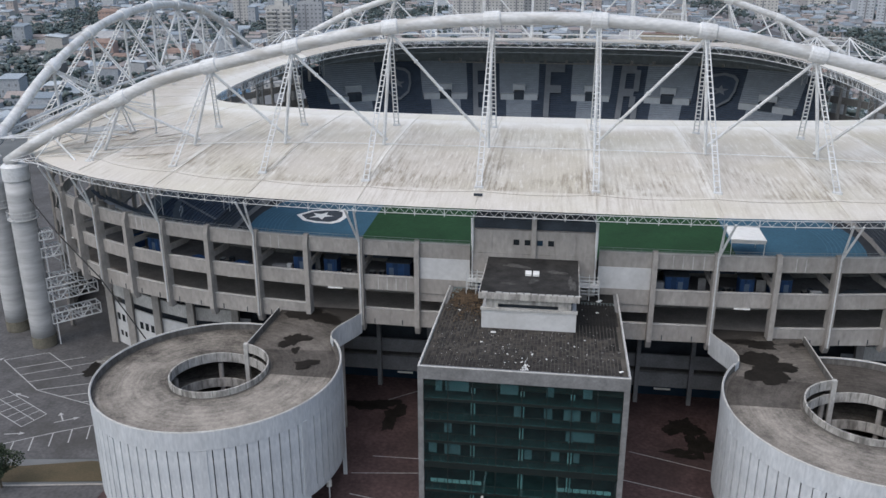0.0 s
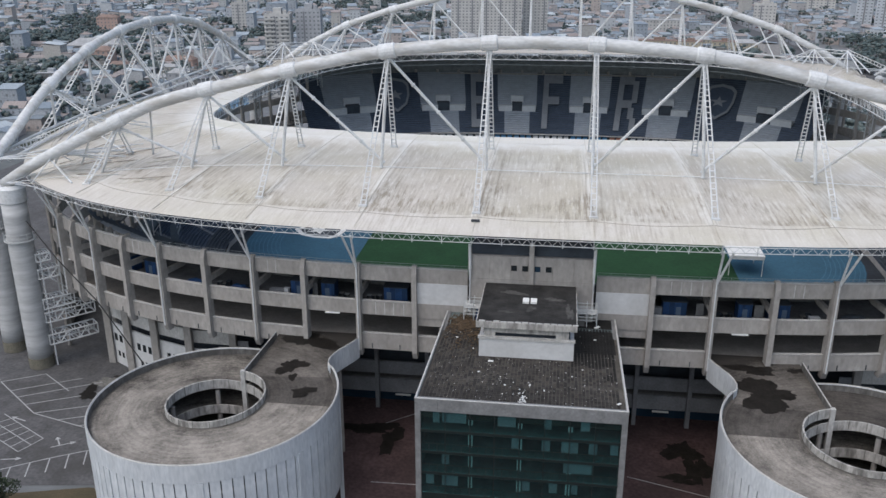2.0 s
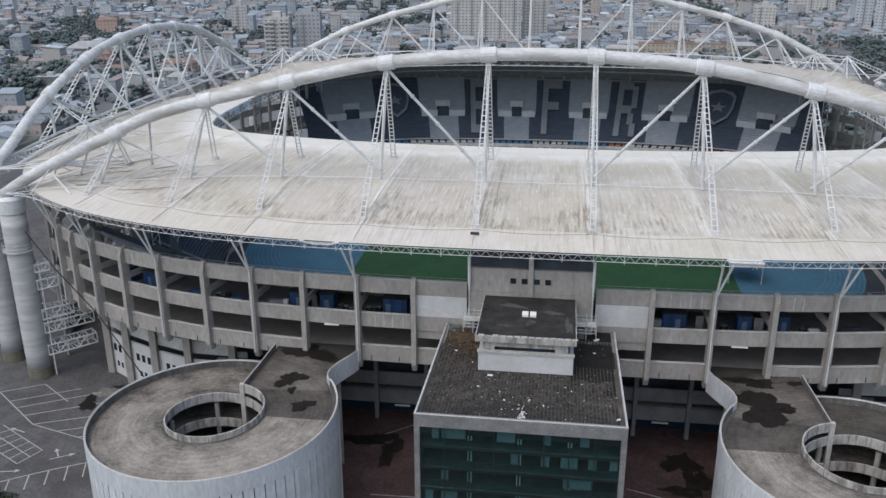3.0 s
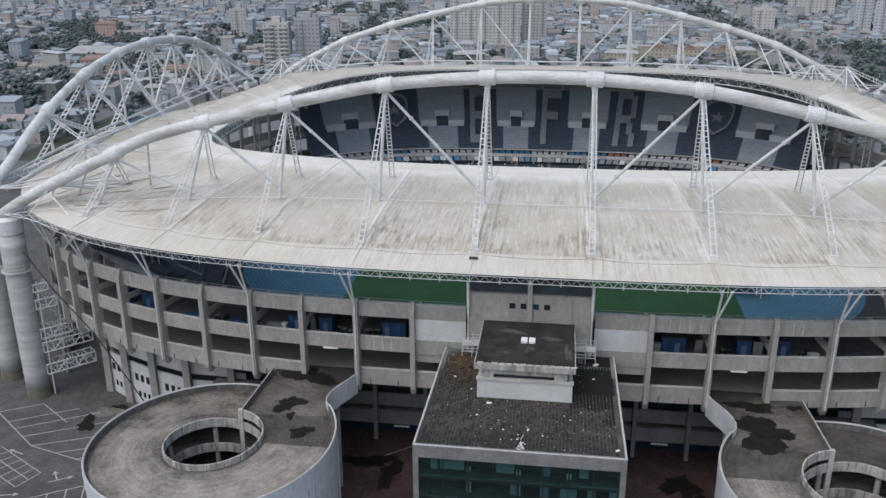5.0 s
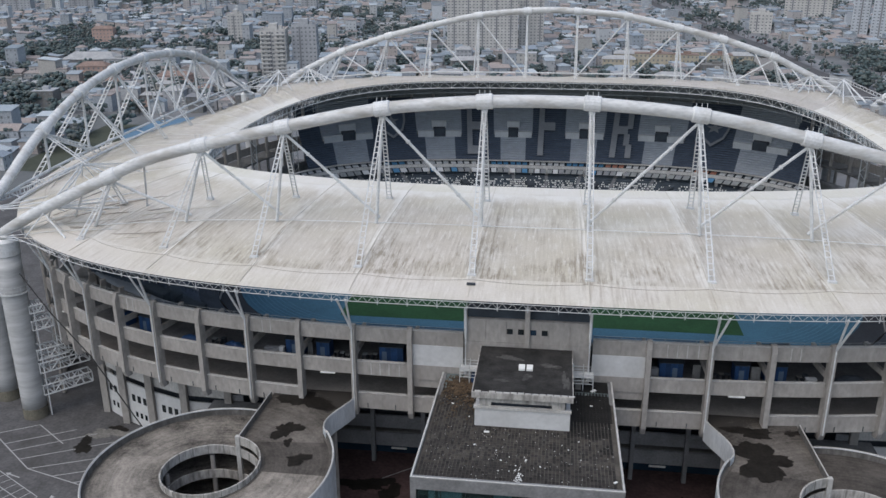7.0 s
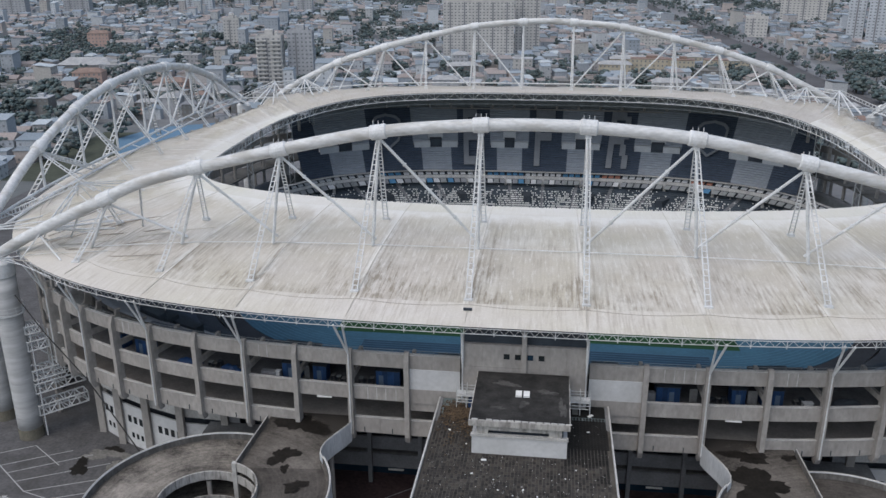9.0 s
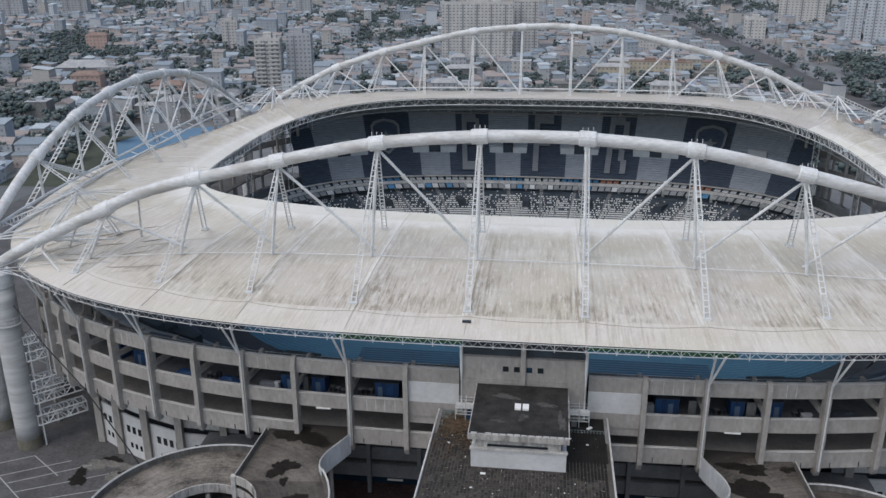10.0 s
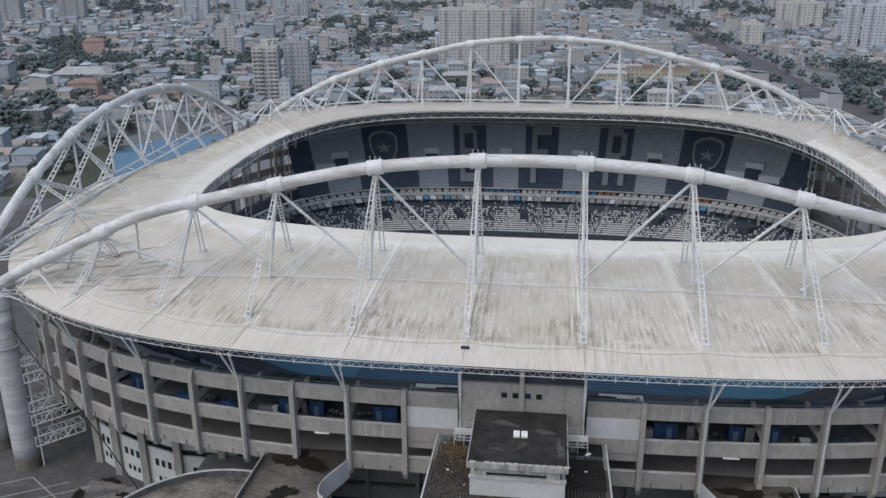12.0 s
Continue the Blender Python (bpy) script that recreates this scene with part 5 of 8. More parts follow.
    for n, x in enumerate(COLS):
        X = sx * x
        share("fin_column", FIN, shell, Matrix.Translation((X, fac(X), 0)) @ Matrix.Rotation(fac_turn(X), 4, 'Z'))
        # raker beam with rounded haunch behind each fin
        bm = bmesh.new()
        m = Matrix.Translation((X, fac(X), 0)) @ Matrix.Rotation(fac_turn(X), 4, 'Z')
        prof = [(1.6, 29.5), (1.6, 28.5), (6.4, 28.5), (7.5, 28.9), (8.2, 29.8), (8.4, 31.7), (7.4, 31.7), (7.2, 30.4), (6.7, 29.8), (6.0, 29.5)]
        lo = [bm.verts.new(m @ Vector((-0.3, y, z))) for y, z in prof]
        hi = [bm.verts.new(m @ Vector((0.3, y, z))) for y, z in prof]
        for i in range(len(prof)):
            j = (i + 1) % len(prof)
            bm.faces.new((lo[i], hi[i], hi[j], lo[j]))
        bm.faces.new(lo)
        bm.faces.new(hi[::-1])
        part("raker_beam", bm, M_CONC, shell)
        if n % 2 == 1:      # roof props on every other column
            p = Vector((X, fac(X) - 0.14, 34.4))
            out = Vector((X + sx * 1.45, fac(X) - 3.2, 41.0))
            back = Vector((X, fac(X) - 3.1, 41.0))
            bm = bmesh.new()
            tube(bm, ((X, fac(X) - 0.14, 18.9), p), 0.12, 8)
            part("downpipe", bm, M_STEEL, shell, "white downpipe along a fin")
            for q in (out, back):
                bm = bmesh.new()
                tube(bm, (p, q), 0.19, 8)
                part("roof_prop", bm, M_STEEL, shell)
        if n > 8:
            continue
        # lower columns
        y = low_y(X)
        bm = bmesh.new()
        hw = 0.7 if x > 52 else 0.38
        box(bm, X - hw, X + hw, y - 0.5, y + 0.5, -0.1, 19.0)
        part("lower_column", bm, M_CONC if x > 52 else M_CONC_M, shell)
        bm = bmesh.new()
        prof = [(fac(X) + 1.7, 18.86), (fac(X) + 1.7, 18.0), (y - 1.6, 16.6), (y - 0.5, 15.0), (y - 0.5, 18.86)]
        lo = [bm.verts.new((X - 0.3, yy, z)) for yy, z in prof]
        hi = [bm.verts.new((X + 0.3, yy, z)) for yy, z in prof]
        for i in range(5):
            bm.faces.new((lo[i], hi[i], hi[(i + 1) % 5], lo[(i + 1) % 5]))
        bm.faces.new(lo)
        bm.faces.new(hi[::-1])
        part("haunch", bm, M_CONC, shell)
    edges = [0.0, 10.0] + COLS[:-1]
    for n, (a, b) in enumerate(zip(edges, edges[1:])):
        x0, x1 = sorted((sx * a, sx * b))

        def wall(z0, z1, off, th, mat, name, label="", ins=0.0):
            bm = bmesh.new()
            q = [(x0 + ins, low_y(x0) + off), (x1 - ins, low_y(x1) + off), (x1 - ins, low_y(x1) + off + th), (x0 + ins, low_y(x0) + off + th)]
            prism(bm, q, z0, z1)
            return part(name, bm, mat, shell, label)
        white = abs(x0 + x1) / 2 > 52
        # shade behind the ground floor openings is put into this wall's near-black
        wall(0, 19.2, 4.5, 0.4, M_INK, "inner_wall", "inner wall coloured with its shade")
        if white:
            if not 48 < a < 50:     # the lower bridge enters here
                wall(10.9, 13.6, 0.6, 0.4, M_PALECONC, "lower_band")
            wall(-0.1, 9.5, 0.6, 0.4, M_WHITEWALL, "white_wall", "white painted ground floor wall")
            for zw, hw, ww in ((5.5, 1.6, 0.95), (1.9, 1.2, 0.7)):
                for k in range(4):
                    xw = (x0 + x1) / 2 + (k - 1.5) * (ww + 0.6) + 0.8
                    bm = bmesh.new()
                    f0, f1 = ((v - x0) / (x1 - x0) for v in (xw - ww / 2, xw + ww / 2))
                    ya, yb = (low_y(x0) + (low_y(x1) - low_y(x0)) * f + 0.57 for f in (f0, f1))
                    prism(bm, [(xw - ww / 2, ya), (xw + ww / 2, yb), (xw + ww / 2, yb + 0.1), (xw - ww / 2, ya + 0.1)], zw, zw + hw)
                    part("window", bm, M_GLASSDARK, shell, "small dark square window")
        else:
            # these bands carry the overhang's shade in their colour
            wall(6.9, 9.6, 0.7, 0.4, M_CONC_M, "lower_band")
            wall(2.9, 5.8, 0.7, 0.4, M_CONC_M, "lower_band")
            wall(-0.1, 2.9, 3.0, 0.2, M_GLASSBLUE, "shopfront", "dark blue glazed ground floor")
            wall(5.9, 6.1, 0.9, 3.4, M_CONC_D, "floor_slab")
            if n in (2, 4):
                bm = bmesh.new()
                xm = (x0 + x1) / 2
                box(bm, xm - 1.5, xm + 1.5, low_y(xm) + 0.3, low_y(xm) + 0.6, 2.5, 2.75)
                part("strip_light", bm, M_SEAT_W, shell, "white strip light under the slab")
        bm = bmesh.new()
        q = [(x0, fac(x0, -1.8)), (x1, fac(x1, -1.8)), (x1, low_y(x1) + 5), (x0, low_y(x0) + 5)]
        prism(bm, q, 18.86, 19.04)
        part("soffit", bm, M_CONC, shell, "concrete soffit")


# fittings that stand on the upper gallery, bay by bay
def gallery_place(x, back):
    return pose(x, fac(x, -1.0) + back, 26.1, 0, 0, math.degrees(fac_turn(x)))


def kiosk(x, width, door):
    """Boarded sales booth: panelled front, door leaf, hatch with a shelf, flat roof."""
    k = thing("gallery_kiosk", "blue boarded kiosk with a pale door on the gallery", "kiosk", "gallery kiosks")
    k.matrix_world = gallery_place(x, 3.4)
    h = width / 2
    bm = bmesh.new()
    box(bm, -h, h, 0, 2.2, 0, 3.05)
    body = part("body", bm, M_KIOSK, k)
    for i in range(4):
        bm = bmesh.new()
        u = -h + width * (i + 0.5) / 4
        box(bm, u - width / 8 + 0.06, u + width / 8 - 0.06, -0.05, 0.0, 0.12, 2.9)
        part("board", bm, M_BLUE if i % 2 else M_KIOSK, body)
    bm = bmesh.new()
    box(bm, -h + width * door, -h + width * door + 0.8, -0.1, -0.04, 0.1, 2.15)
    part("door", bm, M_DOORBLUE, k, "pale blue door leaf")
    bm = bmesh.new()
    box(bm, -h - 0.15, h + 0.15, -0.25, 2.3, 3.05, 3.15)
    part("roof", bm, M_INK, k)


def bench_stack(x, count, seed):
    """Folded tables and crates stored along the gallery."""
    rs = random.Random(seed)
    k = thing("stored_tables", "dark folded tables and crates stored on the gallery", "tables", "stored tables")
    k.matrix_world = gallery_place(x, 3.9)
    for i in range(count):
        u = (i - (count - 1) / 2) * 0.95
        h = rs.uniform(0.6, 1.25)
        bm = bmesh.new()
        box(bm, u - 0.4, u + 0.4, 0, 0.9, h - 0.06, h)
        top = part("tabletop", bm, rs.choice((M_CONC_D, M_FASCIA, M_CATWALK, M_INK)), k)
        for e in (-0.34, 0.34):
            bm = bmesh.new()
            box(bm, u + e - 0.03, u + e + 0.03, 0.05, 0.85, 0, h - 0.06)
            part("leg_frame", bm, M_INK, top)


def crate(x, back, w, d, h, mat, label, name="storage_crate", category="crate"):
    """Lidded box with a raised rim and corner posts."""
    k = thing(name, label, category)
    k.matrix_world = gallery_place(x, back)
    bm = bmesh.new()
    box(bm, -w / 2, w / 2, 0, d, 0, h)
    part("body", bm, mat, k)
    bm = bmesh.new()
    box(bm, -w / 2 - 0.06, w / 2 + 0.06, -0.06, d + 0.06, h, h + 0.1)
    part("lid", bm, mat, k)
    for u in (-w / 2, w / 2):
        bm = bmesh.new()
        box(bm, u - 0.05, u + 0.05, -0.05, 0.05, 0, h)
        part("corner_post", bm, M_CATWALK, k)


def curtain(x, width, seed):
    """Hanging sheet in deep folds."""
    rs = random.Random(seed)
    bm = bmesh.new()
    rows_ = []
    for i in range(25):
        u = -width / 2 + width * i / 24
        d = 0.12 * math.sin(i * 1.9) + rs.uniform(-0.03, 0.03)
        rows_.append([(u, d, 0.02), (u, d * 0.6, 1.5), (u, d * 0.3, 3.0)])
    sheet(bm, rows_)
    c = tagged(part("hanging_sheet", bm, M_FASCIA, None), "grey plastic sheet hung in folds on the gallery", "sheet", "hanging sheets")
    c.matrix_world = gallery_place(x, 3.2)


def tarpaulin(x, width, seed, mat):
    """Low heap under a tarpaulin."""
    bm = bmesh.new()
    rows_ = []
    for i in range(19):
        u = i / 18
        line = []
        for j in range(9):
            v = j / 8
            h = 1.25 * (math.sin(math.pi * u) ** 0.5) * (math.sin(math.pi * v) ** 0.4)
            h *= 0.8 + 0.45 * noise.noise(Vector((u * 4, v * 3, seed)))
            line.append((-width / 2 + width * u, 1.9 * v, max(0.0, h)))
        rows_.append(line)
    sheet(bm, rows_)
    c = tagged(part("tarpaulin", bm, mat, None, smooth=True), "tarpaulin thrown over stored goods on the gallery", "tarpaulin", "gallery tarpaulins")
    c.matrix_world = gallery_place(x, 2.9)


for x, w, d in ((23.9, 3.9, 0.55), (35.4, 2.3, 0.3), (41.0, 3.4, 0.6), (-23.6, 4.2, 0.12), (-35.9, 2.4, 0.3), (-41.2, 3.2, 0.35), (-78.0, 3.0, 0.4), (-71.8, 3.4, 0.3)):
    kiosk(x, w, d)
for x, k, sd in ((31.8, 4, 3), (45.6, 2, 4), (-27.6, 3, 5), (-32.2, 4, 6), (-51.0, 3, 8), (60.4, 3, 9), (-56.4, 3, 12)):
    bench_stack(x, k, sd)
for x, w, sd in ((28.0, 1.3, 1), (37.6, 1.6, 2), (-38.2, 0.9, 3)):
    curtain(x, w, sd)
for x, w, sd, mat in ((53.6, 5.4, 2.2, M_INK), (-61.8, 5.0, 4.1, M_KIOSK), (-53.2, 4.2, 6.3, M_KIOSK), (63.5, 4.6, 8.8, M_BLUE), (72.2, 4.2, 9.9, M_INK)):
    tarpaulin(x, w, sd, mat)
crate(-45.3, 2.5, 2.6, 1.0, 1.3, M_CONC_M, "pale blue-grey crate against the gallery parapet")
crate(-43.4, 2.4, 0.8, 0.7, 1.7, M_SEAT_W2, "white fridge cabinet on the gallery", "fridge", "fridge")
crate(21.0, 3.0, 1.5, 0.9, 1.9, M_CONC_M, "pale counter beside a kiosk on the gallery", "sales_counter", "counter")
crate(46.6, 2.4, 1.6, 0.8, 1.15, M_SEAT_W2, "white box on the gallery floor")

# lower bridges, one level down, between the ramps and the building
for sx in (-1, 1):
    low = thing("lower_bridge", "dark lower bridge slab between ramp and stadium", "bridge", "lower bridges")
    bm = bmesh.new()
    prism(bm, [(-61.3, -121.5), (-38.0, -121.5), (-38.0, -103.2), (-61.3, -103.2)] if sx < 0 else [(38.0, -121.5), (61.3, -121.5), (61.3, -103.2), (38.0, -103.2)], 10.1, 10.55)
    part("deck", bm, M_FASCIA, low)
    for x in (41.0, 50.0, 59.5):
        for y in (-107.0, -116.5):
            bm = bmesh.new()
            box(bm, sx * x - 0.35, sx * x + 0.35, y - 0.35, y + 0.35, -0.1, 10.1)
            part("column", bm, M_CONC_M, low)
    bm = bmesh.new()
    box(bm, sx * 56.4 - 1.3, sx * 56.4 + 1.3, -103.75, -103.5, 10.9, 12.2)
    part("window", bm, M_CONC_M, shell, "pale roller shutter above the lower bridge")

# stair core in the middle
bm = bmesh.new()
box(bm, -10.2, 10.2, -118.4, -104, 0, 37.85)
part("stair_core", bm, M_CONC, shell, "pale concrete stair core")
# solid box whose near-black stands for a shaded recess
for z0, z1 in ((37.95, 39.6),):
    bm = bmesh.new()
    box(bm, -9.8, 9.8, -117.9, -110, z0, z1)
    part("recess_block", bm, M_INK, shell, "block coloured as the shaded recess under the roof edge")
for k in range(6):
    bm = bmesh.new()
    x = -8.5 + 3.4 * k
    for z in (29.6, 33.85):
        box(bm, x - 1.66, x + 1.66, -118.48, -118.3, z, z + (4.2 if z < 30 else 3.95))
    part("core_panel", bm, M_CONC, shell)
for x in (-2.85, -1.05, 0.95, 2.75):
    bm = bmesh.new()
    box(bm, x - 0.47, x + 0.47, -118.56, -118.3, 35.45, 36.35)
    part("window", bm, M_GLASSDARK if x != 0.95 else M_GLASSBLUE, shell, "small dark square window")
bm = bmesh.new()
box(bm, -0.42, 0.36, -119.0, -118.4, 28, 40.4)
part("duct", bm, M_CONC, shell, "pale vertical duct")
for x in (-10.0, 10.0):
    bm = bmesh.new()
    tube(bm, ((x, -118.9, 28.0), (x, -118.9, 36.0), (x, -119.4, 40.0)), 0.24, 8)
    part("roof_prop", bm, M_STEEL, shell)
    s = 1 if x > 0 else -1
    for k in range(5):
        z = 28.2 + 0.55 * k
        for y in (-120.4, -118.6):
            bm = bmesh.new()
            tube(bm, ((s * 7.6, y, z), (s * 10.8, y, z)), 0.06, 4)
            part("platform_rail", bm, M_TRUSS, shell)
    for xx in (7.6, 9.2, 10.8):
        for y in (-120.4, -118.6):
            bm = bmesh.new()
            tube(bm, ((s * xx, y, 26.6), (s * xx, y, 30.8)), 0.07, 4)
            part("platform_post", bm, M_TRUSS, shell)
    bm = bmesh.new()
    box(bm, *sorted((s * 7.6, s * 10.8)), -120.4, -118.6, 29.3, 29.42)
    part("service_platform", bm, M_TRUSS, shell, "grey steel service platform")
    bm = bmesh.new()
    box(bm, *sorted((s * 8.0, s * 8.9)), -120.2, -119.0, 26.9, 28.6)
    part("service_box", bm, M_BLUE if s < 0 else M_CONC_D, shell)

# remaining sides of the shell, plain bands
for side in range(3):
    if side == 2:
        pts = [oval(FA - 1, FB - 1, N_OUT, ang_of(x, 1)) for x in np.linspace(93.5, -93.5, 22)]
    else:
        s = (-1, 1)[side]
        pts = [oval(FA - 1, FB - 1, N_OUT, ang_end(t, s)) for t in np.linspace(-92, 92, 20)]
    for p, q in zip(pts, pts[1:]):
        d = (q - p).normalized()
        nn = Vector((-d.y, d.x, 0))
        if nn.dot(Vector((p.x, p.y - YC, 0))) > 0:
            nn = -nn
        for z1, z0 in LEVELS + (((8.0, 0.0),) if abs(p.y - YC) < 80 else ()):
            bm = bmesh.new()
            o = [p, q, q + nn * 0.5, p + nn * 0.5]
            lo = [bm.verts.new((v.x, v.y, z0)) for v in o]
            hi = [bm.verts.new((v.x, v.y, z1)) for v in o]
            bm.faces.new(hi)
            for i in range(4):
                bm.faces.new((lo[i], lo[(i + 1) % 4], hi[(i + 1) % 4], hi[i]))
            part("parapet_panel", bm, M_CONC, shell)
        bm = bmesh.new()
        tube(bm, ((p.x, p.y, 0 if abs(p.y - YC) < 82 else 19.0), (p.x, p.y, 35.5)), 0.55, 6)
        part("outer_column", bm, M_CONC, shell)
        if side != 2:
            c = p.lerp(q, 0.5) + nn * 9
            bm = bmesh.new()
            tube(bm, ((c.x, c.y, 0), (c.x, c.y, 42.6)), 0.6, 8)
            part("inner_column", bm, M_CONC, shell)
            bm = bmesh.new()
            o = [p + nn * 3, q + nn * 3, q + nn * 11, p + nn * 11]
            for z in (19.5,):
                lo = [bm.verts.new((v.x, v.y, z - 0.5)) for v in o]
                hi = [bm.verts.new((v.x, v.y, z)) for v in o]
                bm.faces.new(hi)
                bm.faces.new(lo[::-1])
                for i in range(4):
                    bm.faces.new((lo[i], lo[(i + 1) % 4], hi[(i + 1) % 4], hi[i]))
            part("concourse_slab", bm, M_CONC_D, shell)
            o = [p + nn * 11.2, q + nn * 11.2, q + nn * 11.5, p + nn * 11.5]
            bm = bmesh.new()
            lo = [bm.verts.new((v.x, v.y, 0.0)) for v in o]
            hi = [bm.verts.new((v.x, v.y, 14.6)) for v in o]
            bm.faces.new(hi)
            for i in range(4):
                bm.faces.new((lo[i], lo[(i + 1) % 4], hi[(i + 1) % 4], hi[i]))
            end_wall = part("end_wall", bm, M_CATWALK, shell, "dark grey inner wall of the stadium end")
            for z in (13.4,):
                o = [p + nn * 11.52, q + nn * 11.52, q + nn * 12.1, p + nn * 12.1]
                bm = bmesh.new()
                lo = [bm.verts.new((v.x, v.y, z)) for v in o]
                hi = [bm.verts.new((v.x, v.y, z + 1.1)) for v in o]
                bm.faces.new(hi)
                bm.faces.new(lo[::-1])
                for i in range(4):
                    bm.faces.new((lo[i], lo[(i + 1) % 4], hi[(i + 1) % 4], hi[i]))
                part("wall_ledge", bm, M_CONC_M, end_wall)

# lattice columns under the inner roof edge at the two ends
for sx in (-1, 1):
    for xc, yc in ((92.5, 58.0), (90.0, 79.0), (96.0, 24.0), (96.0, -12.0), (93.5, -60.0)):
        col = thing("roof_column", "grey steel lattice column under the roof edge", "column", "lattice roof columns", at=(sx * xc, yc, 0))
        for dx in (-0.9, 0.9):
            bm = bmesh.new()
            tube(bm, ((dx, 0, 0.2), (dx, 0, 42.0)), 0.16, 6)
            part("chord", bm, M_TRUSS, col)
        for k in range(16):
            bm = bmesh.new()
            z = 1.0 + 2.45 * k
            tube(bm, ((-0.9, 0, z), (0.9, 0, z + 2.3)) if k % 2 else ((0.9, 0, z), (-0.9, 0, z + 2.3)), 0.09, 4)
            part("lacing", bm, M_TRUSS, col)

# ---- access ramps ----
def ramp(sx):
    cx, cy, R, r = sx * 47.0, -138.6, 18.56, 7.6
    t = thing("access_ramp", "round spiral concrete access ramp clad in white slats", "ramp", "access ramps", at=(cx, cy, 0))
    a0 = radians(75)
    side = -sx      # the bridge leaves on the side of the office building

    def zf(k):      # deck height, k turns down from the bridge
        if k < 0.125:
            return 20.05
        return 20.05 - 2.3 * (k - 0.125) - max(0.0, k - 0.9) * 2.3
    S = 96

    def ring(k0, k1):
        out = []
        n = max(2, int(S * (k1 - k0)))
        for i in range(n + 1):
            k = k0 + (k1 - k0) * i / n
            ang = a0 - 2 * math.pi * k
            out.append((side * math.cos(ang), math.sin(ang), zf(k)))
        return out
    turns = ring(0, 3.3)
    bm = bmesh.new()
    sheet(bm, [[(c * rad, s * rad, z + dz) for rad, dz in ((r, 0), (R, 0), (R, -0.45), (r, -0.45))] for c, s, z in turns], True)
    deck = part("deck", bm, M_DECK, t)
    top = ring(0.115, 1.0)
    bm = bmesh.new()
    sheet(bm, [[(c * rad, s * rad, z + dz) for rad, dz in ((R - 0.02, -1.7), (R + 0.3, -1.7), (R + 0.3, 1.1), (R - 0.02, 1.1))] for c, s, z in top], True)
    parapet = part("parapet", bm, M_CLAD, t)
    bm = bmesh.new()
    tube(bm, [(c * (R + 0.16), s * (R + 0.16), z + 1.13) for c, s, z in top], 0.13, 6)
    part("coping", bm, M_PALECONC, parapet)
    bm = bmesh.new()
    sheet(bm, [[(c * (R - 0.03), s * (R - 0.03), z + dz) for dz in (0.0, 1.06)] for c, s, z in top])
    part("parapet_lining", bm, M_LINING, parapet, "black-stained inner face of the parapet")
    for rad, span in ((R - 0.28, ring(0.115, 1.0)), (r + 0.22, ring(0.0, 1.0))):
        bm = bmesh.new()
        sheet(bm, [[(c * (rad + e), s * (rad + e), z + 0.012) for e in (-0.22, 0.22)] for c, s, z in span])
        part("gutter", bm, M_GUTTER, deck, "blackened gutter along the parapet")
    # darker resurfaced stretch beside the bridge
    bm = bmesh.new()
    sheet(bm, [[(c * rad, s * rad, z + 0.006) for rad in (r + 0.02, R - 0.05)] for c, s, z in ring(0, 0.208)])
    part("resurfaced_stretch", bm, M_DECK_D, deck, "darker stretch of deck surface")
    if sx > 0:
        bm = bmesh.new()
        sheet(bm, [[(c * rad, s * rad, z + 0.035) for rad in (r + 0.02, R - 0.05)] for c, s, z in ring(0.66, 1.0)])
        part("resurfaced_stretch", bm, M_DECK_D, deck, "darker stretch of deck surface")
    bm = bmesh.new()
    sheet(bm, [[(c * rad, s * rad, z + dz) for rad, dz in ((r - 0.22, -0.55), (r, -0.55), (r, 1.0), (r - 0.22, 1.0))] for c, s, z in turns], True)
    inner = part("inner_parapet", bm, M_STAINWALL, t, "stained pale inner parapet")
    # joints in the inner parapet
    bm = bmesh.new()
    box(bm, r - 0.26, r + 0.05, -0.04, 0.04, -0.5, 1.02)
    strip = bpy.data.meshes.new("joint_strip")
    bm.to_mesh(strip)
    bm.free()
    strip.materials.append(M_CONC_D)
    for i in range(0, len(turns), 5):
        c, s, z = turns[i]
        share("joint_strip", strip, inner, Matrix.Translation((0, 0, z)) @ Matrix.Rotation(math.atan2(s, c), 4, 'Z'))
    # dark sheet just behind the slats, the slots' shade in its colour
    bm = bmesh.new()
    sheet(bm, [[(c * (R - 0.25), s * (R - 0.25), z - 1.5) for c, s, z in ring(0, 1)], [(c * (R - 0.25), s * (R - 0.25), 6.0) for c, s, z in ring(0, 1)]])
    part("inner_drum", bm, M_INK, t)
    # slats
    n = 76
    w = 2 * math.pi * R / n
    bm = bmesh.new()
    box(bm, R - 0.02, R + 0.22, -w / 2 + 0.075, w / 2 - 0.075, -14.6, -1.66)
    slat = bpy.data.meshes.new("slat")
    bm.to_mesh(slat)
    bm.free()
    slat.materials.append(M_CLAD)
    for i in range(n):
        k = (i + 0.5) / n
        ang = a0 - 2 * math.pi * k
        a = math.atan2(math.sin(ang), side * math.cos(ang))
        share("slat", slat, t, Matrix.Translation((0, 0, zf(min(k, 0.9)))) @ Matrix.Rotation(a, 4, 'Z'))
    for dz in (-14.6,):     # band under the slots
        bm = bmesh.new()
        sheet(bm, [[(c * rad, s * rad, z + dz + e) for rad, e in ((R - 0.03, 0), (R + 0.21, 0), (R + 0.21, 1.25), (R - 0.03, 1.25))] for c, s, z in ring(0, 0.999)], True)
        part("spandrel", bm, M_CLAD, t)
    for i in range(8):                 # pilasters and legs
        a = 2 * math.pi * i / 8 + 0.25
        turn_k = ((a0 - math.atan2(math.sin(a), side * math.cos(a))) / (2 * math.pi)) % 1.0
        bm = bmesh.new()
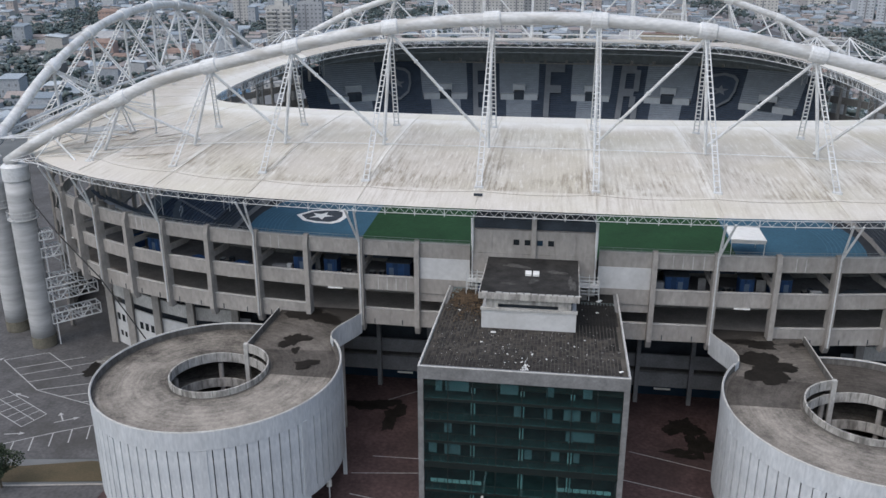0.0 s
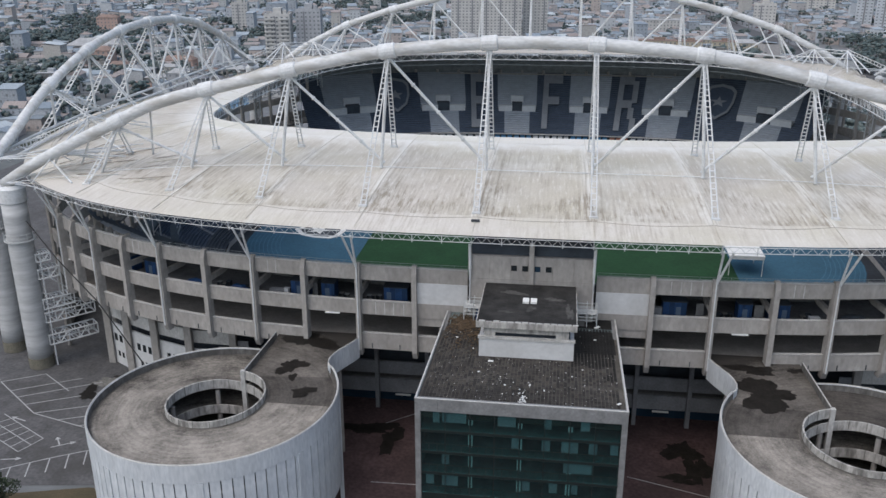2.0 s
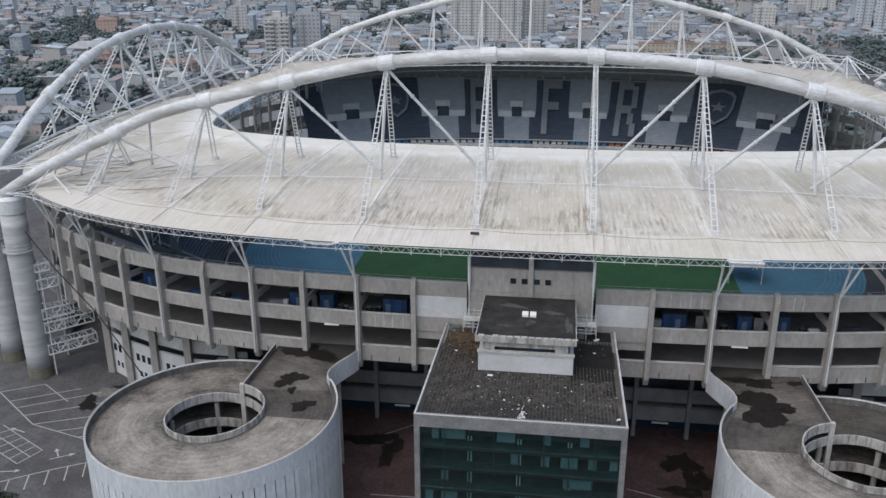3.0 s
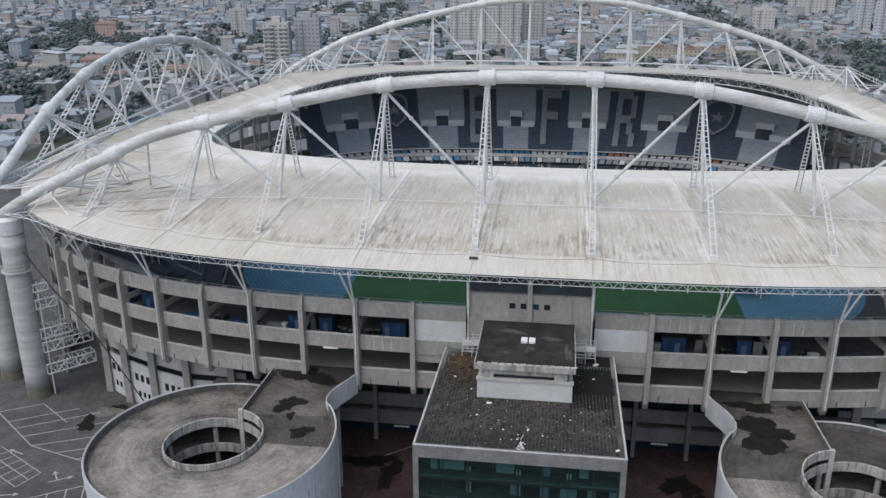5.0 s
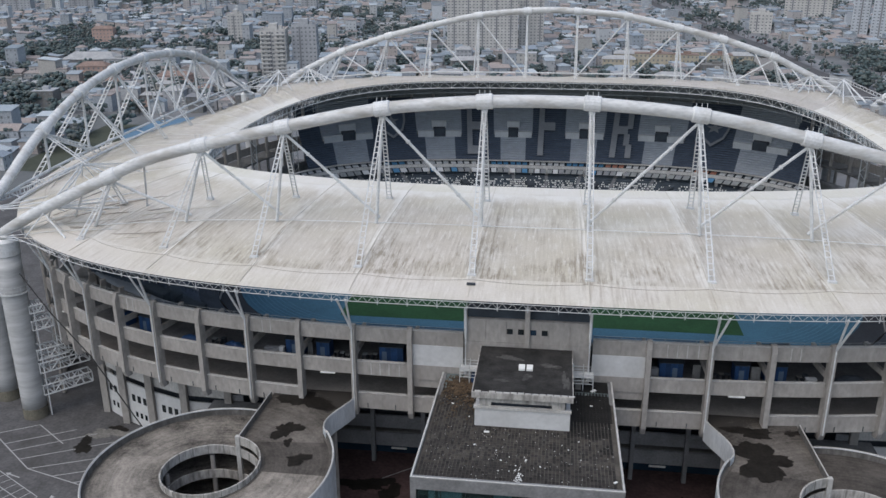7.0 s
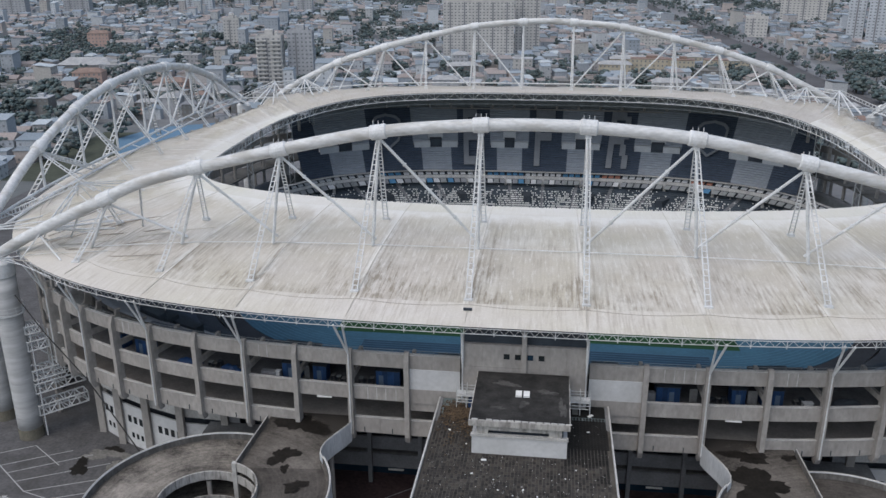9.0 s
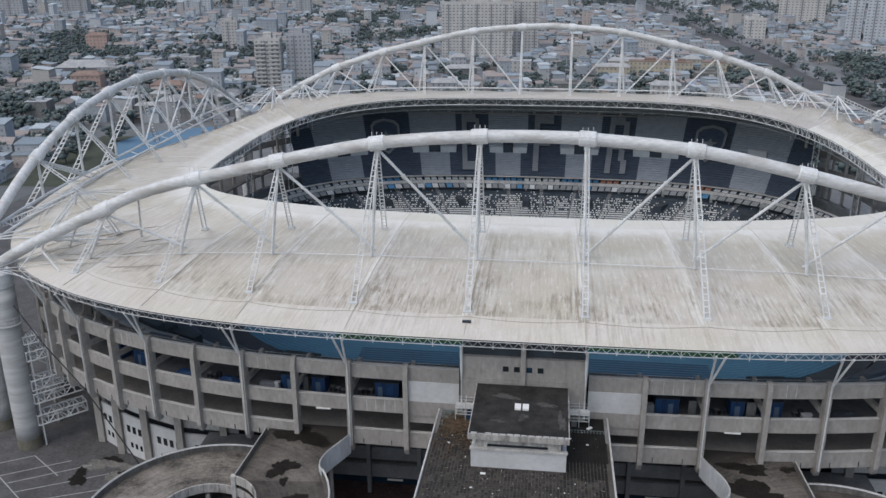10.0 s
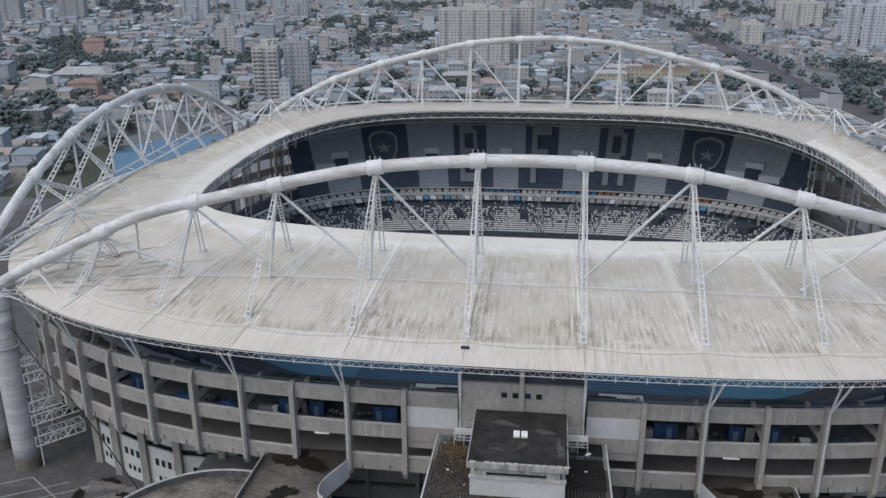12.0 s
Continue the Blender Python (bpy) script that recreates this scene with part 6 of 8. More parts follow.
        box(bm, R - 0.3, R + 0.34, -0.5, 0.5, -0.1, zf(turn_k) - 1.75, Matrix.Rotation(a, 4, 'Z'))
        part("pilaster", bm, M_CLAD, t)
    for i in range(6):
        a = 2 * math.pi * i / 6 + 0.9
        bm = bmesh.new()
        tube(bm, (((r + 0.4) * math.cos(a), (r + 0.4) * math.sin(a), -0.1), ((r + 0.4) * math.cos(a), (r + 0.4) * math.sin(a), 17.2)), 0.4, 10)
        part("column", bm, M_CONC, t)
    bm = bmesh.new()
    box(bm, *sorted((side * 1.4, side * 2.1)), 6.9, 7.6, 0, 21.1)
    part("column", bm, M_PALECONC, t)
    # bridge to the stadium
    X = lambda v: side * v
    bridge = [(2.0, 7.4), (15.5, 8.6), (14.5, 11.6), (14.5, 14.0), (15.9, 17.8), (17.2, 21.0), (17.3, 25.2), (2.6, 25.2)]
    pts = [(X(x), y) for x, y in bridge]
    if side < 0:
        pts = pts[::-1]
    bm = bmesh.new()
    prism(bm, pts, 19.55, 20.07)
    part("bridge_deck", bm, M_DECK_B, t)
    walls = [([(2.0, 7.4), (2.6, 21.6)], M_LINING, 18.2)]
    bend = [(15.6, 9.9), (14.75, 11.4), (14.5, 12.9), (14.75, 14.6), (15.3, 16.2), (16.1, 17.9), (16.9, 19.6), (17.5, 21.3)]
    walls.append((bend, M_CLAD, 17.4))
    for line, mat, low in walls:
        rows_ = []
        for i, (x, y) in enumerate(line):
            p, q = Vector(line[max(0, i - 1)]), Vector(line[min(len(line) - 1, i + 1)])
            d = (q - p).normalized()
            nx_, ny_ = -d.y * 0.12, d.x * 0.12
            rows_.append([(X(x - nx_), y - ny_, low), (X(x - nx_), y - ny_, 21.15), (X(x + nx_), y + ny_, 21.15), (X(x + nx_), y + ny_, low)])
        bm = bmesh.new()
        sheet(bm, rows_, True)
        side_wall = part("bridge_parapet", bm, mat, t)
        bm = bmesh.new()
        tube(bm, [(X(x), y, 21.2) for x, y in line], 0.1, 6)
        part("bridge_rail", bm, M_PALECONC, side_wall)
    for x, y in ((4.5, 18.5), (14.5, 18.5)):
        bm = bmesh.new()
        tube(bm, ((X(x), y, -0.1), (X(x), y, 19.6)), 0.45, 10)
        part("column", bm, M_CONC, t)
    return t


ramp(-1)
ramp(1)
for cx, cy, rx, ry, sd in ((-38.0, -117.3, 4.2, 2.7, 44), (-38.6, -127.0, 2.2, 2.2, 22), (-37.3, -130.6, 0.8, 0.9, 24), (-34.3, -135.0, 1.7, 1.4, 23), (36.4, -118.4, 3.0, 1.9, 25), (36.7, -126.6, 4.6, 4.2, 26), (43.2, -117.9, 1.2, 0.9, 28)):
    puddle(cx, cy, 20.08, rx, ry, sd, "dark rain puddle on the ramp deck")

# ---- office building ----
def glazing(name, tint, gloss):
    m = bpy.data.materials.new(name)
    m.use_nodes = True
    n, l = m.node_tree.nodes, m.node_tree.links
    n.remove(n["Principled BSDF"])
    t, g, mx, lw = n.new("ShaderNodeBsdfTransparent"), n.new("ShaderNodeBsdfGlossy"), n.new("ShaderNodeMixShader"), n.new("ShaderNodeFresnel")
    t.inputs["Color"].default_value = (*tint, 1)
    g.inputs["Color"].default_value = (0.75, 0.9, 0.9, 1)
    g.inputs["Roughness"].default_value = gloss
    lw.inputs["IOR"].default_value = 1.6
    l.new(lw.outputs["Fac"], mx.inputs["Fac"])
    l.new(t.outputs["BSDF"], mx.inputs[1])
    l.new(g.outputs["BSDF"], mx.inputs[2])
    l.new(mx.outputs["Shader"], n["Material Output"].inputs["Surface"])
    return m


M_TEAL = glazing("teal_tinted_glass", (0.50, 0.72, 0.735), 0.04)
M_MULLION = material("dark_mullion", (0.02, 0.03, 0.03), 0.4, spread=0.2, metal=0.3)
M_POST = material("pale_teal_column", (0.80, 0.84, 0.84), 0.6, spread=0.12)
M_BLIND = material("grey_window_blind", (0.27, 0.275, 0.30), 0.8, spread=0.12)
M_ROOM = material("dim_office_interior", (0.16, 0.20, 0.205), 0.9, spread=0.4, scale=0.4)

office = thing("office_building", "dark teal glass office block with blackened tiled roof", "office building")
X0, X1, YF, YB = -14.0, 14.0, -150.0, -117.3


def roof_slope(y):
    return 28.75 + (26.9 - 28.75) * (y - YF) / (YB - YF)


bm = bmesh.new()
v = box(bm, X0 + 0.25, X1 - 0.25, YF + 0.3, YB, 26.0, 27.0)
for p in v[4:]:
    p.co.z = roof_slope(p.co.y) - 0.18
part("roof_slab", bm, M_GROUT, office)
for xa, xb, ya, yb in ((7.2, X1 - 0.6, -131.0, -121.0), (7.2, X1 - 0.6, -121.0, YB - 0.05)):
    bm = bmesh.new()
    v = box(bm, xa, xb, ya, yb, 26.5, 27.0)
    for p in v[4:]:
        p.co.z = max(27.02 if ya > -122 else 0, roof_slope(p.co.y) - 0.165)
    part("mouldy_screed", bm, M_TILEBLACK, office, "screed black with mould beside the plant house")
for xa, xb in ((X0, X0 + 0.24), (X1 - 0.24, X1)):
    bm = bmesh.new()
    v = box(bm, xa, xb, YF + 0.02, YB, 26.0, 27.0)
    for p in v[4:]:
        p.co.z = roof_slope(p.co.y) + 0.32
    part("side_coping", bm, M_PALECONC, office, "pale stained coping")
bm = bmesh.new()
box(bm, X0, X1, YF - 0.15, YF + 0.45, 27.15, 29.0)
fascia = part("front_fascia", bm, M_FASCIA, office, "grey concrete fascia")
bm = bmesh.new()
box(bm, X0, X1, YF - 0.17, YF + 0.02, 29.0, 29.1)
part("coping_lip", bm, M_PALECONC, fascia, "thin pale lip along the roof edge")
for k in range(9):
    bm = bmesh.new()
    x = X0 + 3.11 * k
    box(bm, x + 0.02, x + 3.09, YF - 0.22, YF - 0.14, 27.25, 28.9)
    part("fascia_panel", bm, M_FASCIA, fascia)
for xa, xb in ((X0, X0 + 0.75), (X1 - 0.75, X1)):
    bm = bmesh.new()
    box(bm, xa, xb, YF - 0.15, YB, -0.1, 27.15)
    part("side_wall", bm, M_FASCIA, office)
bm = bmesh.new()
box(bm, X0 + 0.8, X1 - 0.8, -140.5, YB, 0, 27.0)
part("inner_core", bm, M_ROOM, office)
FLOORS = [24.2, 20.9, 17.6, 14.2, 9.6, 5.0]
for z in FLOORS:
    bm = bmesh.new()
    box(bm, X0 + 0.76, X1 - 0.76, YF + 0.35, -140.4, z - 0.3, z)
    part("floor_slab", bm, M_ROOM, office)
    bm = bmesh.new()
    box(bm, X0 + 0.75, X1 - 0.75, YF - 0.02, YF + 0.1, z - (0.9 if z == 14.2 else 0.32), z + 0.05)
    part("spandrel", bm, M_MULLION, office)
tops = [27.15] + FLOORS
mx = [X0 + 0.75 + 26.5 * k / 8 for k in range(9)]
rnd = random.Random(3)
for zt, zb in zip(tops, FLOORS + [0.0]):
    for a, b in zip(mx, mx[1:]):
        bm = bmesh.new()
        box(bm, a + 0.05, b - 0.05, YF + 0.02, YF + 0.05, zb + 0.1, zt - 0.35 if zt != 27.15 else 27.1)
        ob = part("pane", bm, M_TEAL, office)
        ob.visible_shadow = False
for x in mx[1:-1]:
    bm = bmesh.new()
    box(bm, x - 0.05, x + 0.05, YF - 0.06, YF + 0.08, 0, 27.15)
    part("mullion", bm, M_MULLION, office)
for zt, zb in zip(tops[1:5], FLOORS[1:5]):      # fine mullions in the lower lights
    bm = bmesh.new()
    for k in range(24):
        x = X0 + 0.75 + 26.5 * k / 24
        box(bm, x - 0.022, x + 0.022, YF - 0.02, YF + 0.05, zb + 0.1, zb + 1.25)
    box(bm, X0 + 0.75, X1 - 0.75, YF - 0.02, YF + 0.05, zb + 1.23, zb + 1.29)
    part("fine_mullions", bm, M_MULLION, office)
for x in (mx[2], mx[4], mx[6]):
    for zt, zb in zip(tops, FLOORS + [0.0]):
        for e in (-0.12, 0.28):
            bm = bmesh.new()
            tube(bm, ((x + e, YF + 0.5, zb + 0.9), (x + e, YF + 0.5, zt - 0.34)), 0.1, 8)
            part("column", bm, M_POST, office, "pale teal column behind the glass")
for fl, xa, w, h in ((0, -11.6, 0.9, 1.6), (0, -10.3, 3.2, 1.5), (0, -2.9, 2.4, 1.5), (0, 3.2, 1.0, 1.5), (0, 8.0, 1.2, 1.4), (1, -1.0, 0.9, 1.6), (1, 3.0, 1.1, 1.6), (1, 5.6, 2.2, 1.7), (1, 9.2, 1.1, 1.6), (1, 12.0, 1.0, 1.5), (2, -10.4, 1.0, 1.5), (2, 6.0, 2.6, 1.5), (2, 8.6, 1.2, 1.5), (3, -12.6, 1.1, 1.5), (3, -10.4, 2.2, 1.6), (3, 0.6, 1.0, 1.5), (3, 4.2, 1.1, 1.5), (3, 7.2, 0.8, 1.5)):
    zt = tops[fl] - (0.2 if fl == 0 else 0.45)
    bm = bmesh.new()
    box(bm, xa, xa + w, YF + 0.16, YF + 0.2, zt - h, zt)
    part("blind", bm, M_BLIND, office, "half-lowered grey blind")
for xa, xb in ((-12.5, -5.2), (5.2, 12.6)):
    bm = bmesh.new()
    n = 7
    for k in range(n):
        a = xa + (xb - xa) * k / n
        box(bm, a + 0.06, a + (xb - xa) / n - 0.06, YF + 0.5, YF + 0.56, 10.6, 11.2)
    part("balustrade", bm, M_POST, office, "pale panels of an inner balustrade")
bm = bmesh.new()
box(bm, -5.0, 5.2, -156.0, -149.9, 8.4, 8.9)
canopy = part("entrance_canopy", bm, M_BITUMEN, office, "dark flat entrance canopy")
bm = bmesh.new()
box(bm, -5.2, -4.9, -156.0, -149.9, 8.3, 9.25)
box(bm, 0.2, 0.4, -156.0, -149.9, 8.9, 9.1)
box(bm, 5.1, 5.4, -156.0, -149.9, 8.3, 9.25)
part("canopy_edge", bm, M_PALECONC, canopy)
for x in (-4.6, 4.8):
    bm = bmesh.new()
    tube(bm, ((x, -155.4, -0.1), (x, -155.4, 8.4)), 0.3, 8)
    part("canopy_post", bm, M_PALECONC, canopy)

# roof house
def roof_house():
    h = thing("roof_house", "stained white rooftop plant house with black flat roof", "plant house")
    zb = 27.2
    bm = bmesh.new()
    box(bm, -7.0, 7.0, -134.1, -120.0, zb, 30.6)
    part("lower_wall", bm, M_WHITEWALL, h)
    bm = bmesh.new()
    box(bm, -7.15, 7.15, -134.25, -133.6, 30.6, 30.95)
    part("ledge", bm, M_PALECONC, h)
    # dark box in place of the slot's shade
    bm = bmesh.new()
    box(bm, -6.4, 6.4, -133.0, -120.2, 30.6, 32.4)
    part("recess", bm, M_INK, h, "slot under the roof slab, shade in its colour")
    for a, b in ((-6.3, -4.6), (4.3, 6.2)):
        bm = bmesh.new()
        box(bm, a, b, -133.9, -132.6, 30.95, 32.5)
        part("pier", bm, M_STAINWALL, h)
    bm = bmesh.new()
    box(bm, -4.6, 4.3, -133.85, -133.3, 31.55, 32.5)
    part("lintel", bm, M_STAINWALL, h)
    bm = bmesh.new()
    box(bm, -7.45, 7.35, -134.45, -119.3, 32.5, 33.45)
    slab = part("roof_slab", bm, M_STAINWALL, h)
    bm = bmesh.new()
    box(bm, -7.3, 7.2, -134.25, -119.4, 33.45, 33.52)
    part("roof_sheet", bm, M_BITUMEN, slab)
    bm = bmesh.new()
    for k in range(14):
        rr = random.Random(k)
        x = -7.0 + k * 1.05
        box(bm, x, x + 0.9, -134.3, -134.1, 33.45, 33.5 + rr.uniform(0.0, 0.12))
    part("cracked_edge", bm, M_PALECONC, slab)
    return h


roof_house()
for cx, cy, rx, ry, sd in ((-2.6, -123.2, 1.9, 0.8, 61), (0.4, -129.2, 0.7, 0.9, 62), (3.9, -125.2, 1.4, 0.7, 63), (-3.4, -130.6, 1.1, 0.4, 64), (6.2, -129.8, 0.5, 2.6, 65)):
    puddle(cx, cy, 33.53, rx, ry, sd, "grey scuffed patch on the black roofing", M_SCUFF)
hatch = thing("roof_hatch", "small white hatch pair on the black roof", "hatch", at=(0.1, -126.4, 33.52))
for x in (-1.05, 0.15):
    bm = bmesh.new()
    box(bm, x, x + 0.95, -0.75, 0.75, 0, 0.32)
    part("lid", bm, M_SEAT_W, hatch)
for k, (x, y, s) in enumerate(((-5.0, -136.3, 0.55), (-6.4, -140.2, 0.25), (1.0, -143.6, 0.3), (3.0, -145.0, 0.22), (-2.4, -144.0, 0.2), (10.4, -126.0, 0.3), (12.9, -147.6, 0.4), (-8.0, -132, 0.2), (6.8, -140, 0.16), (-11.0, -128, 0.3), (8.3, -137.5, 0.15), (10.9, -120.6, 0.7), (-9.0, -125.5, 0.25))):
    bm = bmesh.new()
    box(bm, -s * 0.7, s * 0.7, -s * 0.35, s * 0.35, 0, 0.1)
    ob = part("loose_board", bm, M_SEAT_W, None)
    ob.matrix_world = pose(x, y, roof_slope(y) + 0.02, 0, 0, 37 * k)
    tagged(ob, "small white scrap lying on the roof tiles", "scrap", "roof scraps")
rnd = random.Random(8)
bm = bmesh.new()
for k in range(1500):
    x, y = -10.4 + rnd.gauss(0, 1.3), -121.5 + rnd.gauss(0, 1.9)
    if k > 1150:
        x, y = -9.0 + rnd.gauss(0, 2.4), -127 + rnd.gauss(0, 3)
    if not (-13.2 < x < -7.2 and -136 < y < -117.6):
        continue
    s = rnd.uniform(0.04, 0.15)
    box(bm, -s, s, -s * 0.7, s * 0.7, 0, s * 0.8, Matrix.Translation((x, y, roof_slope(y) + 0.03)) @ Matrix.Rotation(rnd.uniform(0, 3), 4, 'Z'))
tagged(part("roof_debris", bm, M_MOSS, None), "rusty brown moss and rubble in the roof corner", "debris", kind="stuff")
bm = bmesh.new()
for k in range(50):
    y = -150 + abs(rnd.gauss(0, 1.8)) + 0.6
    s = rnd.uniform(0.03, 0.1)
    box(bm, -s, s, -s, s, 0, 0.05, Matrix.Translation((rnd.gauss(0.2, 0.25), y, roof_slope(y) + 0.05)) @ Matrix.Rotation(rnd.uniform(0, 3), 4, 'Z'))
tagged(part("lime_streak", bm, M_SEAT_W, None), "white lime crumbs on the roof tiles", "debris", kind="stuff")

# lamp post with white head on the forecourt
post = thing("bollard_lamp", "short white lamp post on the forecourt", "lamp", at=(-29.6, -141.5, 0))
bm = bmesh.new()
tube(bm, ((0, 0, -0.1), (0, 0, 2.6)), 0.12, 8)
part("pole", bm, M_STEEL, post)
bm = bmesh.new()
tube(bm, ((0, 0, 2.6), (0, 0, 3.6), (0, 0, 3.9)), [0.42, 0.42, 0.25], 10)
part("head", bm, M_SEAT_W, post)

rnd = random.Random(41)
bm = bmesh.new()
for k in range(340):
    x, y = rnd.uniform(-13.2, 13.2), rnd.uniform(-149, -118)
    if -7.6 < x < 7.6 and y > -134.8 or x > 7 and y > -132 and rnd.random() < 0.85:
        continue
    s = rnd.uniform(0.012, 0.035) if rnd.random() < 0.88 else rnd.uniform(0.035, 0.08)
    box(bm, -s, s, -s, s, 0, 0.05, Matrix.Translation((x, y, roof_slope(y) - 0.08)) @ Matrix.Rotation(rnd.uniform(0, 3), 4, 'Z'))
tagged(part("roof_crumbs", bm, M_SEAT_W, None), "pale crumbs strewn over the roof tiles", "debris", kind="stuff")

# ---- city ----
CITY_X = lambda y: (-0.73 * (y + 245) + 4, 0.40 * (y + 245) + 4)
# walls, roofs, windows and leaves hold distance haze in their colours: muted, bluish
M_WALLS = island_palette("hazy_house_walls", [(0.454, 0.482, 0.512), (0.356, 0.381, 0.414), (0.389, 0.403, 0.414), (0.302, 0.330, 0.362), (0.378, 0.364, 0.362), (0.432, 0.454, 0.477), (0.292, 0.325, 0.362), (0.346, 0.370, 0.402), (0.383, 0.375, 0.362), (0.400, 0.358, 0.339)])
M_ROOFS = island_palette("hazy_house_roofs", [(0.221, 0.262, 0.301), (0.254, 0.228, 0.224), (0.275, 0.319, 0.360), (0.194, 0.234, 0.271), (0.254, 0.234, 0.230), (0.389, 0.433, 0.466), (0.211, 0.251, 0.295), (0.243, 0.217, 0.212), (0.184, 0.217, 0.248), (0.259, 0.296, 0.330), (0.275, 0.245, 0.236)])
M_WIN = material("haze_paled_window", (0.19, 0.205, 0.225), 0.3, spread=0.3, bump=0)
M_LEAF = island_palette("hazy_green_foliage", [(0.084, 0.115, 0.118), (0.090, 0.118, 0.120), (0.080, 0.110, 0.117), (0.094, 0.118, 0.116), (0.104, 0.116, 0.113)], 1.0, 0.6)
M_LEAF_N = island_palette("dark_green_leaves", [(0.03, 0.045, 0.03), (0.04, 0.055, 0.035), (0.05, 0.065, 0.04)], 0.9, 4)
M_BARK = material("grey_bark", (0.08, 0.065, 0.05), 0.95)
M_TOWERWALL = material("cream_tower_block_wall", (0.47, 0.468, 0.46), 0.85, spread=0.12, scale=0.05, fine=0.5, bump=0)
# blue and grey block walls have far haze mixed into the paint
M_TOWERBLUE = material("hazy_blue_tower_block_wall", (0.44, 0.475, 0.52), 0.85, spread=0.12, scale=0.05, fine=0.5, bump=0)
M_TOWERDARK = material("hazy_grey_tower_block_wall", (0.38, 0.395, 0.42), 0.85, spread=0.15, scale=0.05, fine=0.5, bump=0)
M_WELL = material("shaded_light_well", (0.22, 0.23, 0.25), 0.9, spread=0.2, scale=0.1)
M_PINK = material("salmon_painted_wall", (0.44, 0.32, 0.28), 0.85, spread=0.15, scale=0.3)
M_TERRA = material("weathered_terracotta", (0.25, 0.185, 0.16), 0.9, spread=0.35, scale=0.4)
M_FIBRE = material("grey_fibre_cement_roof", (0.36, 0.37, 0.38), 0.9, spread=0.3, scale=0.3)
# ballast and avenue greys lifted for haze as well
M_RAIL = material("dark_railway_ballast", (0.10, 0.10, 0.107), 0.95, spread=0.3, scale=0.05, fine=0.6)
M_AVENUE = material("grey_avenue", (0.20, 0.207, 0.22), 0.95, spread=0.2, scale=0.05, fine=0.6)
M_COURT = material("blue_sports_court", (0.10, 0.185, 0.275), 0.9, spread=0.12, scale=0.05)
M_LAWN = material("dull_grass_field", (0.07, 0.08, 0.06), 1.0, spread=0.4, scale=0.05, fine=0.7)
M_STONEWALL = material("stained_retaining_wall", (0.20, 0.20, 0.195), 0.95, spread=0.35, scale=0.1, fine=0.8)

ground_sheet("sports_court", [(-188, 110), (-168, 110), (-166, 222), (-186, 226), (-209, 214), (-218, 205), (-225, 181), (-204, 138)], 0.034, M_COURT, "large blue sports court behind the stadium end", "court")
ground_sheet("lawn", [(-238, 95), (-205, 95), (-205, 130), (-212, 180), (-218, 195), (-240, 195)], 0.03, M_LAWN, "dull green grass field beside the court", "lawn")
ground_sheet("railway", [(187, 240), (215, 240), (196, 440), (190, 600), (168, 800), (140, 1180), (100, 2200), (60, 2200), (112, 1180), (144, 800), (165, 600), (172, 440)], 0.03, M_RAIL, "dark railway strip through the city", "railway")
ground_sheet("avenue", [(217, 240), (240, 240), (216, 440), (207, 600), (186, 800), (156, 1180), (120, 2200), (102, 2200), (142, 1180), (170, 800), (192, 600), (198, 440)], 0.03, M_AVENUE, "grey avenue along the railway", "road")

TOWERS = []


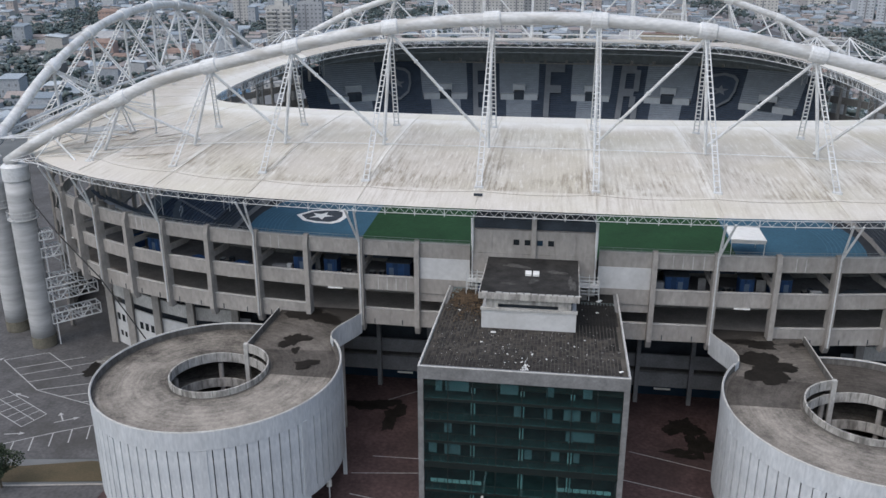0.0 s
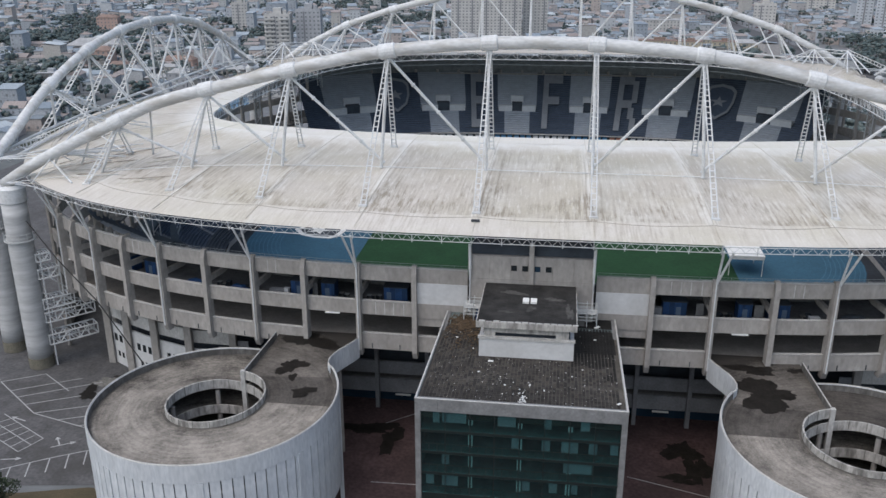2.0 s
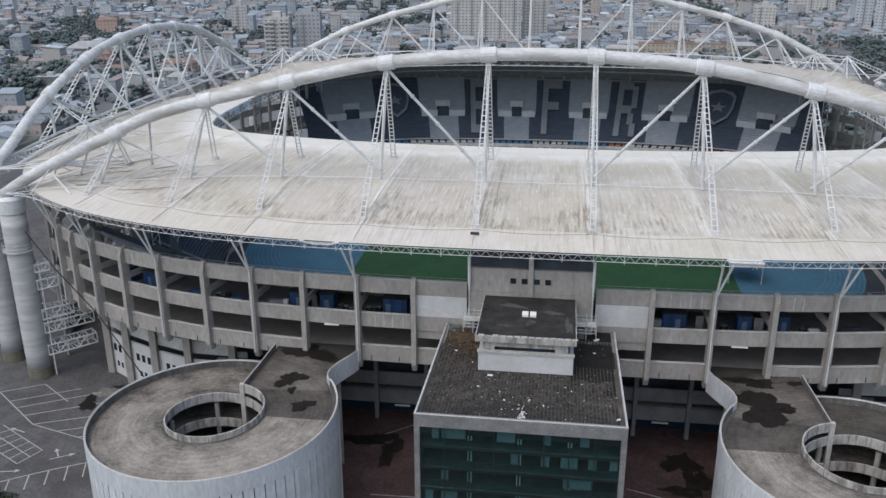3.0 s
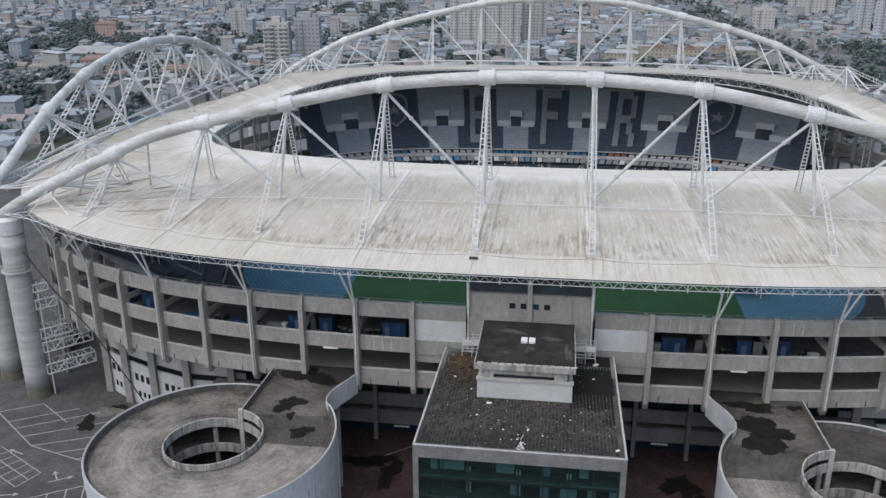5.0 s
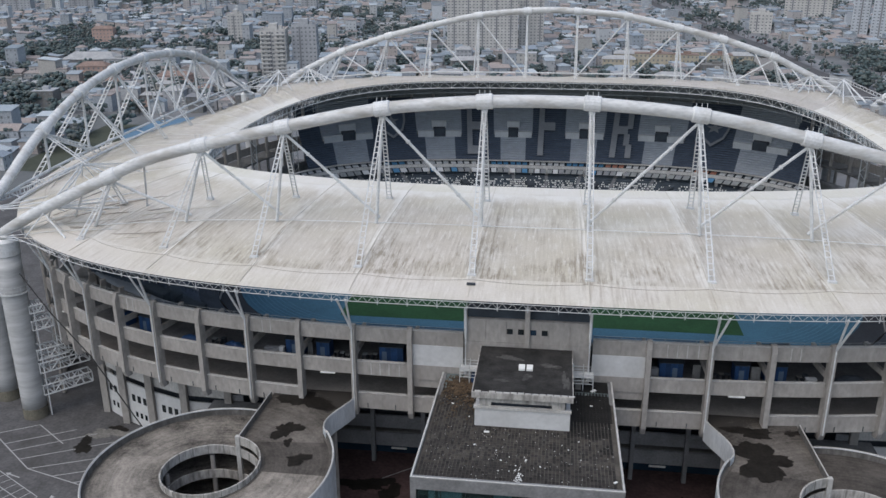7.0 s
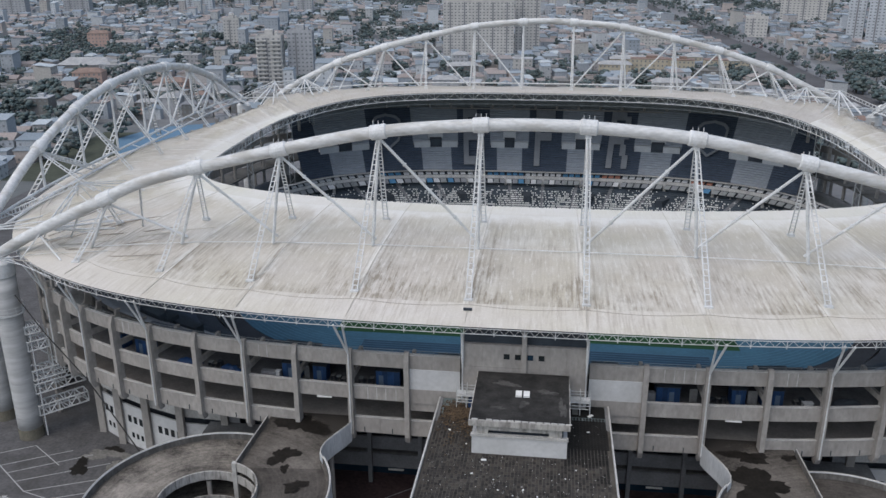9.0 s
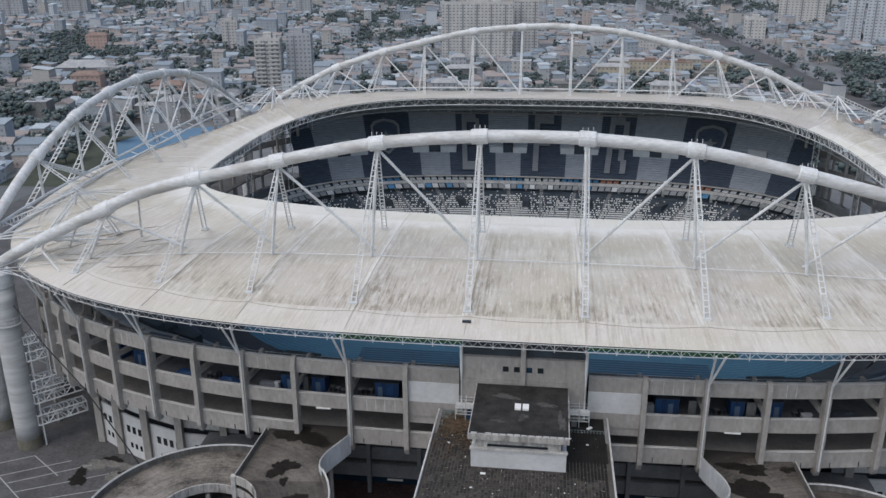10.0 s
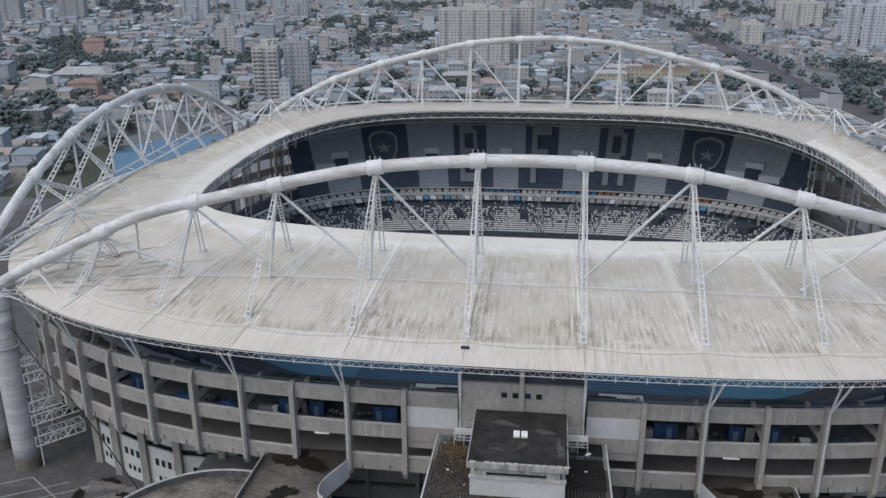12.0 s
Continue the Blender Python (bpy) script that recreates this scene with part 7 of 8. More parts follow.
def apartment(cx, cy, w, d, h, turn, floors, cols, mat, label, balconies=False, core=True):
    """Tower block with window rows on the sides that face the stadium."""
    t = thing("apartment_tower", label, "apartment tower", "apartment towers")
    t.matrix_world = pose(cx, cy, 0, 0, 0, turn)
    TOWERS.append((cx, cy, max(w, d) * 0.75))
    bm = bmesh.new()
    box(bm, -w / 2, w / 2, -d / 2, d / 2, -0.1, h)
    part("wall", bm, mat, t)
    bm = bmesh.new()
    for x0, x1, y0, y1 in ((-w / 2, w / 2, -d / 2, -d / 2 + 0.3), (-w / 2, w / 2, d / 2 - 0.3, d / 2), (-w / 2, -w / 2 + 0.3, -d / 2, d / 2), (w / 2 - 0.3, w / 2, -d / 2, d / 2)):
        box(bm, x0, x1, y0, y1, h, h + 1.1)
    part("roof_parapet", bm, mat, t)
    bm = bmesh.new()
    box(bm, -w * 0.16, w * 0.16, -d * 0.25, d * 0.25, h, h + 4.6)
    box(bm, w * 0.2, w * 0.33, -d * 0.15, d * 0.2, h, h + 3.0)
    part("lift_house", bm, mat, t)
    # light wells between bays: strips on the wall, well shade in their grey
    fh = h / floors
    cw = w / cols
    for k in range(2, cols, 4):
        bm = bmesh.new()
        x = -w / 2 + cw * k
        box(bm, x - cw * 0.2, x + cw * 0.2, -d / 2 - 0.05, -d / 2 + 0.3, 2.0, h - 0.5)
        part("light_well", bm, M_WELL, t)
    def pane(wx, wz):
        bm = bmesh.new()
        box(bm, -wx / 2, wx / 2, -0.12, 0.1, 0, wz)
        me = bpy.data.meshes.new("window")
        bm.to_mesh(me)
        bm.free()
        me.materials.append(M_WIN)
        return me
    nd = max(2, int(cols * d / w))
    front, flank = pane(cw * 0.42, fh * 0.36), pane(d / nd * 0.36, fh * 0.36)
    spots = []
    for f in range(floors - 1, -1, -1):
        z = fh * f + fh * 0.34
        spots += [(front, (-w / 2 + cw * (k + 0.5), -d / 2, z), 0) for k in range(cols)]
        spots += [(flank, (s * w / 2, -d / 2 + d / nd * (k + 0.5), z), s * math.pi / 2) for s in (-1, 1) for k in range(nd)]
        if balconies:
            for a, b in ((-0.48, -0.08), (0.1, 0.46)):
                bm = bmesh.new()
                box(bm, w * a, w * b, -d / 2 - 1.5, -d / 2, z - fh * 0.36, z - fh * 0.02)
                part("balcony", bm, mat, t)
    near = 300 if cy < 560 else 0
    rest_v, rest_f = [], []
    for me, at, turn_z in spots[:near]:
        share("window", me, t, Matrix.Translation(at) @ Matrix.Rotation(turn_z, 4, 'Z'))
    for me, at, turn_z in spots[near:]:
        m = Matrix.Translation(at) @ Matrix.Rotation(turn_z, 4, 'Z')
        o = len(rest_v)
        rest_v += [tuple(m @ q.co) for q in me.vertices]
        rest_f += [tuple(i + o for i in f.vertices) for f in me.polygons]
    if rest_v:
        me = bpy.data.meshes.new("window_rest")
        me.from_pydata(rest_v, [], rest_f)
        me.materials.append(M_WIN)
        ob = new("window_rest", me)
        ob.parent = t
        ob["kind"] = "stuff"
    return t


apartment(-192, 342, 17.5, 12, 36, 8, 13, 5, M_TOWERWALL, "cream apartment tower with grey balconies", True)
apartment(-173, 352, 17, 12, 38.5, 8, 14, 6, M_TOWERDARK, "grey apartment tower joined to a cream one")
apartment(-66, 540, 62, 14, 46, 4, 18, 20, M_TOWERWALL, "long cream slab tower with rows of small windows")
apartment(-24, 562, 22, 14, 47, 4, 18, 7, M_TOWERWALL, "cream tower behind a long slab block")
apartment(-307, 578, 15, 12, 26, 10, 9, 5, M_TOWERWALL, "pale apartment tower among low houses")
apartment(-499, 967, 40, 16, 44, 8, 14, 9, M_TOWERBLUE, "far city apartment tower, blue-grey with painted haze")
apartment(-450, 1010, 22, 16, 46, 8, 15, 6, M_TOWERBLUE, "far city apartment tower, blue-grey with painted haze")
apartment(-400, 1030, 26, 16, 42, 8, 14, 7, M_TOWERBLUE, "far city apartment tower, blue-grey with painted haze")
apartment(-724, 872, 44, 18, 44, 12, 14, 10, M_TOWERDARK, "grey slab tower at the edge of the city")
apartment(-660, 930, 34, 18, 40, 12, 13, 8, M_TOWERDARK, "grey slab tower at the edge of the city")
apartment(-332, 920, 20, 14, 24, 8, 8, 5, M_TOWERDARK, "grey mid-rise block among houses")
apartment(294, 872, 52, 16, 30, -14, 10, 12, M_TOWERWALL, "cream apartment block with regular windows")
apartment(291, 666, 15, 14, 43, -20, 15, 4, M_TOWERBLUE, "blue-grey tower with vertical stripes")
apartment(312, 650, 30, 16, 43, -20, 15, 8, M_TOWERBLUE, "broad blue-grey tower block")
apartment(-10, 1090, 56, 16, 40, 2, 13, 13, M_TOWERWALL, "pale far apartment block")
apartment(-120, 1130, 50, 16, 34, 6, 11, 12, M_TOWERWALL, "pale far apartment block")
apartment(205, 1150, 36, 16, 40, -6, 13, 9, M_TOWERBLUE, "far apartment tower, blue-grey with painted haze")
apartment(340, 1120, 50, 16, 44, -10, 14, 12, M_TOWERWALL, "pale far apartment tower")
apartment(208, 714, 22, 14, 19, -12, 6, 6, M_TOWERWALL, "pale mid-rise block among houses")


def house(cx, cy, w, d, floors, turn, wall, roof_mat, pitched, label, group="houses behind the stadium"):
    """Low house with windows and a pitched or flat roof."""
    t = thing("house", label, "house", group)
    t.matrix_world = pose(cx, cy, 0, 0, 0, turn)
    TOWERS.append((cx, cy, max(w, d) * 0.6))
    h = 3.1 * floors
    bm = bmesh.new()
    box(bm, -w / 2, w / 2, -d / 2, d / 2, -0.1, h)
    body = part("wall", bm, wall, t)
    bm = bmesh.new()
    o = 0.5
    if pitched:
        r = min(w, d) * 0.22
        e = [bm.verts.new(p) for p in ((-w / 2 - o, -d / 2 - o, h), (w / 2 + o, -d / 2 - o, h), (w / 2 + o, d / 2 + o, h), (-w / 2 - o, d / 2 + o, h), (-w / 2 + d * 0.3, 0, h + r), (w / 2 - d * 0.3, 0, h + r))]
        for f in ((0, 1, 5, 4), (1, 2, 5), (2, 3, 4, 5), (3, 0, 4), (3, 2, 1, 0)):
            bm.faces.new([e[i] for i in f])
    else:
        box(bm, -w / 2 - 0.2, w / 2 + 0.2, -d / 2 - 0.2, d / 2 + 0.2, h, h + 0.35)
        box(bm, -w * 0.1, w * 0.2, -d * 0.1, d * 0.2, h + 0.35, h + 2.2)
    part("roof", bm, roof_mat, t)
    n = max(2, int(w / 3))
    for f in range(floors):
        for k in range(n):
            x = -w / 2 + w * (k + 0.5) / n
            bm = bmesh.new()
            box(bm, x - 0.55, x + 0.55, -d / 2 - 0.08, -d / 2 + 0.1, 3.1 * f + 1.0, 3.1 * f + 2.3)
            part("window", bm, M_WIN, body)
    return t


house(-319, 328, 20, 12, 4, 10, M_PINK, M_TERRA, True, "salmon pink four-storey house with terracotta roof")
house(-365, 411, 42, 22, 2, 6, M_STONEWALL, M_FIBRE, True, "long shed with grey fibre-cement roof")
house(-290, 300, 30, 14, 1, 12, M_PALECONC, M_FIBRE, True, "white shed with pale roof")
house(-262, 332, 22, 12, 2, 5, M_PINK, M_TERRA, True, "yellowish house with terracotta roof")
house(-441, 573, 20, 12, 4, 12, M_PINK, M_TERRA, True, "salmon pink house with hipped terracotta roof")
house(94, 606, 37, 18, 4, -4, M_PALECONC, M_FIBRE, False, "long white flat-roofed hall")
house(-179, 713, 30, 16, 2, 6, M_PALECONC, M_FIBRE, False, "low white flat-roofed hall")
M_CREAM = material("cream_painted_render", (0.44, 0.40, 0.32), 0.9, spread=0.2, scale=0.3)
for hx, hy, hw, fl in ((47, 424, 24, 3), (73, 432, 28, 4), (96, 428, 18, 4), (121, 430, 17, 4), (111, 473, 13, 3), (60, 456, 30, 3), (140, 452, 18, 3)):
    house(hx, hy, hw, 11, fl, -3, M_CREAM, M_FIBRE if fl == 3 else M_TERRA, fl == 3, "cream %s-storey block with rows of windows" % ("three" if fl == 3 else "four"))
M_OLDROOF = material("dark_sheet_roof", (0.20, 0.21, 0.23), 0.9, spread=0.3, scale=0.3)
M_HOUSE_A = material("grey_painted_render", (0.36, 0.37, 0.39), 0.9, spread=0.2, scale=0.3)
M_HOUSE_B = material("faded_cream_render", (0.42, 0.40, 0.37), 0.9, spread=0.2, scale=0.3)
rnd = random.Random(21)
WALLS = [M_PALECONC, M_HOUSE_A, M_HOUSE_B, M_TOWERDARK, M_STONEWALL]


def house_label(fl, rm, pit):
    return "weathered %s house with %s roof" % (("low", "two-storey", "three-storey", "four-storey")[fl - 1], "pitched tiled" if rm is M_TERRA else "pitched grey sheet" if pit else "flat grey")


for k in range(46):
    y = 250 + 9.0 * (k % 23) + rnd.uniform(-8, 8)
    x = -110 + rnd.uniform(0, 1) * (290 if k < 30 else 250)
    if k % 5 == 0:
        x = -420 + rnd.uniform(0, 180)
    if 150 < x < 250 or (-205 < x < -140 and y < 345):
        continue
    if any(math.hypot(x - a, y - b) < r + 10 for a, b, r in TOWERS):
        continue
    fl = rnd.choice((1, 2, 2, 3, 4))
    pit = rnd.random() < 0.5
    rm = rnd.choice((M_TERRA, M_FIBRE, M_FIBRE, M_TOWERDARK)) if pit else rnd.choice((M_FIBRE, M_TOWERDARK, M_STONEWALL))
    wm = rnd.choice(WALLS)
    house(x, y, rnd.uniform(10, 24), rnd.uniform(9, 14), fl, rnd.uniform(-6, 14), wm, rm, pit, house_label(fl, rm, pit))


def low_houses():
    """The sea of low houses out to the far city."""
    rnd = random.Random(77)
    wv, wf, rv, rfc, nv, nf = [], [], [], [], [], []

    def add(vs, fs, pts, faces):
        o = len(vs)
        vs.extend(pts)
        fs.extend([tuple(i + o for i in f) for f in faces])
    CUBE = ((4, 5, 6, 7), (0, 1, 5, 4), (1, 2, 6, 5), (2, 3, 7, 6), (3, 0, 4, 7))
    y = 45.0
    while y < 1560:
        x0, x1 = CITY_X(y)
        step = 10.0 + y * 0.003
        x = x0 - 0.001 * rnd.random()      # rows never line up exactly
        while x < x1:
            w = rnd.uniform(6, 12) * (1 + 0.25 * (rnd.random() < 0.1))
            cx, cy = x + w / 2, y + rnd.uniform(-2.5, 2.5)
            x += w + rnd.uniform(0.5, 3.5) + (9 if rnd.random() < 0.12 else 0)
            xr = 205 - max(0, cy - 300) * 0.072
            if abs(cx - xr) < 33 or rnd.random() < 0.08:
                continue
            if cy < 232 and not (cx < -240 and cy < 192) and not (cx > 140 and cy > 135):
                continue
            if 232 < cy < 292 and cx > -420 and not (cx < -255 and cy < 262) and rnd.random() < 0.9:
                fl = rnd.choice((1, 1, 2, 2, 3))
                pit = rnd.random() < 0.55
                rm = rnd.choice((M_TERRA, M_FIBRE, M_FIBRE, M_OLDROOF)) if pit else rnd.choice((M_FIBRE, M_OLDROOF, M_STONEWALL))
                house(cx, cy, w, rnd.uniform(7, 11), fl, rnd.uniform(0, 18), rnd.choice(WALLS), rm, pit, house_label(fl, rm, pit))
                TOWERS.pop()
                continue
            if any(abs(cx - a) < r + 6 and abs(cy - b) < r + 6 for a, b, r in TOWERS):
                continue
            if noise.noise(Vector((cx * 0.006, cy * 0.006, 3.3))) > 0.33:
                continue
            d = rnd.uniform(7, 11)
            h = rnd.choice((3.2, 3.4, 6.2, 6.4, 6.5, 9.3)) * rnd.uniform(0.9, 1.1)
            if rnd.random() < 0.035:
                h, d = rnd.uniform(12, 22), d * 1.3
            m = Matrix.Translation((cx, cy, 0)) @ Matrix.Rotation(radians(8 + 14 * noise.noise(Vector((cx * 0.003, cy * 0.003, 0))) + (90 if rnd.random() < 0.3 else 0)), 4, 'Z')
            P = lambda a, b, c: tuple(m @ Vector((a, b, c)))
            add(wv, wf, [P(a * w / 2, b * d / 2, c) for c in (-0.1, h) for a, b in ((-1, -1), (1, -1), (1, 1), (-1, 1))], CUBE)
            e = 0.45
            q = rnd.random()
            if q < 0.45 and h < 10:
                r = d * rnd.uniform(0.16, 0.26)
                g = rnd.choice((0.0, 0.3)) * d
                add(rv, rfc, [P(-w / 2 - e, -d / 2 - e, h), P(w / 2 + e, -d / 2 - e, h), P(w / 2 + e, d / 2 + e, h), P(-w / 2 - e, d / 2 + e, h), P(-w / 2 + g - e, 0, h + r), P(w / 2 - g + e, 0, h + r)], ((0, 1, 5, 4), (1, 2, 5), (2, 3, 4, 5), (3, 0, 4)))
            elif q < 0.7:
                r = rnd.uniform(0.6, 1.6)
                add(rv, rfc, [P(-w / 2 - e, -d / 2 - e, h), P(w / 2 + e, -d / 2 - e, h), P(w / 2 + e, d / 2 + e, h + r), P(-w / 2 - e, d / 2 + e, h + r), P(-w / 2 - e, -d / 2 - e, h - 0.2), P(w / 2 + e, -d / 2 - e, h - 0.2)], ((0, 1, 2, 3), (4, 5, 1, 0)))
            else:
                add(rv, rfc, [P(a * (w / 2 + 0.15), b * (d / 2 + 0.15), c) for c in (h, h + 0.5) for a, b in ((-1, -1), (1, -1), (1, 1), (-1, 1))], CUBE)
                if rnd.random() < 0.7:
                    ox, oy = rnd.uniform(-w / 4, w / 4), rnd.uniform(-d / 4, d / 4)
                    add(wv, wf, [P(ox + a * 1.3, oy + b * 1.3, c) for c in (h + 0.5, h + rnd.uniform(1.6, 3.0)) for a, b in ((-1, -1), (1, -1), (1, 1), (-1, 1))], CUBE)
            if y < 900:
                for f in range(max(1, int(h / 3.0))):
                    for k in range(int(w / 3)):
                        if rnd.random() < 0.25:
                            continue
                        a = -w / 2 + w * (k + 0.5) / int(w / 3)
                        for s in (-1,):
                            add(nv, nf, [P(a - 0.5, -d / 2 - 0.06, 3 * f + 1.0), P(a + 0.5, -d / 2 - 0.06, 3 * f + 1.0), P(a + 0.5, -d / 2 - 0.06, 3 * f + 2.2), P(a - 0.5, -d / 2 - 0.06, 3 * f + 2.2)], ((0, 1, 2, 3),))
        y += step
    t = thing("low_houses", "dense low houses of the city with mixed roofs", "houses", kind="stuff")
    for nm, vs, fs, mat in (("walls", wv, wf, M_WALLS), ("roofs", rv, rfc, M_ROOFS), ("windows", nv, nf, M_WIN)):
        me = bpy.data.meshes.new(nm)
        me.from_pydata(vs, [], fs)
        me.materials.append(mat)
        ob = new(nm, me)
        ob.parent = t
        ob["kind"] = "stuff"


low_houses()

ICO = bmesh.new()
bmesh.ops.create_icosphere(ICO, subdivisions=1, radius=1.0)
ICO_V = [v.co.copy() for v in ICO.verts]
ICO_F = [tuple(v.index for v in f.verts) for f in ICO.faces]
ICO.free()


def crown(vs, fs, x, y, z, r, h, n, rnd):
    """Uneven crown of many small leaf clumps."""
    for k in range(n):
        a, q = rnd.uniform(0, 6.28), rnd.random() ** 0.5
        zz = rnd.uniform(-1, 1)
        rad = r * q * math.sqrt(max(0.05, 1 - zz * zz * 0.8))
        c = Vector((x + rad * math.cos(a), y + rad * math.sin(a), z + zz * h / 2))
        s = r * rnd.uniform(0.15, 0.36)
        o = len(vs)
        rot = Euler((rnd.uniform(0, 3), rnd.uniform(0, 3), rnd.uniform(0, 3))).to_matrix()
        for p in ICO_V:
            w = rot @ p
            vs.append(tuple(c + Vector((w.x, w.y, w.z * 0.75)) * s * rnd.uniform(0.65, 1.25)))
        fs.extend([tuple(i + o for i in f) for f in ICO_F])


def woods():
    rnd = random.Random(9)
    vs, fs = [], []
    tv, tf = [], []
    spots = []
    for k in range(9500):
        y = 128 + 1350 * rnd.random() ** 1.15
        x0, x1 = CITY_X(y)
        x = rnd.uniform(x0, x1)
        dens = noise.noise(Vector((x * 0.006, y * 0.006, 3.3)))
        if dens < 0.25 and rnd.random() > 0.24:
            continue
        if y < 236 and (-225 < x < 140 and not (x > 60)):
            continue
        if 150 < x < 240 and y < 700 and abs(x - (205 - max(0, y - 300) * 0.072)) < 30:
            continue
        if any(abs(x - a) < r and abs(y - b) < r for a, b, r in TOWERS):
            continue
        spots.append((x, y))
    for k in range(40):      # belt along the retaining wall
        spots.append((-270 - rnd.uniform(0, 130), 225 + rnd.uniform(0, 60)))
    for k in range(46):      # trees between railway and avenue
        yy = rnd.uniform(300, 900)
        spots.append((spline([240, 440, 600, 800], [216, 197, 191, 169], min(yy, 799)) + rnd.uniform(-3, 3), yy))
    for k in range(26):
        spots.append((260 + rnd.uniform(-10, 110), 440 + rnd.uniform(-60, 130)))
    for x, y in spots:
        r = rnd.uniform(3.0, 6.5)
        h = r * rnd.uniform(0.9, 1.3)
        hh = rnd.uniform(2.2, 4.0)
        crown(vs, fs, x, y, hh + h / 2, r, h, 26 if y < 450 else 12, rnd)
        o = len(tv)
        for z, w in ((-0.1, 0.3), (hh + h * 0.4, 0.16)):
            tv.extend([(x + w, y, z), (x - w * 0.5, y + w, z), (x - w * 0.5, y - w, z)])
        tf.extend([(o, o + 1, o + 4, o + 3), (o + 1, o + 2, o + 5, o + 4), (o + 2, o, o + 3, o + 5)])
    t = thing("city_trees", "haze-paled green trees scattered through the city", "trees", kind="stuff")
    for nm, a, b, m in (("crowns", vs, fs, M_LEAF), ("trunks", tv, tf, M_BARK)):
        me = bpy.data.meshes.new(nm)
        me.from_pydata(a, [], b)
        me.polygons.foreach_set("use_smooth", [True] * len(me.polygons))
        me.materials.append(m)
        ob = new(nm, me)
        ob.parent = t
        ob["kind"] = "stuff"


woods()


def near_tree(x, y, seed, s=1.0):
    """Roadside tree with trunk, limbs and a loose crown."""
    rnd = random.Random(seed)
    t = thing("tree", "dark green roadside tree with a loose crown", "tree", at=(x, y, 0))
    bm = bmesh.new()
    tube(bm, [(0, 0, -0.2), (0.1, 0, 1.5 * s), (0.0, 0.15, 3.2 * s)], [0.22 * s, 0.16 * s, 0.1 * s], 8)
    part("trunk", bm, M_BARK, t)
    for k in range(6):
        a = k * 1.05 + rnd.uniform(-0.3, 0.3)
        bm = bmesh.new()
        tube(bm, [(0.05, 0, 2.0 * s + 0.2 * k), (1.0 * s * math.cos(a), 1.0 * s * math.sin(a), 3.4 * s + 0.2 * k), (1.9 * s * math.cos(a), 1.9 * s * math.sin(a), 4.3 * s + 0.2 * k)], [0.09 * s, 0.06 * s, 0.03 * s], 6)
        part("limb", bm, M_BARK, t)
    vs, fs = [], []
    for k in range(2400):
        a, q = rnd.uniform(0, 6.28), rnd.random() ** 0.4
        zz = rnd.uniform(-1, 1)
        lump = 1 + 0.3 * math.sin(3 * a + 2 * zz) + 0.2 * math.sin(5 * a)
        rad = 2.7 * s * q * math.sqrt(max(0.1, 1 - zz * zz)) * lump
        c = Vector((rad * math.cos(a), rad * math.sin(a), 4.2 * s + zz * 2.0 * s))
        o = len(vs)
        u = Vector((rnd.gauss(0, 1), rnd.gauss(0, 1), rnd.gauss(0, 1))).normalized() * 0.22 * s
        w = u.cross(Vector((rnd.gauss(0, 1), rnd.gauss(0, 1), rnd.gauss(0, 1)))).normalized() * 0.1 * s
        vs.extend([tuple(c - u), tuple(c + w), tuple(c + u), tuple(c - w)])
        fs.append((o, o + 1, o + 2, o + 3))
    me = bpy.data.meshes.new("crown")
    me.from_pydata(vs, [], fs)
    me.materials.append(M_LEAF_N)
    ob = new("crown", me)
    ob.parent = t
    return t


near_tree(-82.6, -145.4, 4, 1.15)


def city_tree(x, y, seed):
    """Broad dark tree between the houses behind the stadium."""
    rnd = random.Random(seed)
    t = thing("tree", "broad dark green tree among low houses", "tree", "city trees", at=(x, y, 0))
    r = rnd.uniform(4.0, 7.5)
    bm = bmesh.new()
    tube(bm, [(0, 0, -0.2), (0.2, 0, 3.0), (0.1, 0.2, r + 2)], [0.4, 0.3, 0.12], 7)
    part("trunk", bm, M_BARK, t)
    vs, fs = [], []
    for k in range(5):
        a = k * 1.256 + rnd.uniform(-0.4, 0.4)
        crown(vs, fs, r * 0.45 * math.cos(a), r * 0.45 * math.sin(a), 3 + r * rnd.uniform(0.45, 0.8), r * 0.6, r * 0.8, 34, rnd)
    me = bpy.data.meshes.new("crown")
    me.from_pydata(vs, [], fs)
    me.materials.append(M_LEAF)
    ob = new("crown", me)
    ob.parent = t


GROVES = ((-42, 452), (-31, 462), (-52, 445), (-20, 455), (-137, 696), (-124, 713), (-150, 690), (29, 385), (38, 398), (107, 403), (115, 410), (-355, 473), (-340, 468), (-316, 459), (-490, 520), (207, 386), (230, 411), (226, 376), (245, 395), (235, 509), (250, 500), (262, 480), (-183, 437), (-266, 432), (-343, 590), (-330, 600), (-419, 437), (-405, 425), (-115, 413), (-130, 362), (158, 556))
for k, (x, y) in enumerate(GROVES):
    city_tree(x, y, 100 + k)
rnd = random.Random(14)
k = 0
while k < 30:
    x, y = rnd.uniform(-330, 330), rnd.uniform(238, 430)
    if abs(x - (205 - max(0, y - 300) * 0.072)) < 42 or any(abs(x - a) < r * 0.8 and abs(y - b) < r * 0.8 for a, b, r in TOWERS) or not CITY_X(y)[0] < x < CITY_X(y)[1]:
        continue
    city_tree(x, y, k)
    k += 1


# ---- traffic on the avenue ----
CARPAINT = [material("car_paint_" + nm, c, 0.35, spread=0.05, bump=0, spec=0.5) for nm, c in (("white", (0.6, 0.6, 0.6)), ("silver", (0.34, 0.35, 0.37)), ("black", (0.03, 0.03, 0.035)), ("red", (0.12, 0.03, 0.03)))]
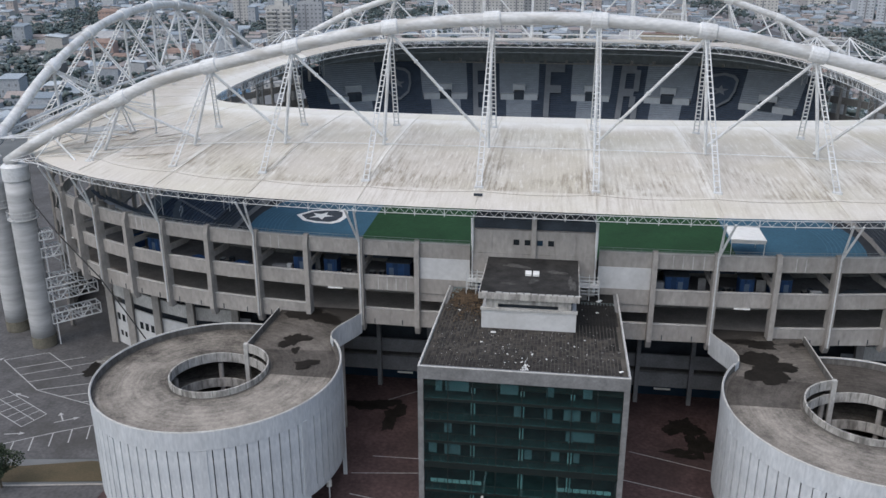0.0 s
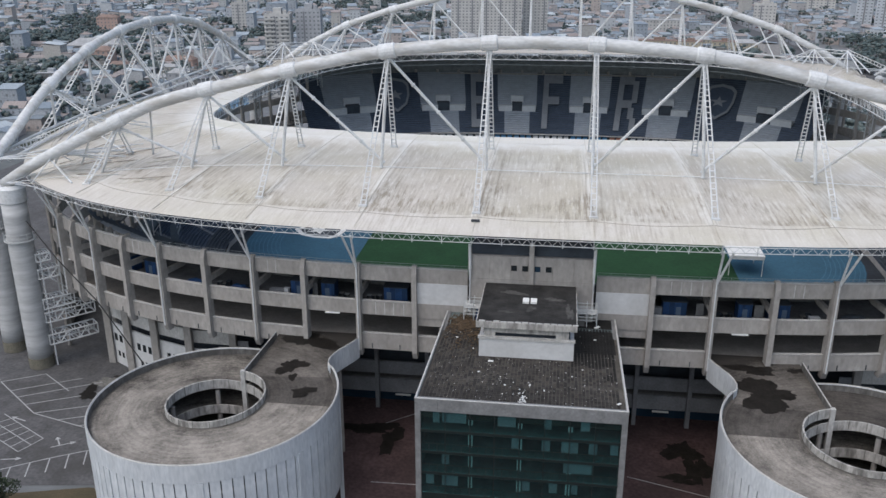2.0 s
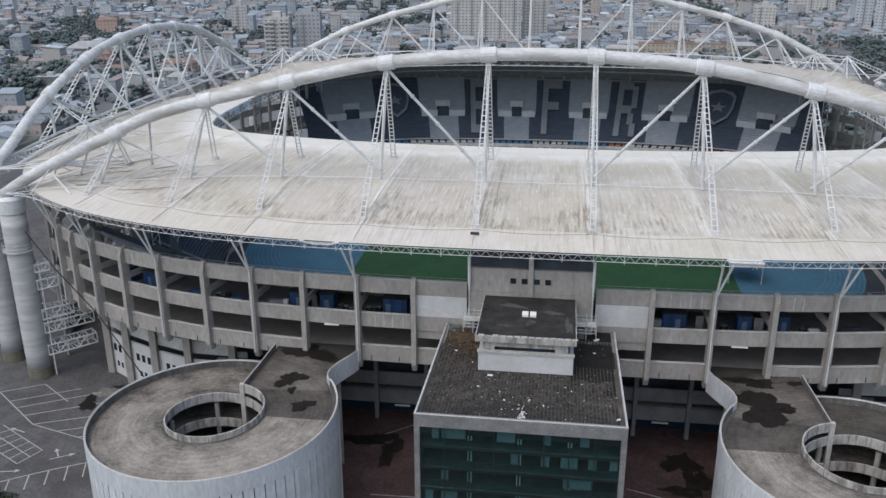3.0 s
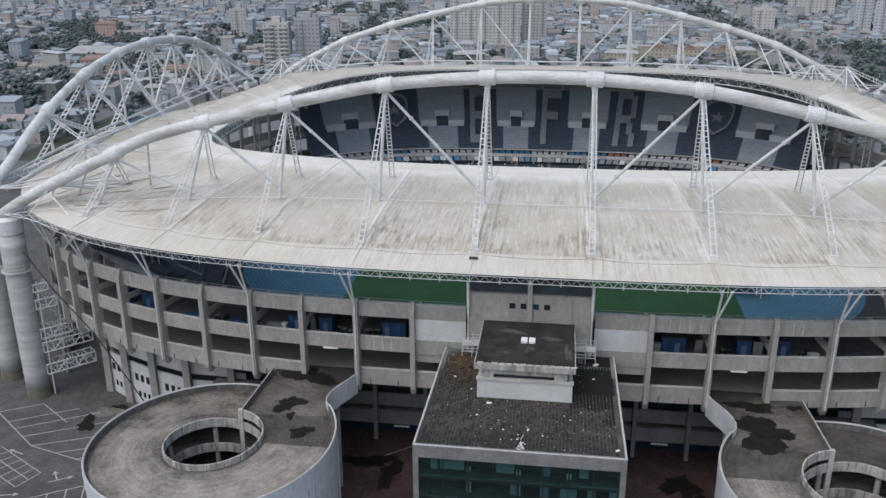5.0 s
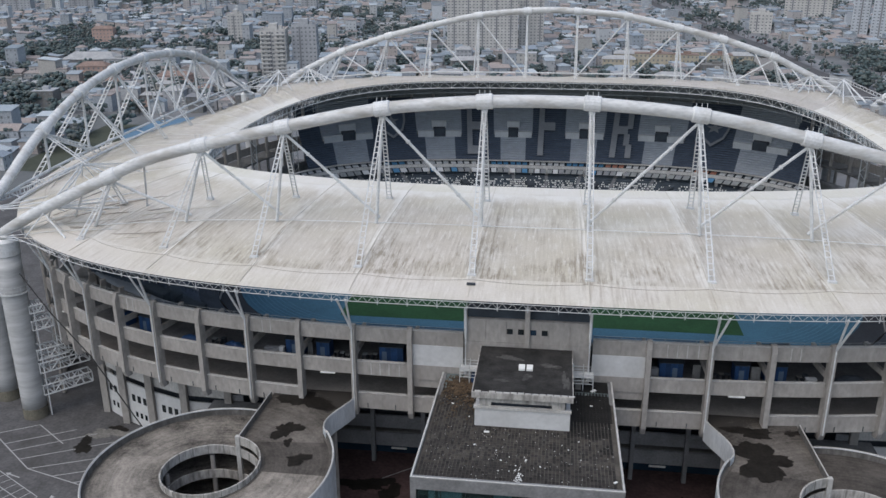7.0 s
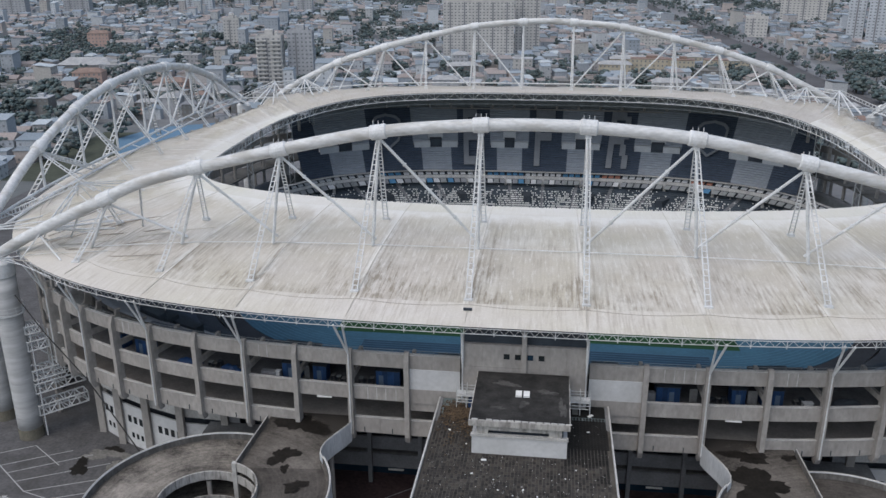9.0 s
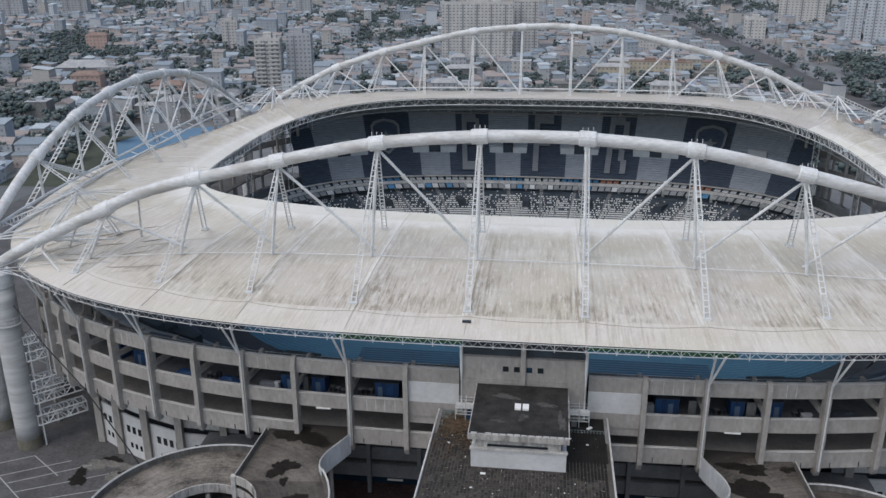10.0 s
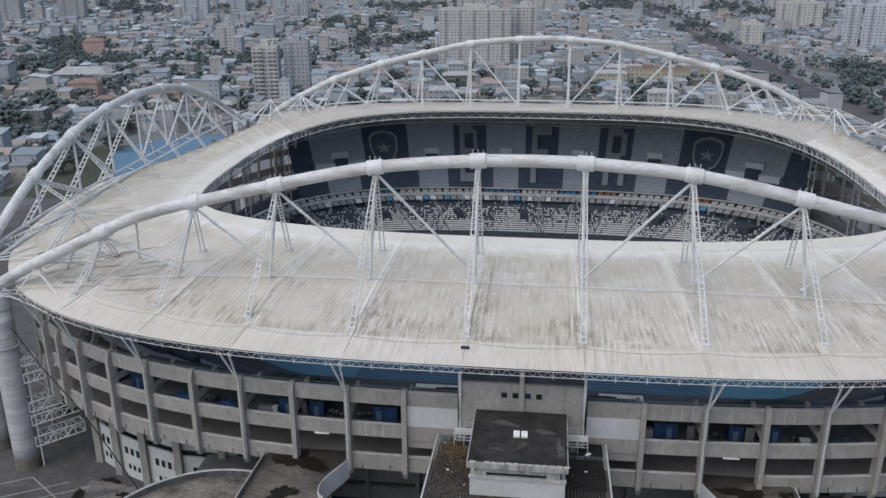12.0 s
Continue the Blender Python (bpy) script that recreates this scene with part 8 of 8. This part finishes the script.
M_TYRE = material("rubber_tyre", (0.02, 0.02, 0.02), 0.9, bump=0)


def car(x, y, turn, paint, colour):
    c = thing("car", "%s car standing on the grey avenue" % colour, "car", "cars on the avenue")
    c.matrix_world = pose(x, y, 0.03, 0, 0, turn)
    bm = bmesh.new()
    v = box(bm, -0.88, 0.88, -2.1, 2.1, 0.3, 0.85)
    for p in v[4:]:
        p.co.x *= 0.95
        p.co.y *= 0.97
    part("body", bm, paint, c)
    bm = bmesh.new()
    v = box(bm, -0.8, 0.8, -1.5, 0.9, 0.85, 1.42)
    for p in v[4:]:
        p.co.x *= 0.82
        p.co.y = p.co.y * 0.72 - 0.1
    part("cabin", bm, M_GLASSDARK, c)
    for sx in (-1, 1):
        for yy in (-1.3, 1.35):
            bm = bmesh.new()
            tube(bm, ((sx * 0.72, yy, 0.32), (sx * 0.92, yy, 0.32)), 0.32, 10)
            part("wheel", bm, M_TYRE, c)


rnd = random.Random(31)
for k in range(34):
    y = 300 + 11.0 * k + rnd.uniform(-4, 4)
    mid = spline([240, 440, 600, 800], [228.5, 207, 199.5, 178], min(y, 799))
    q = rnd.choice((0, 0, 1, 1, 1, 2, 2, 3))
    car(mid + rnd.choice((-6.5, -2.2, 2.2, 6.5)), y, 5.5, CARPAINT[q], ("white", "silver", "black", "red")[q])

# ---- pieces: roof tiles of the office building ----
TW, TD = 0.5, 0.66
bm = bmesh.new()
v = box(bm, -TW / 2 + 0.05, TW / 2 - 0.05, -TD / 2 + 0.06, TD / 2 - 0.06, 0.0, 0.06)
for p in v[4:]:
    p.co.x *= 0.9
    p.co.y *= 0.9
TILE = bpy.data.meshes.new("roof_tile")
bm.to_mesh(TILE)
bm.free()
TILE.materials.append(M_ROOFTILE)
rnd = random.Random(2)
rest_v, rest_f = [], []
black_v, black_f = [], []
nx, ny = int((X1 - X0 - 1.2) / TW), int((YB - YF - 0.9) / TD)
count = 0
lean = math.atan2(26.9 - 28.75, YB - YF)
for j in range(ny):
    for i in range(nx):
        x, y = X0 + 0.6 + TW * (i + 0.5), YF + 0.5 + TD * (j + 0.5)
        if -7.1 < x < 7.1 and y > -134.2:
            continue
        m = Matrix.Translation((x, y, roof_slope(y) - 0.18 + rnd.uniform(0, 0.035))) @ Matrix.Rotation(lean + rnd.gauss(0, 0.015), 4, 'X') @ Matrix.Rotation(rnd.gauss(0, 0.02), 4, 'Z')
        if count < 300:
            share("roof_tile", TILE, office, m)
            count += 1
        else:      # the corner beside the plant house is black with mould
            mould = 6.5 * noise.noise(Vector((x * 0.35, y * 0.28, 7.7)))
            black = x > 6.5 and y + mould > -135.5 - 0.45 * (x - 7) or x < -6.5 and y + mould > -124 and x > -9.5
            tv_, tf_ = (black_v, black_f) if black else (rest_v, rest_f)
            o = len(tv_)
            tv_.extend([tuple(m @ q.co) for q in TILE.vertices])
            tf_.extend([tuple(k + o for k in f.vertices) for f in TILE.polygons])
for nm, tv_, tf_, mat in (("further_tiles", rest_v, rest_f, M_TILEREST), ("mouldy_tiles", black_v, black_f, M_TILEBLACK)):
    me = bpy.data.meshes.new(nm)
    me.from_pydata(tv_, [], tf_)
    me.materials.append(mat)
    ob = new(nm, me)
    ob.parent = office
    ob["kind"] = "stuff"
